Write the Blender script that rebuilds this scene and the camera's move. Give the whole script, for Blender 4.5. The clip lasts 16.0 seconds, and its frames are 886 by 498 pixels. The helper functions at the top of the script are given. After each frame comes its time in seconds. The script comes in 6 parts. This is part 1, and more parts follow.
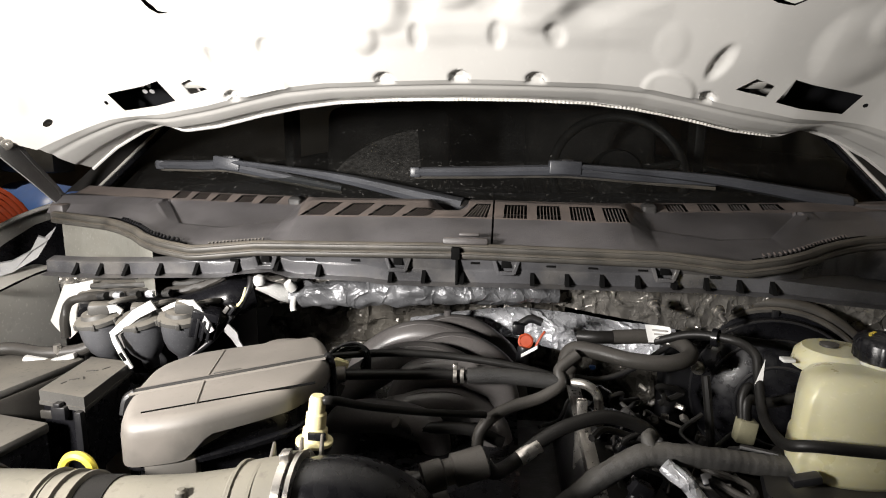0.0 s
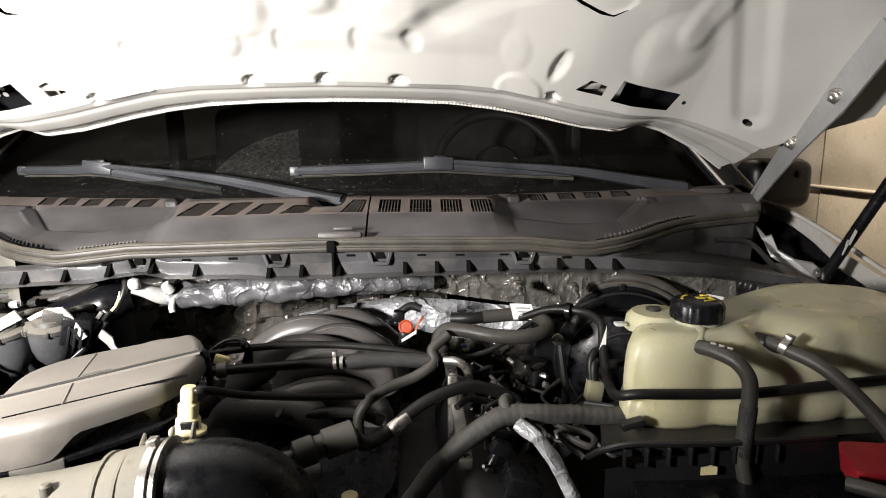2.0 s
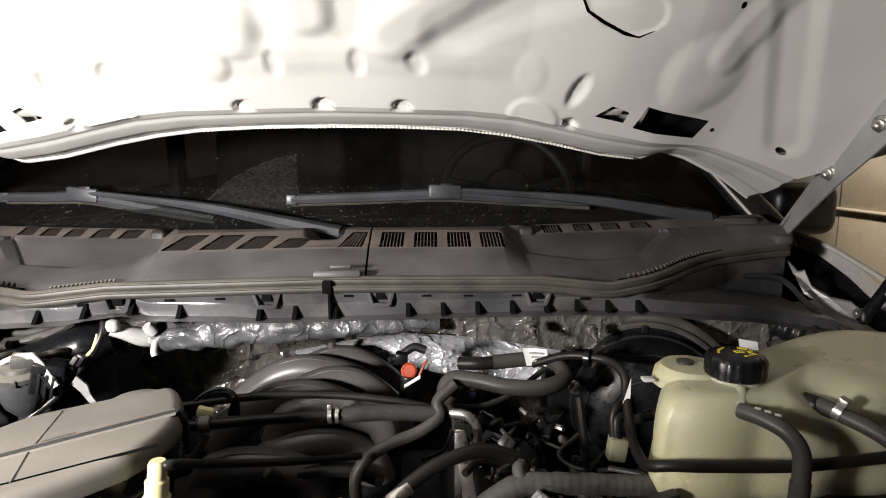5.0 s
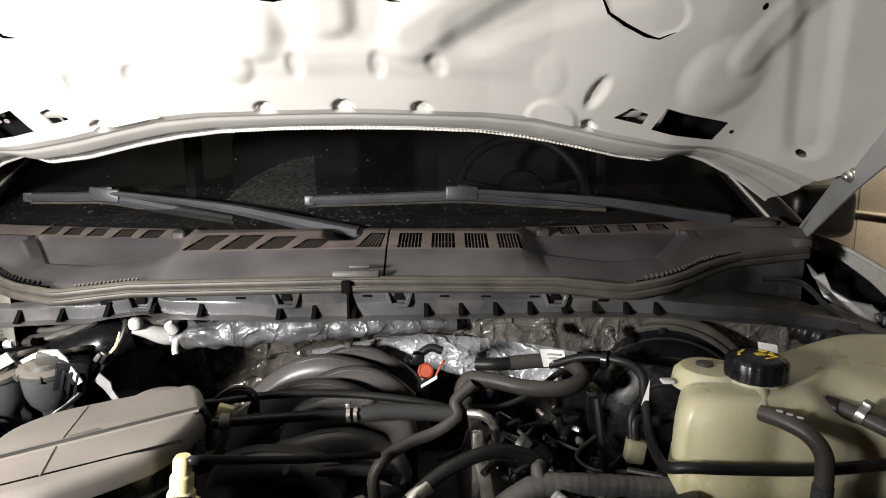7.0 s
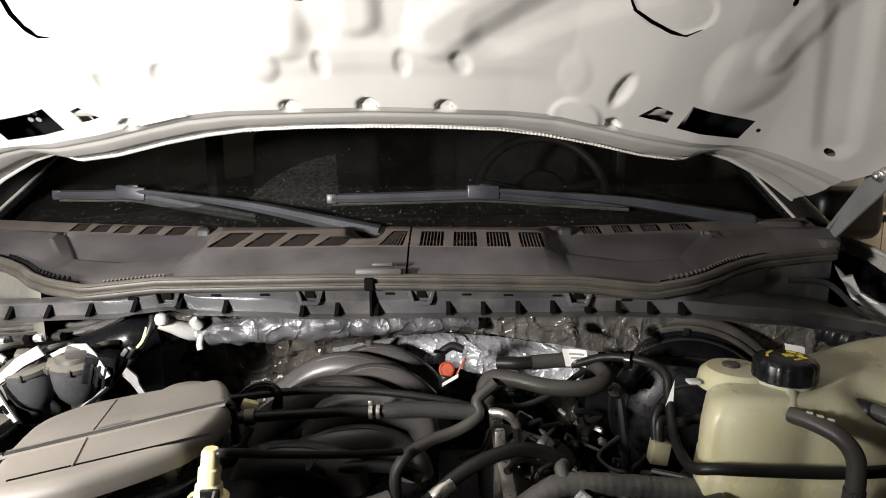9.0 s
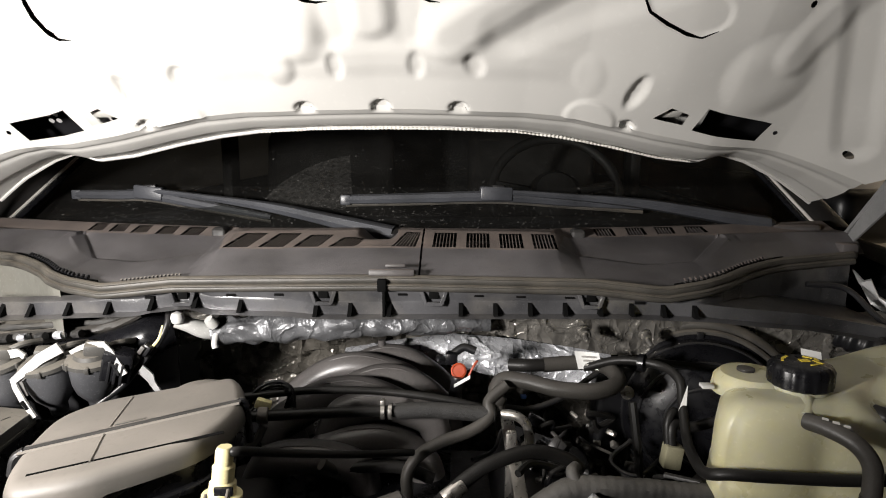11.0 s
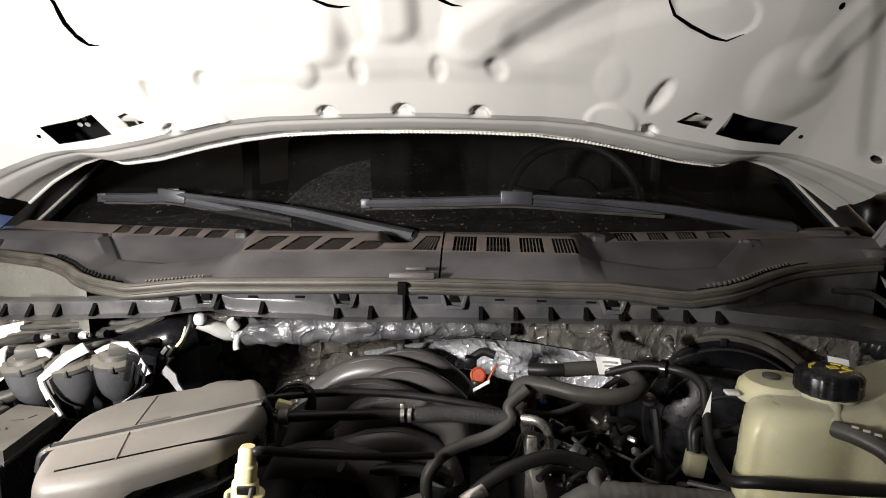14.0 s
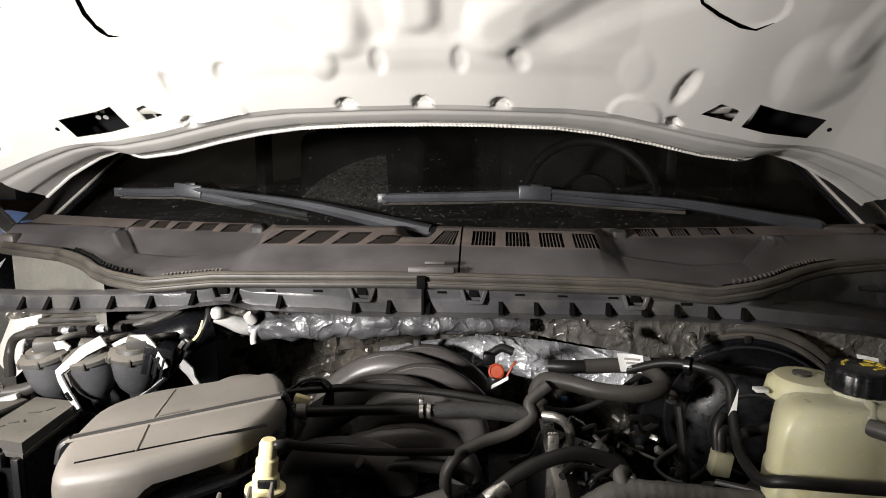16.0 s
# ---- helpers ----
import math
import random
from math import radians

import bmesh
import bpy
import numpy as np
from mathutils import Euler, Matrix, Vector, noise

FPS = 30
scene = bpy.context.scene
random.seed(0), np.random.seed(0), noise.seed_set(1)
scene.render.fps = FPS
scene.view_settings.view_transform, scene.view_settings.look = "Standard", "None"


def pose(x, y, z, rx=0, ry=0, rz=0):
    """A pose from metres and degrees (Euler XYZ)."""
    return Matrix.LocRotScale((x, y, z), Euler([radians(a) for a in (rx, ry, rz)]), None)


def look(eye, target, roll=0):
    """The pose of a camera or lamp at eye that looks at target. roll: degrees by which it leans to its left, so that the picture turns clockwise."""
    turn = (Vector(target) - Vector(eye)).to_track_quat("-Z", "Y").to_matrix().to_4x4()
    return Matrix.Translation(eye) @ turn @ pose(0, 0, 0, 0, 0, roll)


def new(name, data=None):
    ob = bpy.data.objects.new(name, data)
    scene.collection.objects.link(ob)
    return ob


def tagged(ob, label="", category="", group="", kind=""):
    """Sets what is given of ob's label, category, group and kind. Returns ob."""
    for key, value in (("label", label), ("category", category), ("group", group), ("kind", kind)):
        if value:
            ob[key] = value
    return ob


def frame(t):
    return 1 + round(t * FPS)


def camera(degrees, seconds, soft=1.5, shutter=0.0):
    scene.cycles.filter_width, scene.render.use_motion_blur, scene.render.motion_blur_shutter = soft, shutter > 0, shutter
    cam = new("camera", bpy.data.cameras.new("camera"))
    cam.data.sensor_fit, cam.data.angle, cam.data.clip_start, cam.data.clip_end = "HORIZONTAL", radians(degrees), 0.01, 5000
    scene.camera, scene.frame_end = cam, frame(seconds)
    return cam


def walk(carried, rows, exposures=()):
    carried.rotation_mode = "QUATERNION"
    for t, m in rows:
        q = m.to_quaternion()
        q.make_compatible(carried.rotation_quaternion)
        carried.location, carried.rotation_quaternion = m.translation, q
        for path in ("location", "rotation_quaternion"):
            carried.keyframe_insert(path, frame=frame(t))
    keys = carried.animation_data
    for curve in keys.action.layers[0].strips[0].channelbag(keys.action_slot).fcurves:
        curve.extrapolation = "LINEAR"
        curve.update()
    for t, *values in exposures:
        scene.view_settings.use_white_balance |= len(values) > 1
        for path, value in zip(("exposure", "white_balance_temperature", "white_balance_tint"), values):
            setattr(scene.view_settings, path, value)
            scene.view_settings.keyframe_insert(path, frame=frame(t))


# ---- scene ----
cam = camera(74.7, 16.0, soft=1.0)
PATH = [
    (0, (0.067, -0.069, 1.589), (-0.132, 1.888, 1.229), 0.6),
    (0.5, (0.064, -0.071, 1.59), (-0.134, 1.887, 1.236), 0.6),
    (1, (0.076, -0.142, 1.579), (-0.119, 1.821, 1.252), 0.6),
    (1.5, (0.153, -0.206, 1.55), (0.064, 1.765, 1.221), 0.0),
    (2, (0.123, -0.124, 1.588), (0.234, 1.839, 1.224), -0.5),
    (2.5, (0.126, -0.027, 1.609), (0.236, 1.939, 1.256), -0.4),
    (3, (0.141, -0.042, 1.619), (0.242, 1.926, 1.276), -0.5),
    (3.5, (0.134, -0.032, 1.611), (0.232, 1.937, 1.273), -0.4),
    (6, (0.121, -0.046, 1.61), (0.202, 1.929, 1.303), -0.3),
    (6.5, (0.116, -0.044, 1.608), (0.184, 1.932, 1.301), -0.3),
    (7, (0.116, -0.045, 1.609), (0.17, 1.931, 1.301), -0.2),
    (7.5, (0.115, -0.045, 1.609), (0.157, 1.931, 1.302), -0.2),
    (8, (0.113, -0.045, 1.607), (0.144, 1.931, 1.304), -0.2),
    (8.5, (0.111, -0.046, 1.607), (0.126, 1.931, 1.303), -0.2),
    (9, (0.106, -0.046, 1.605), (0.106, 1.931, 1.301), -0.1),
    (11.5, (0.107, -0.049, 1.608), (0.051, 1.927, 1.307), 0.1),
    (12, (0.11, -0.05, 1.609), (0.043, 1.927, 1.314), 0.1),
    (12.5, (0.108, -0.049, 1.608), (0.033, 1.928, 1.317), 0.1),
    (13, (0.105, -0.053, 1.608), (0.023, 1.924, 1.319), 0.2),
    (13.5, (0.103, -0.052, 1.606), (0.012, 1.925, 1.321), 0.2),
    (14, (0.1, -0.049, 1.603), (0.0, 1.929, 1.321), 0.2),
    (14.5, (0.101, -0.052, 1.605), (-0.009, 1.925, 1.321), 0.2),
    (15, (0.101, -0.05, 1.604), (-0.015, 1.927, 1.32), 0.2),
    (15.5, (0.096, -0.052, 1.603), (-0.028, 1.924, 1.319), 0.3),
    (16, (0.085, -0.04, 1.593), (-0.047, 1.935, 1.311), 0.3),
]
walk(cam, [(t, look(eye, target, roll)) for t, eye, target, roll in PATH],
     exposures=[(0.0, 0.08), (1.0, 0.02), (1.5, 0.22), (2.0, 0.40), (3.0, 0.15), (4.5, 0.05), (8.0, 0.0), (12.0, -0.1), (16.0, -0.15)])

# ---- light ----
world = bpy.data.worlds.new("garage_night")
scene.world = world
world.use_nodes = True
world.node_tree.nodes["Background"].inputs["Color"].default_value = (0.9, 0.95, 1.0, 1)
world.node_tree.nodes["Background"].inputs["Strength"].default_value = 0.042


def lamp(name, kind, place, target, watts, size, colour, cone=150):
    data = bpy.data.lights.new(name, kind)
    data.energy, data.color = watts, colour
    if kind == "AREA":
        data.shape, data.size, data.size_y = "RECTANGLE", size[0], size[1]
    else:
        data.shadow_soft_size = size
    if kind == "SPOT":
        data.spot_size, data.spot_blend = radians(cone), 1.0
    ob = new(name, data)
    ob.matrix_world = look(place, target)
    return ob


# the work lamp under the raised hood, on the battery side
lamp("work_lamp", "SPOT", (-0.66, -0.12, 1.61), (-0.26, 0.80, 1.71), 156.0, 0.07, (1.0, 0.955, 0.915), 118)
# an unseen spot added near the ceiling, over the gap beside the wall, to light that wall
lamp("wall_spot", "SPOT", (1.25, 2.7, 3.0), (2.0, 1.75, 1.3), 225.0, 0.08, (1.0, 0.86, 0.68), 56)


# unseen fill spot, added to brighten the clutter on the passenger side
lamp("clutter_fill", "SPOT", (-2.3, 1.2, 3.1), (-1.9, 2.2, 1.2), 160.0, 0.08, (1.0, 0.90, 0.75), 55)


# ---- materials ----
def material(name, base, rough=0.5, metal=0.0, grain=60.0, vary=0.25, bump=0.1, stain=0.0, stain_colour=(0.1, 0.08, 0.06),
             dust=0.0, dust_from=0.1, dust_colour=(0.36, 0.32, 0.27), stretch=(1, 1, 1), rough_vary=0.12, spec=0.5, bump_size=0.001, specks=0.35, **extra):
    """A surface with fine grain, broad stains and dust that lies on what faces up."""
    m = bpy.data.materials.new(name)
    m.use_nodes = True
    n, l = m.node_tree.nodes, m.node_tree.links
    b = n["Principled BSDF"]
    co = n.new("ShaderNodeTexCoord")
    mp = n.new("ShaderNodeMapping")
    mp.inputs["Scale"].default_value = stretch
    l.new(co.outputs["Object"], mp.inputs["Vector"])

    def noise_of(scale, detail=4.0):
        t = n.new("ShaderNodeTexNoise")
        t.inputs["Scale"].default_value, t.inputs["Detail"].default_value = scale, detail
        l.new(mp.outputs["Vector"], t.inputs["Vector"])
        return t.outputs["Fac"]

    def ramp_of(value, lo, hi, a=0.0, z=1.0):
        r = n.new("ShaderNodeMapRange")
        r.inputs["From Min"].default_value, r.inputs["From Max"].default_value = lo, hi
        r.inputs["To Min"].default_value, r.inputs["To Max"].default_value = a, z
        l.new(value, r.inputs["Value"])
        return r.outputs["Result"]

    def mix_of(fac, a, c):
        x = n.new("ShaderNodeMix")
        x.data_type = "RGBA"
        if isinstance(fac, float):
            x.inputs["Factor"].default_value = fac
        else:
            l.new(fac, x.inputs["Factor"])
        for sock, v in ((x.inputs["A"], a), (x.inputs["B"], c)):
            if isinstance(v, tuple):
                sock.default_value = (*v, 1)
            else:
                l.new(v, sock)
        return x.outputs["Result"]

    def times(a, c):
        x = n.new("ShaderNodeMath")
        x.operation = "MULTIPLY"
        for sock, v in zip(x.inputs, (a, c)):
            if isinstance(v, float):
                sock.default_value = v
            else:
                l.new(v, sock)
        return x.outputs["Value"]

    if max(base) < 0.16 and specks:
        vary, bump, specks = min(0.6, vary * 1.6), bump * 1.3, min(0.7, specks * 1.5)
    fine, broad = noise_of(grain), noise_of(grain / 9, 6)
    dark = tuple(c * (1 - vary) for c in base)
    light = tuple(min(1, c * (1 + vary)) for c in base)
    colour = mix_of(ramp_of(broad, 0.3, 0.7), dark, light)
    if stain:
        colour = mix_of(times(ramp_of(noise_of(grain / 5, 8), 0.5, 0.68), float(stain)), colour, stain_colour)
    if dust:
        geo = n.new("ShaderNodeNewGeometry")
        sep = n.new("ShaderNodeSeparateXYZ")
        l.new(geo.outputs["Normal"], sep.inputs["Vector"])
        up = ramp_of(sep.outputs["Z"], dust_from, 0.97)
        patch = ramp_of(noise_of(grain / 4, 8), 0.25, 0.65, 0.45, 1.0)
        fac = times(times(up, patch), float(dust))
        colour = mix_of(fac, colour, dust_colour)
        r = ramp_of(fac, 0.0, 1.0, rough, 0.95)
        l.new(r, b.inputs["Roughness"])
    else:
        l.new(ramp_of(fine, 0.3, 0.7, max(0.02, rough - rough_vary), min(1, rough + rough_vary)), b.inputs["Roughness"])
    if specks:
        colour = mix_of(times(ramp_of(noise_of(grain * 7, 2), 0.60, 0.72), float(specks)), colour, tuple(min(1.0, 0.008 + 1.7 * c) for c in base))
        colour = mix_of(times(ramp_of(noise_of(grain * 2.3, 5), 0.58, 0.75), float(specks) * 0.7), colour, tuple(0.45 * c for c in base))
    l.new(colour, b.inputs["Base Color"])
    b.inputs["Metallic"].default_value = metal
    b.inputs["Specular IOR Level"].default_value = spec
    if bump:
        bp = n.new("ShaderNodeBump")
        bp.inputs["Strength"].default_value, bp.inputs["Distance"].default_value = bump, bump_size
        l.new(noise_of(grain * 5, 3), bp.inputs["Height"])
        l.new(bp.outputs["Normal"], b.inputs["Normal"])
    for key, v in extra.items():
        b.inputs[key.replace("_", " ")].default_value = v
    return m


PAINT = material("white_paint", (0.47, 0.462, 0.44), 0.42, grain=14, vary=0.03, bump=0.03, specks=0.04, stain=0.05, stain_colour=(0.45, 0.42, 0.36))
PAINT_CAR = material("white_paint_body", (0.46, 0.45, 0.42), 0.34, grain=20, vary=0.05, bump=0.03, stain=0.35, stain_colour=(0.3, 0.28, 0.24), dust=0.3)
SEALANT = material("sealant", (0.62, 0.60, 0.55), 0.5, grain=300, vary=0.1, bump=0.4)
COWL = material("cowl_plastic", (0.055, 0.050, 0.049), 0.5, grain=90, vary=0.25, bump=0.25, dust=0.8, dust_from=0.6, dust_colour=(0.17, 0.135, 0.115))
COWL_FACE = material("cowl_plastic_dark", (0.076, 0.072, 0.074), 0.40, grain=90, vary=0.25, bump=0.25, stain=0.3, stain_colour=(0.085, 0.078, 0.072), dust=0.12, dust_colour=(0.11, 0.10, 0.095))
RUBBER = material("rubber", (0.042, 0.039, 0.034), 0.5, grain=120, vary=0.35, bump=0.3, stain=0.4, stain_colour=(0.085, 0.075, 0.06), dust=0.4, dust_colour=(0.16, 0.135, 0.10))
HOSE = material("hose_rubber", (0.008, 0.0076, 0.0072), 0.40, grain=120, vary=0.3, bump=0.2, spec=0.22, dust=0.10, dust_colour=(0.05, 0.046, 0.04))
HOSE_GREY = material("hose_dusty", (0.030, 0.028, 0.025), 0.42, grain=120, vary=0.3, bump=0.2, spec=0.3, dust=0.35, dust_colour=(0.11, 0.10, 0.09))
BLACK = material("black_plastic", (0.009, 0.009, 0.010), 0.36, spec=0.4, grain=80, vary=0.3, bump=0.15, dust=0.2, dust_colour=(0.10, 0.09, 0.075))
BLACK_CLEAN = material("black_plastic_clean", (0.005, 0.005, 0.006), 0.30, spec=0.3, grain=80, vary=0.3, bump=0.1)
WIPER = material("wiper_coating", (0.040, 0.042, 0.048), 0.4, grain=90, vary=0.2, bump=0.1, dust=0.3, dust_colour=(0.09, 0.09, 0.09))
TOPS = material("dusty_lid", (0.055, 0.053, 0.049), 0.5, grain=60, dust=0.8, dust_colour=(0.16, 0.145, 0.12))
CANISTER = material("grey_black_plastic", (0.065, 0.066, 0.071), 0.30, grain=60, dust=0.6, dust_colour=(0.15, 0.135, 0.11))
FLANGE = material("flange_plastic", (0.055, 0.055, 0.058), 0.22, grain=70, vary=0.35, bump=0.2, stain=0.4, stain_colour=(0.15, 0.14, 0.125), dust=0.2, dust_colour=(0.12, 0.11, 0.10))
RAD_HOSE = material("radiator_hose_rubber", (0.03, 0.029, 0.024), 0.4, grain=45, vary=0.2, bump=0.12, dust=0.7, dust_from=0.35, dust_colour=(0.15, 0.14, 0.10))
RUNNER = material("intake_plastic", (0.085, 0.079, 0.077), 0.33, grain=50, vary=0.25, bump=0.1, dust=0.16, dust_colour=(0.15, 0.14, 0.125))
LID = material("dusty_grey_plastic", (0.062, 0.058, 0.052), 0.42, grain=45, vary=0.12, bump=0.12, specks=0.10, stain=0.25, stain_colour=(0.28, 0.25, 0.22), dust=0.95, dust_from=0.25, dust_colour=(0.185, 0.167, 0.146))
DUCT = material("dusty_duct_plastic", (0.085, 0.08, 0.068), 0.5, grain=45, vary=0.15, bump=0.15, dust=0.85, dust_colour=(0.20, 0.185, 0.145))
# near-black stand-in for shade in slots, gaps and on the flange ribs
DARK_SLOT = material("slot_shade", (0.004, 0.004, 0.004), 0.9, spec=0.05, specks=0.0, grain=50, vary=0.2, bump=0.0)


def foil(name, base, rough, metal, size, deep):
    """Creased foil: sharp ridges at two sizes over the plain surface."""
    m = material(name, base, rough, metal, grain=50, vary=0.3, bump=0.0, specks=0.15, stain=0.4, stain_colour=tuple(0.5 * c for c in base), rough_vary=0.12)
    n, l = m.node_tree.nodes, m.node_tree.links
    co = n.new("ShaderNodeTexCoord")
    last = None
    for scale, strength in ((size, deep), (size * 2.6, deep * 0.18)):
        v, r, b = n.new("ShaderNodeTexVoronoi"), n.new("ShaderNodeMapRange"), n.new("ShaderNodeBump")
        w, mx = n.new("ShaderNodeTexNoise"), n.new("ShaderNodeMix")
        w.inputs["Scale"].default_value, w.inputs["Detail"].default_value = scale * 0.6, 4.0
        mx.data_type = "RGBA"
        mx.inputs["Factor"].default_value = 0.12
        l.new(co.outputs["Object"], w.inputs["Vector"])
        l.new(co.outputs["Object"], mx.inputs["A"])
        l.new(w.outputs["Color"], mx.inputs["B"])
        v.feature = "DISTANCE_TO_EDGE"
        v.inputs["Scale"].default_value = scale
        l.new(mx.outputs["Result"], v.inputs["Vector"])
        r.inputs["From Max"].default_value = 0.10
        l.new(v.outputs["Distance"], r.inputs["Value"])
        b.inputs["Strength"].default_value, b.inputs["Distance"].default_value = 1.0, strength
        b.invert = True
        l.new(r.outputs["Result"], b.inputs["Height"])
        if last:
            l.new(last.outputs["Normal"], b.inputs["Normal"])
        last = b
    l.new(last.outputs["Normal"], n["Principled BSDF"].inputs["Normal"])
    return m


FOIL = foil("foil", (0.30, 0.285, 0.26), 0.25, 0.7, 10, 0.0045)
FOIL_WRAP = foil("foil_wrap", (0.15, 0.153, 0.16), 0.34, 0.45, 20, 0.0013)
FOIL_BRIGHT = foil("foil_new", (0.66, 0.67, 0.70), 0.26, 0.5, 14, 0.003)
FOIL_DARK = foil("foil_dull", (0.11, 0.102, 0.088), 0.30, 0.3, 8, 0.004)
TANK = material("tank_plastic", (0.42, 0.405, 0.285), 0.34, grain=25, vary=0.08, bump=0.12, specks=0.12, stain=0.45, stain_colour=(0.36, 0.32, 0.15), Subsurface_Weight=0.55, Subsurface_Scale=0.02, Subsurface_Radius=(1.0, 0.85, 0.35))
STEEL = material("steel", (0.42, 0.40, 0.37), 0.35, 0.9, grain=120, vary=0.25, bump=0.2, stain=0.3)
ZINC = material("zinc_grey", (0.36, 0.36, 0.36), 0.45, 0.5, grain=90, vary=0.15, bump=0.1)
WHITE_PLASTIC = material("white_plastic", (0.47, 0.47, 0.455), 0.45, grain=60, vary=0.1, bump=0.1, stain=0.2)
YELLOW = material("cream_plastic", (0.72, 0.64, 0.36), 0.4, grain=60, vary=0.12, bump=0.1, stain=0.2)
YELLOW_BRIGHT = material("yellow_plastic", (0.62, 0.50, 0.06), 0.4, grain=60, vary=0.12, bump=0.1)
ORANGE = material("orange_plastic", (0.36, 0.055, 0.018), 0.4, grain=60, vary=0.1, bump=0.1)
RED = material("red_plastic", (0.26, 0.012, 0.018), 0.4, grain=60, vary=0.15, bump=0.1)
BLUE = material("blue_paint", (0.03, 0.10, 0.32), 0.35, grain=40, vary=0.2, bump=0.1, dust=0.2)
PAPER = material("white_label", (0.78, 0.78, 0.76), 0.6, grain=80, vary=0.05, bump=0.05)
# cream at about a quarter of the strength of YELLOW
CREAM_DIM = material("dim_cream_plastic", (0.17, 0.16, 0.105), 0.5, grain=60, vary=0.15, bump=0.1, stain=0.3)
INK = material("printed_ink", (0.02, 0.02, 0.02), 0.6, grain=80, vary=0.1, bump=0.0)
INK_YELLOW = material("yellow_print", (0.55, 0.42, 0.04), 0.6, grain=80, vary=0.1, bump=0.0)
INK_GREY = material("grey_print", (0.35, 0.34, 0.32), 0.6, grain=80, vary=0.1, bump=0.0)
BRAID = material("braided_sleeve", (0.016, 0.0155, 0.015), 0.55, grain=220, vary=0.6, bump=1.0, dust=0.3, dust_from=0.5, dust_colour=(0.07, 0.066, 0.058))
TAPE = material("cloth_tape", (0.032, 0.031, 0.029), 0.65, grain=120, vary=0.4, bump=0.4, dust=0.4, dust_colour=(0.11, 0.10, 0.085))
BRICK_PAINT = material("painted_panel", (0.50, 0.445, 0.37), 0.7, grain=12, vary=0.08, bump=0.25, stain=0.15, stain_colour=(0.36, 0.31, 0.25))
MORTAR = material("mortar", (0.46, 0.41, 0.34), 0.9, grain=30, vary=0.1, bump=0.5)
CONCRETE = material("concrete", (0.22, 0.21, 0.20), 0.8, grain=6, vary=0.2, bump=0.4, stain=0.4)
CLOTH = material("seat_cloth", (0.03, 0.028, 0.026), 0.9, grain=90, vary=0.3, bump=0.4)
DASH = material("dash_vinyl", (0.02, 0.019, 0.018), 0.6, grain=90, vary=0.3, bump=0.3)
ENGINE = material("cast_metal_dirty", (0.035, 0.033, 0.030), 0.6, 0.3, grain=40, vary=0.5, bump=0.5, stain=0.5, stain_colour=(0.10, 0.09, 0.075))

GLASS = bpy.data.materials.new("windshield_glass")
GLASS.use_nodes = True
_n, _l = GLASS.node_tree.nodes, GLASS.node_tree.links
_b = _n["Principled BSDF"]
_b.inputs["Base Color"].default_value = (0.085, 0.092, 0.088, 1)
_b.inputs["Roughness"].default_value, _b.inputs["IOR"].default_value = 0.01, 1.03
_b.inputs["Transmission Weight"].default_value = 1.0
_b.inputs["Coat Weight"].default_value, _b.inputs["Coat Roughness"].default_value = 0.55, 0.02


def film(name, scale, lo, hi, least, most, detail=6.0):
    """Dust on glass: see-through but for specks."""
    m = material(name, (0.34, 0.33, 0.31), 0.8, grain=200, vary=0.3, bump=0.0)
    n, l = m.node_tree.nodes, m.node_tree.links
    t, c, r = n.new("ShaderNodeTexNoise"), n.new("ShaderNodeTexCoord"), n.new("ShaderNodeMapRange")
    t.inputs["Scale"].default_value, t.inputs["Detail"].default_value = scale, detail
    l.new(c.outputs["Object"], t.inputs["Vector"])
    r.inputs["From Min"].default_value, r.inputs["From Max"].default_value = lo, hi
    r.inputs["To Min"].default_value, r.inputs["To Max"].default_value = least, most
    l.new(t.outputs["Fac"], r.inputs["Value"])
    l.new(r.outputs["Result"], n["Principled BSDF"].inputs["Alpha"])
    return m


GLASS_DUST = film("dusty_glass_film", 150.0, 0.62, 0.78, 0.006, 0.30, 3.0)
GLASS_HAZE = film("unwiped_dust", 120.0, 0.35, 0.80, 0.012, 0.075)
# dust specks; the least alpha is an even veil painted for dim reflection
GLASS_SPECK = film("glass_specks", 130.0, 0.71, 0.78, 0.012, 0.40, 2.0)


# ---- builders ----
def obj(name, bm, mat, smooth=True, angle=40):
    me = bpy.data.meshes.new(name)
    bmesh.ops.recalc_face_normals(bm, faces=bm.faces)
    bm.to_mesh(me)
    bm.free()
    me.materials.append(mat)
    if smooth:
        me.polygons.foreach_set("use_smooth", [True] * len(me.polygons))
        me.set_sharp_from_angle(angle=radians(angle))
    return new(name, me)


def thing(name, label, category, group="", kind=""):
    return tagged(new(name), label, category, group, kind)


def part(name, bm, mat, parent, label="", smooth=True, angle=40):
    ob = obj(name, bm, mat, smooth, angle)
    ob.parent = parent
    if label:
        ob["label"] = label
    return ob


def bevel_all(bm, width, seg=2, sharp=25):
    if width > 0:
        es = [e for e in bm.edges if len(e.link_faces) == 2 and e.calc_face_angle(0) > radians(sharp)]
        bmesh.ops.bevel(bm, geom=es, offset=width, segments=seg, profile=0.5, affect="EDGES", clamp_overlap=True)
    return bm


def box(size, at=(0, 0, 0), bevel=0.003, turn=(0, 0, 0), seg=2):
    bm = bmesh.new()
    bmesh.ops.create_cube(bm, size=1.0, matrix=Matrix.Diagonal((*size, 1)))
    bevel_all(bm, bevel, seg)
    bmesh.ops.transform(bm, matrix=pose(*at, *turn), verts=bm.verts)
    return bm


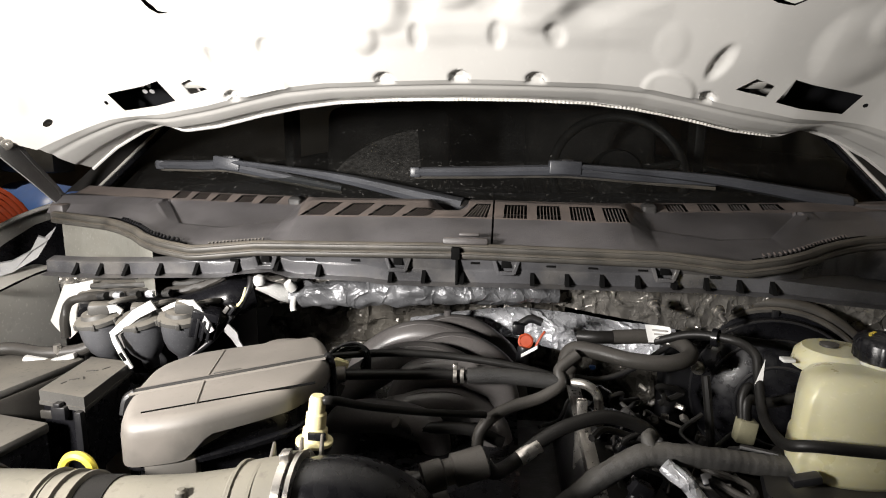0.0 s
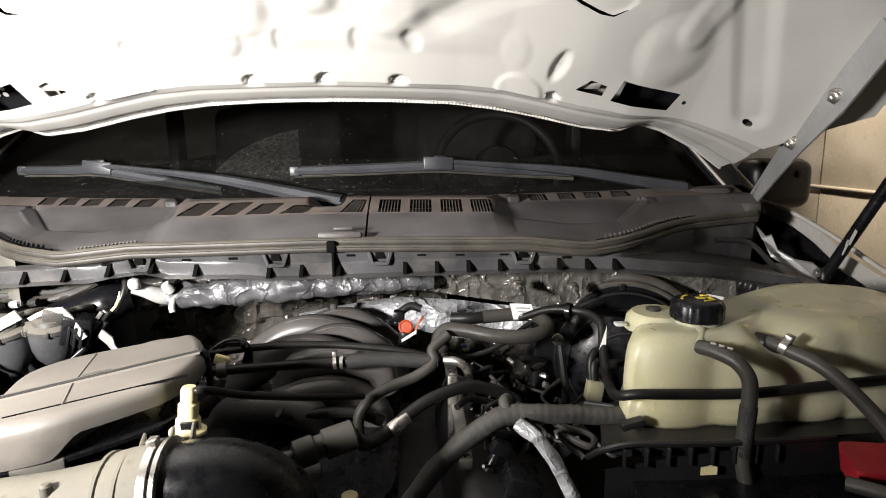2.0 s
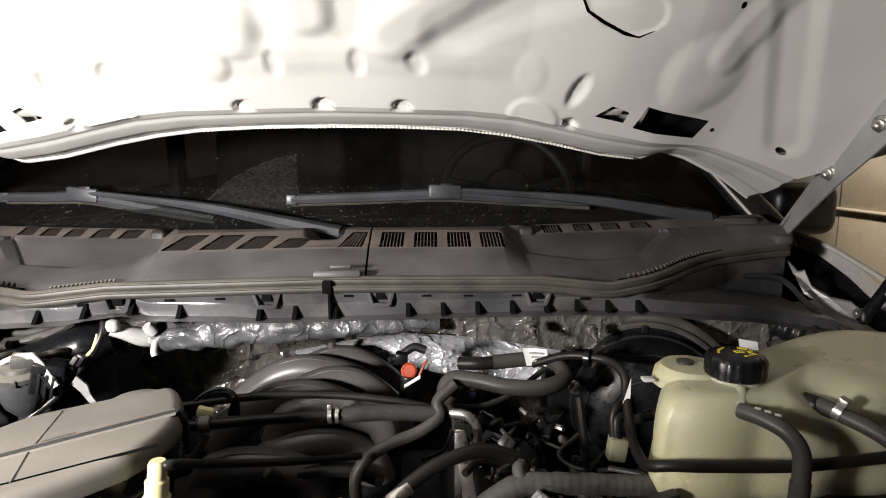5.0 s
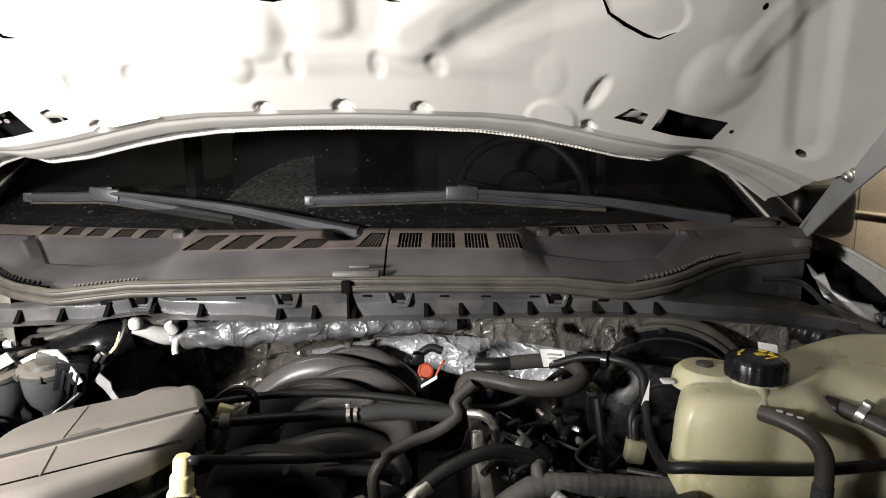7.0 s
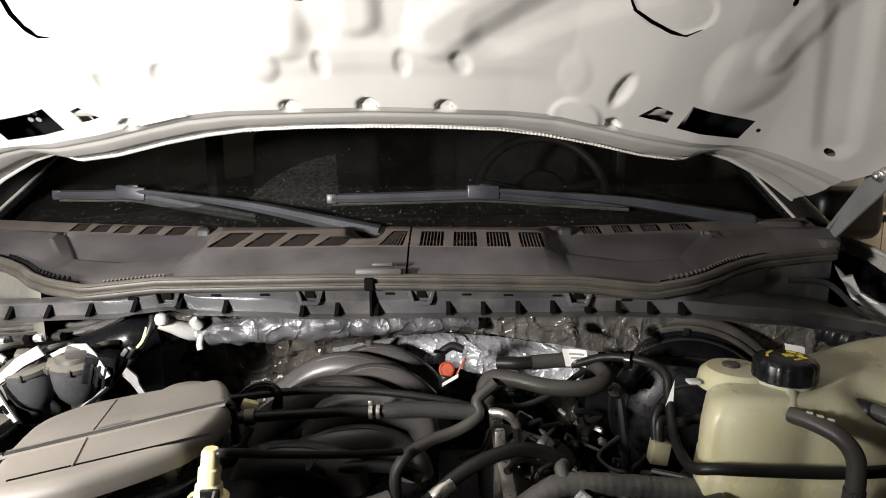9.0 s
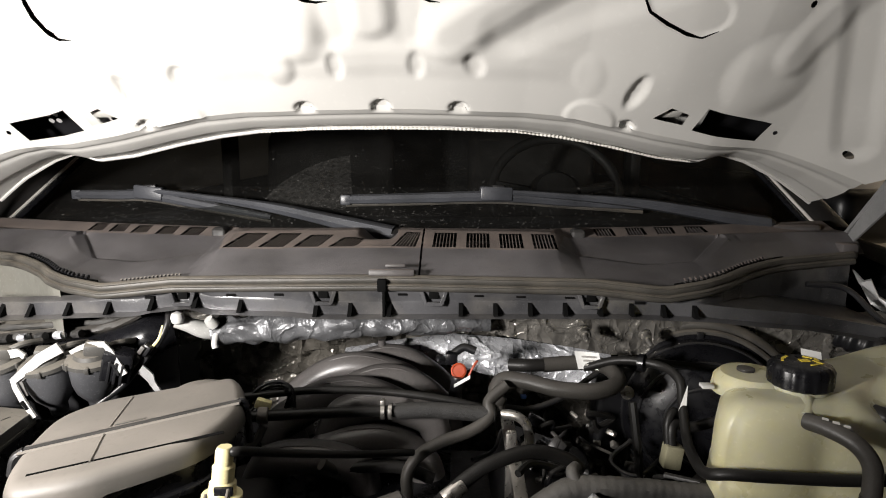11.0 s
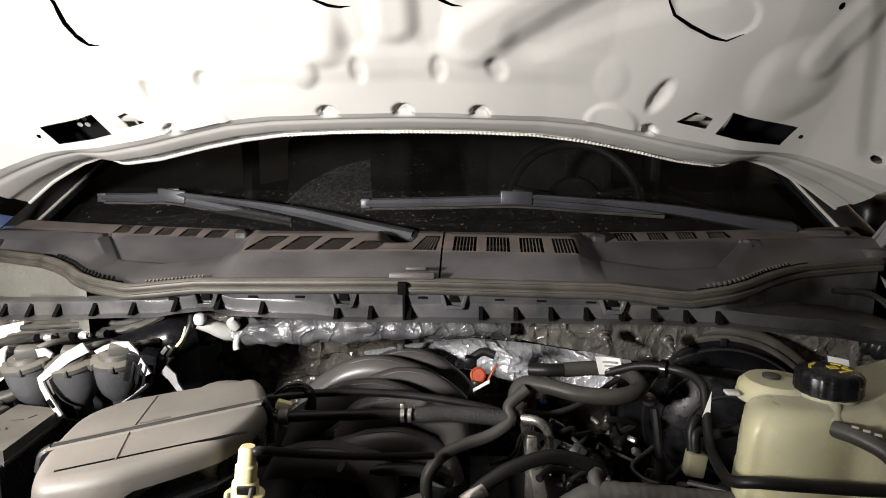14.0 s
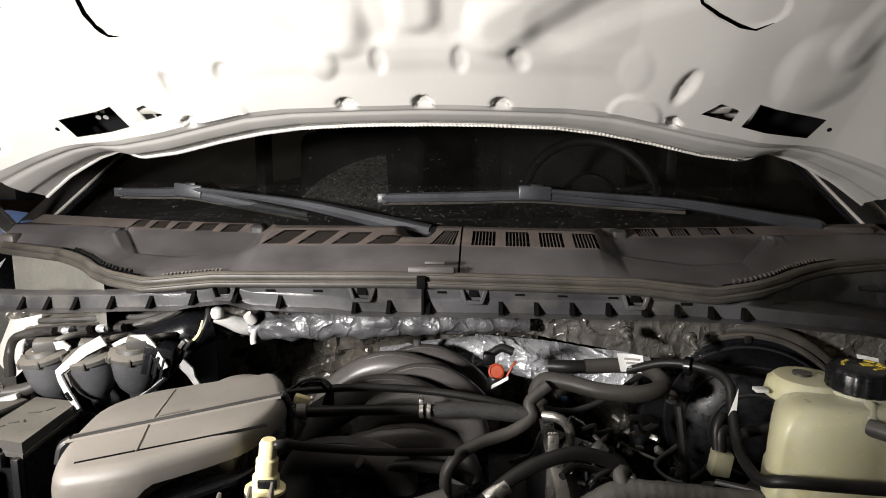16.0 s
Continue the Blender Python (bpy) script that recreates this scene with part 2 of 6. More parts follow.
def prism(outline, z0, z1, bevel=0.003, seg=2, taper=1.0, sharp=25):
    """A plan outline raised from z0 to z1; its foot is the outline scaled by taper."""
    bm = bmesh.new()
    cx = sum(p[0] for p in outline) / len(outline)
    cy = sum(p[1] for p in outline) / len(outline)
    lo = [bm.verts.new((cx + (x - cx) * taper, cy + (y - cy) * taper, z0)) for x, y in outline]
    hi = [bm.verts.new((x, y, z1)) for x, y in outline]
    k = len(outline)
    bm.faces.new(lo[::-1]), bm.faces.new(hi)
    for i in range(k):
        bm.faces.new((lo[i], lo[(i + 1) % k], hi[(i + 1) % k], hi[i]))
    return bevel_all(bm, bevel, seg, sharp)


def rounded(points, cuts=6, pull=0.25):
    """Corners of a closed outline cut round."""
    out = []
    k = len(points)
    for i in range(k):
        p, a, b = Vector(points[i]), Vector(points[i - 1]), Vector(points[(i + 1) % k])
        s, e = p.lerp(a, pull), p.lerp(b, pull)
        for j in range(cuts + 1):
            u = j / cuts
            q = s.lerp(p, u).lerp(p.lerp(e, u), u)
            out.append((q.x, q.y))
    return out


def spline(points, steps=8):
    """Catmull-Rom through the points."""
    p = [Vector(q) for q in points]
    p = [2 * p[0] - p[1]] + p + [2 * p[-1] - p[-2]]
    out = []
    for i in range(1, len(p) - 2):
        for j in range(steps):
            t = j / steps
            out.append(0.5 * (2 * p[i] + (p[i + 1] - p[i - 1]) * t + (2 * p[i - 1] - 5 * p[i] + 4 * p[i + 1] - p[i + 2]) * t * t
                              + (3 * p[i] - p[i - 1] - 3 * p[i + 1] + p[i + 2]) * t ** 3))
    out.append(p[-2])
    return out


def tube(points, radius, seg=14, steps=8, smooth_path=True, ripple=0.0, waves=0, wobble=0.0, flat=1.0, bm=None, cap=True):
    """A hose along the points. radius: a number, or one for each given point. ripple, waves: rings along it."""
    path = spline(points, steps) if smooth_path else [Vector(q) for q in points]
    if waves:
        dense = []
        for a, b in zip(path, path[1:]):
            dense += [a.lerp(b, j / 6) for j in range(6)]
        path = dense + [path[-1]]
    k = len(path)
    if not isinstance(radius, (int, float)):
        rs = np.interp(np.linspace(0, len(radius) - 1, k), range(len(radius)), radius)
    else:
        rs = [radius] * k
    length = sum((b - a).length for a, b in zip(path, path[1:]))
    bm = bm or bmesh.new()
    rings, run = [], 0.0
    side = None
    for i, p in enumerate(path):
        d = (path[min(i + 1, k - 1)] - path[max(i - 1, 0)]).normalized()
        if side is None:
            side = d.orthogonal().normalized()
            if abs(d.z) < 0.9:
                side = d.cross(Vector((0, 0, 1))).normalized()
        side = (side - d * side.dot(d)).normalized()
        up = side.cross(d)
        if i:
            run += (p - path[i - 1]).length
        r = rs[i] + (ripple * math.sin(2 * math.pi * waves * run / length) if waves else 0.0)
        ring = []
        for j in range(seg):
            a = 2 * math.pi * j / seg
            q = r
            if wobble:
                q *= 1 + wobble * noise.noise(Vector((run * 40, math.cos(a) * 1.3, math.sin(a) * 1.3)))
            ring.append(bm.verts.new(p + side * math.cos(a) * q + up * math.sin(a) * q * flat))
        rings.append(ring)
    for a, b in zip(rings, rings[1:]):
        for j in range(seg):
            bm.faces.new((a[j], a[(j + 1) % seg], b[(j + 1) % seg], b[j]))
    if cap:
        bm.faces.new(rings[0][::-1]), bm.faces.new(rings[-1])
    return bm


def lathe(profile, m=None, seg=32, flutes=0, depth=0.0):
    """(radius, height) pairs turned round the z axis. flutes, depth: grips round it."""
    bm = bmesh.new()
    rings = []
    for r, z in profile:
        ring = []
        for j in range(seg):
            a = 2 * math.pi * j / seg
            q = r * (1 - depth * (0.5 + 0.5 * math.cos(a * flutes))) if flutes else r
            ring.append(bm.verts.new((q * math.cos(a), q * math.sin(a), z)))
        rings.append(ring)
    for a, b in zip(rings, rings[1:]):
        for j in range(seg):
            bm.faces.new((a[j], a[(j + 1) % seg], b[(j + 1) % seg], b[j]))
    bm.faces.new(rings[0][::-1]), bm.faces.new(rings[-1])
    if m:
        bmesh.ops.transform(bm, matrix=m, verts=bm.verts)
    return bm


def along(a, b):
    """The pose at a whose z axis points to b."""
    return Matrix.Translation(a) @ (Vector(b) - Vector(a)).to_track_quat("Z", "Y").to_matrix().to_4x4()


def ring_clamp(a, b, r, width, tag=True):
    """A worm clamp round a hose at a, along the way to b."""
    bm = lathe([(r, -width / 2), (r + 0.0012, -width / 2), (r + 0.0012, width / 2), (r, width / 2)], along(a, b), 24)
    if tag:
        lug = box((0.012, 0.008, width * 1.2), (0, r + 0.003, 0), 0.001)
        bmesh.ops.transform(lug, matrix=along(a, b), verts=lug.verts)
        join(bm, lug)
    return bm


def join(bm, other):
    me = bpy.data.meshes.new("tmp")
    other.to_mesh(me)
    other.free()
    bm.from_mesh(me)
    bpy.data.meshes.remove(me)
    return bm


def sheet(nu, nv, f):
    """A grid of nu by nv cells; f(u, v) in 0..1 gives the place."""
    bm = bmesh.new()
    vs = [[bm.verts.new(f(i / nu, j / nv)) for j in range(nv + 1)] for i in range(nu + 1)]
    for i in range(nu):
        for j in range(nv):
            bm.faces.new((vs[i][j], vs[i + 1][j], vs[i + 1][j + 1], vs[i][j + 1]))
    return bm


def flat_grid(x0, x1, y0, y1, nx, ny):
    return sheet(nx, ny, lambda u, v: (x0 + (x1 - x0) * u, y0 + (y1 - y0) * v, 0))


def cut_hole(bm, poly):
    """Cut a convex polygon out of a flat grid in x, y."""
    cx = sum(p[0] for p in poly) / len(poly)
    cy = sum(p[1] for p in poly) / len(poly)
    x0, x1 = min(p[0] for p in poly) - 0.02, max(p[0] for p in poly) + 0.02
    y0, y1 = min(p[1] for p in poly) - 0.02, max(p[1] for p in poly) + 0.02
    k = len(poly)
    for i in range(k):
        a, b = poly[i], poly[(i + 1) % k]
        nrm = Vector((b[1] - a[1], a[0] - b[0], 0)).normalized()
        fs = [f for f in bm.faces if x0 < f.calc_center_median().x < x1 and y0 < f.calc_center_median().y < y1]
        geom = list({v for f in fs for v in f.verts}) + list({e for f in fs for e in f.edges}) + fs
        bmesh.ops.bisect_plane(bm, geom=geom, dist=1e-6, plane_co=(a[0], a[1], 0), plane_no=nrm)
    dead = []
    for f in bm.faces:
        c = f.calc_center_median()
        if x0 < c.x < x1 and y0 < c.y < y1:
            sides = [(poly[(i + 1) % k][0] - poly[i][0]) * (c.y - poly[i][1]) - (poly[(i + 1) % k][1] - poly[i][1]) * (c.x - poly[i][0]) for i in range(k)]
            if all(s > 0 for s in sides) or all(s < 0 for s in sides):
                dead.append(f)
    bmesh.ops.delete(bm, geom=dead, context="FACES")


def loft(outline, levels, tilt=lambda x, y: 0.0):
    """A closed plan outline stacked in levels (inset, z), closed at both ends. tilt: height added over the plan."""
    p = [Vector(q) for q in outline]
    k = len(p)
    area = sum(p[i].x * p[(i + 1) % k].y - p[(i + 1) % k].x * p[i].y for i in range(k))
    turn = 1 if area > 0 else -1
    nrm = []
    for i in range(k):
        d = (p[(i + 1) % k] - p[i - 1]).normalized()
        nrm.append(Vector((-d.y, d.x)) * turn)
    bm = bmesh.new()
    rows = []
    for inset, z in levels:
        row = []
        for q, n_ in zip(p, nrm):
            w = q + n_ * inset
            row.append(bm.verts.new((w.x, w.y, z + tilt(w.x, w.y))))
        rows.append(row)
    for a, b in zip(rows, rows[1:]):
        for i in range(k):
            j = (i + 1) % k
            bm.faces.new((a[i], a[j], b[j], b[i]))
    bm.faces.new(rows[0][::-1]), bm.faces.new(rows[-1])
    return bm


def closed(points, steps=5):
    """A smooth closed outline through the points."""
    out = spline([(*q, 0) for q in list(points[-2:]) + list(points) + list(points[:2])], steps)
    return [(q.x, q.y) for q in out[2 * steps:(2 + len(points)) * steps]]


def ease(a, b, x):
    t = min(1.0, max(0.0, (x - a) / (b - a)))
    return t * t * (3 - 2 * t)


def lerp_at(x, xs, ys):
    return float(np.interp(x, xs, ys))


# ---- hood ----
hood = thing("hood", "raised white painted truck hood seen from below, with stamped inner panel", "hood")


def hood_crease(x):
    a = abs(x)
    curl = 0.072 * max(0.0, (a - 0.55) / 0.25) ** 1.6
    return (0.787 + 0.25 * a * a - 0.714 * curl, -0.70 * curl + lerp_at(a, [0, 0.2, 0.274, 0.4, 0.486, 0.6, 0.8], [1.678, 1.674, 1.668, 1.643, 1.630, 1.624, 1.60]))


def hood_edge(x):
    a = abs(x)
    return (0.875 + 0.27 * a * a, lerp_at(a, [0, 0.1, 0.2, 0.27, 0.34, 0.43, 0.505, 0.55, 0.60, 0.68, 0.74, 0.80],
                                          [1.656, 1.655, 1.651, 1.643, 1.631, 1.612, 1.604, 1.617, 1.604, 1.570, 1.535, 1.50]))


def bump_at(x, s, cx, cs, rx, rs, deep, turn=0.0, hard=1.0):
    """A stamped oval; deep > 0 goes into the panel, away from the engine."""
    c, n_ = math.cos(turn), math.sin(turn)
    dx, ds = x - cx, s - cs
    q = ((dx * c + ds * n_) / rx) ** 2 + ((ds * c - dx * n_) / rs) ** 2
    return deep * max(0.0, 1 - ease(1 - hard, 1 + hard * 0.4, q))


def rib_at(x, s, ax, as_, bx, bs, wide, deep):
    d = Vector((bx - ax, bs - as_))
    t = max(0, min(1, ((x - ax) * d.x + (s - as_) * d.y) / d.length_squared))
    r = math.hypot(x - ax - d.x * t, s - as_ - d.y * t)
    return deep * (1 - ease(wide * 0.3, wide, r))


def hood_relief(x, s):
    a = abs(x)
    h = 0.0
    # three drain pits and the two half rings on the fold
    for cx in (0.0, 0.109):
        h += bump_at(a, s, cx, 0.004, 0.0135, 0.011, 0.0062, 0, 0.5)
    r = math.hypot((a - 0.296) / 1.0, (s - 0.002) / 0.85)
    h -= 0.0022 * (1 - ease(0.034, 0.040, r))
    h += bump_at(a, s, 0.353, 0.006, 0.011, 0.008, 0.006, 0, 0.4)
    # ovals
    h += bump_at(a, s, 0.053, 0.074, 0.011, 0.022, 0.003, 0, 0.9)
    h += bump_at(x, s, 0.129, 0.077, 0.013, 0.02, 0.0032, 0.4, 0.95) + bump_at(x, s, -0.27, 0.07, 0.014, 0.018, 0.004, 0, 0.9)
    h -= bump_at(x, s, 0.283, 0.073, 0.022, 0.032, 0.0013, 0, 1.0) + bump_at(x, s, -0.129, 0.077, 0.022, 0.03, 0.004, 0, 1.0)
    h += bump_at(a, s, 0.352, 0.064, 0.011, 0.031, 0.005, -0.3, 0.9)
    # the long bead that runs across, and the spokes that run forward from it
    if a < 0.3:
        h -= 0.0018 * ease(0.050, 0.078, s) * (1 - ease(0.088, 0.112, s)) * (1 - ease(0.20, 0.3, a))
    h -= rib_at(a, s, 0.0, 0.14, 0.0, 0.9, 0.036, 0.0045) if a < 0.06 else 0
    h += rib_at(a, s, 0.048, 0.125, 0.052, 0.30, 0.03, 0.0022)
    h -= rib_at(a, s, 0.10, 0.120, 0.36, 0.31, 0.048, 0.0065)
    h += rib_at(a, s, 0.17, 0.125, 0.36, 0.235, 0.045, 0.003)
    # the large outer bosses
    h -= bump_at(a, s, 0.525, 0.125, 0.055, 0.065, 0.0045, -0.5, 1.0)
    h -= rib_at(a, s, 0.545, 0.16, 0.60, 0.29, 0.034, 0.0026)
    h += rib_at(a, s, 0.70, 0.06, 0.60, 0.27, 0.042, 0.0042)
    # the large oval with a sharp lower rim
    q = math.hypot((a - 0.386) / 0.056, (s - 0.198) / 0.035)
    h += 0.0016 * (1 - ease(0.90, 1.0, q))
    # broad unevenness of pressed sheet
    h += 0.0025 * noise.noise(Vector((x * 9, s * 9, 3.1)))
    return 1.5 * h


SLOPE = Vector((0, -0.70, 0.714))
INTO = Vector((0, 0.714, 0.70))


def hood_point(x, s):
    y, z = hood_crease(x)
    flat = 0.06 * max(0.0, s - 0.3) ** 2
    return Vector((x, y, z)) + SLOPE * s + INTO * (hood_relief(x, s) - 0.0 - flat)


def near_hood(holes):
    bm = flat_grid(-0.88, 0.88, 0.0, 0.32, 460, 96)
    for h in holes:
        cut_hole(bm, h)
    cut_hole(bm, [(0.745, -0.01), (0.90, -0.01), (0.90, 0.165)])
    cut_hole(bm, [(-0.745, -0.01), (-0.90, -0.01), (-0.90, 0.165)])
    for v in bm.verts:
        v.co = hood_point(v.co.x, v.co.y)
    return bm


big = [(0.449, 0.020), (0.461, 0.062), (0.569, 0.050), (0.556, 0.014)]
small = [(0.386, 0.028), (0.408, 0.052), (0.436, 0.046), (0.432, 0.026)]
tiny = [(0.582 + 0.004 * math.cos(a), 0.034 + 0.004 * math.sin(a)) for a in np.linspace(0, 2 * math.pi, 8, endpoint=False)]
tiny2 = [(0.705 + 0.010 * math.cos(a), 0.035 + 0.006 * math.sin(a)) for a in np.linspace(0, 2 * math.pi, 8, endpoint=False)]
tiny3 = [(0.535 + 0.004 * math.cos(a), 0.232 + 0.005 * math.sin(a)) for a in np.linspace(0, 2 * math.pi, 8, endpoint=False)]
holes = [big, small, tiny, tiny2, tiny3]
holes += [[(-x, s) for x, s in h] for h in holes]


def crescent(arc, centre, wide):
    """A slit along an arc, widest in its middle."""
    out, n_ = [], len(arc) - 1
    edge = []
    for i, p in enumerate(arc):
        p, c = Vector(p), Vector(centre)
        edge.append((p, p + (c - p).normalized() * (0.0006 + wide * math.sin(math.pi * i / n_))))
    for (a, b), (c, d) in zip(edge, edge[1:]):
        out.append([tuple(a), tuple(c), tuple(d), tuple(b)])
    return out


# the slits round the pressed ovals
holes += crescent([(0.327, 0.203), (0.328, 0.192), (0.337, 0.178), (0.362, 0.168), (0.391, 0.162), (0.412, 0.163), (0.430, 0.177)], (0.385, 0.205), 0.0045)
holes += crescent([(-0.415, 0.24), (-0.419, 0.228), (-0.423, 0.213), (-0.425, 0.194), (-0.419, 0.173), (-0.405, 0.159), (-0.388, 0.155)], (-0.372, 0.205), 0.0075)
holes += crescent([(-0.105, 0.183), (-0.095, 0.173), (-0.077, 0.163), (-0.062, 0.159), (-0.048, 0.161)], (-0.07, 0.19), 0.004)
holes += crescent([(0.042, 0.178), (0.050, 0.169), (0.064, 0.163), (0.074, 0.161), (0.086, 0.162)], (0.072, 0.19), 0.004)
part("inner_panel", near_hood(holes), PAINT, hood, "off-white stamped inner panel with access holes", angle=60)
part("front_inner_panel", sheet(60, 40, lambda u, v: hood_point(-0.88 + 1.76 * u, 0.32 + 0.93 * v)), PAINT, hood, angle=60)


def lip(u, v):
    x = -0.75 + 1.5 * u
    (cy, cz), (ey, ez) = hood_crease(x), hood_edge(x)
    drop = 0.006 * math.sin(math.pi * v)
    step = 0.003 * ease(0.62, 0.70, v) + 0.0022 * math.exp(-((v - 0.22) / 0.05) ** 2)
    p = Vector((x, cy, cz)) * (1 - v) + Vector((x, ey, ez)) * v + INTO * hood_relief(x, 0.0) * max(0.0, 1 - 9 * v)
    return p + Vector((0, -0.3, 0.7)) * (-drop) + Vector((0, 0, step))


part("rear_lip", sheet(320, 30, lip), PAINT, hood, "folded rear edge of the hood", angle=50)
part("hem", tube([(x, hood_edge(x)[0], hood_edge(x)[1] + 0.002) for x in np.linspace(-0.75, 0.75, 120)], 0.0034, 8, smooth_path=False), PAINT, hood)
part("sealant_bead", tube([(x, hood_edge(x)[0] - 0.012, hood_edge(x)[1] - 0.0005) for x in np.linspace(-0.2, 0.49, 220)], 0.0017, 6, smooth_path=False, ripple=0.0005, waves=110, wobble=0.5), SEALANT, hood, "lumpy sealant along the hem")


def skin(u, v):
    x = -0.89 + 1.78 * u
    y, z = hood_crease(x)
    ey, ez = hood_edge(x)
    s = -0.02 + 0.12 * max(0.0, abs(x) - 0.74) / 0.15 + 1.29 * v
    p = Vector((x, y, z)) + SLOPE * s + INTO * 0.075
    return p.lerp(Vector((x, ey + 0.004, ez + 0.012)), (1 - ease(0.0, 0.10, v)) * (1 - ease(0.73, 0.76, abs(x))))


part("outer_skin", sheet(80, 60, skin), PAINT_CAR, hood, "outer skin")
# black sheet added inside the hood, so the access holes look shaded
part("hole_shade_sheet", sheet(60, 40, lambda u, v: skin(0.03 + 0.94 * u, 0.03 + 0.94 * v) - INTO * 0.008), BLACK, hood, "black sheet added between the hood panels to keep the holes dark")
for sx in (-1, 1):
    part("side_wall", sheet(4, 40, lambda u, v: hood_point(0.88 * sx, 0.15 + 1.10 * v).lerp(skin(0.5 + 0.5 * sx, 0.02 + 0.97 * v), u)), PAINT, hood)
part("front_wall", sheet(40, 3, lambda u, v: hood_point(-0.88 + 1.76 * u, 1.25).lerp(skin(u, 1.0), v)), PAINT, hood)
# the plates that show inside the holes
for sx in (-1, 1):
    y, z = hood_crease(0.51)
    at = Vector((0.497 * sx, y, z)) + SLOPE * 0.035 + INTO * 0.030
    part("inner_plate", box((0.06, 0.05, 0.002), at + Vector((-0.045 * sx, 0, 0)), 0.0005, (-45, 0, 10 * sx)), PAINT, hood)
    for i in range(2 if sx < 0 else 0):
        for j in range(2):
            q = at + Vector((0.012 * sx, -0.004, -0.004)) + Vector(((i - 0.5) * 0.012, 0, 0)) + SLOPE * (j - 0.5) * 0.012
            part("spot_weld", lathe([(0.0001, 0), (0.0042, 0.0005), (0.0042, 0.001), (0.0001, 0.0012)], along(q, q - INTO), 12), ZINC, hood)
    at = Vector((0.412 * sx, *hood_crease(0.41))) + SLOPE * 0.034 + INTO * 0.010
    part("striker_tab", box((0.034, 0.014, 0.002), at, 0.0005, (-30, 0, 6 * sx)), PAINT_CAR, hood)


# ---- hinges ----
def hinge(sx):
    a, b, c, d = Vector((0.826, 1.03, 1.457)), Vector((0.790, 0.866, 1.581)), Vector((0.785, 0.765, 1.652)), Vector((0.79, 0.68, 1.735))
    flip = Matrix.Diagonal((sx, 1, 1, 1))

    def strip(pts, w, th, off):
        bm = bmesh.new()
        rows = []
        for i, p in enumerate(pts):
            t = (pts[min(i + 1, len(pts) - 1)] - pts[max(i - 1, 0)]).normalized()
            side = t.cross(Vector((1, 0, 0))).normalized()
            wi = w[i]
            rows.append([bm.verts.new(p + off + side * k * wi + Vector((e * th, 0, 0))) for k, e in ((-1, 0), (1, 0), (1, 1), (-1, 1))])
        for r, q in zip(rows, rows[1:]):
            for j in range(4):
                bm.faces.new((r[j], r[(j + 1) % 4], q[(j + 1) % 4], q[j]))
        bm.faces.new(rows[0][::-1]), bm.faces.new(rows[-1])
        bevel_all(bm, 0.0012, 2)
        bmesh.ops.transform(bm, matrix=flip, verts=bm.verts)
        return bm

    h = part("hinge", strip([a, a.lerp(b, 0.5), b, c, d], [0.008, 0.016, 0.026, 0.029, 0.026], 0.004, Vector((0, 0, 0))), ZINC, hood, "grey steel hinge arm with two bolts")
    part("arm_flange", strip([a, a.lerp(b, 0.5), b, c, d], [0.003, 0.004, 0.004, 0.004, 0.004], 0.020, Vector((0, 0.013, 0.011))), ZINC, h)
    for p in (b, c):
        m = flip @ along(p, p + Vector((-1, -0.35, -0.3)))
        bolt = part("bolt", lathe([(0.013, 0), (0.013, 0.002), (0.009, 0.003), (0.0085, 0.003), (0.0085, 0.009), (0.007, 0.010), (0.0045, 0.010), (0.0045, 0.016), (0.003, 0.017)], m, 6 * 4), STEEL, h, "zinc-plated bolt")
    return h


hinge(1), hinge(-1)

# ---- cowl panel ----
cowl = thing("cowl_grille", "dusty black plastic cowl grille panel below the windshield", "cowl panel")


def cowl_front(a):
    return (lerp_at(a, [0, 0.3, 0.4, 0.46, 0.5, 0.55, 0.6, 0.65, 0.75, 0.83], [0.768, 0.766, 0.761, 0.776, 0.80, 0.85, 0.89, 0.925, 0.965, 0.985]),
            lerp_at(a, [0, 0.3, 0.4, 0.5, 0.6, 0.75, 0.83], [1.438, 1.434, 1.424, 1.434, 1.439, 1.441, 1.444]))


def glass_base(x):
    return 0.975 + 0.25 * x * x


def ramp(a, b, x):
    return max(0.0, min(1.0, (x - a) / (b - a)))


def cowl_back(a):
    """Where the sunken pocket ends and the strip with the side vents begins."""
    return lerp_at(a, [0.27, 0.29, 0.60, 0.75, 0.83], [0.90, 0.935, 1.002, 1.045, 1.07])


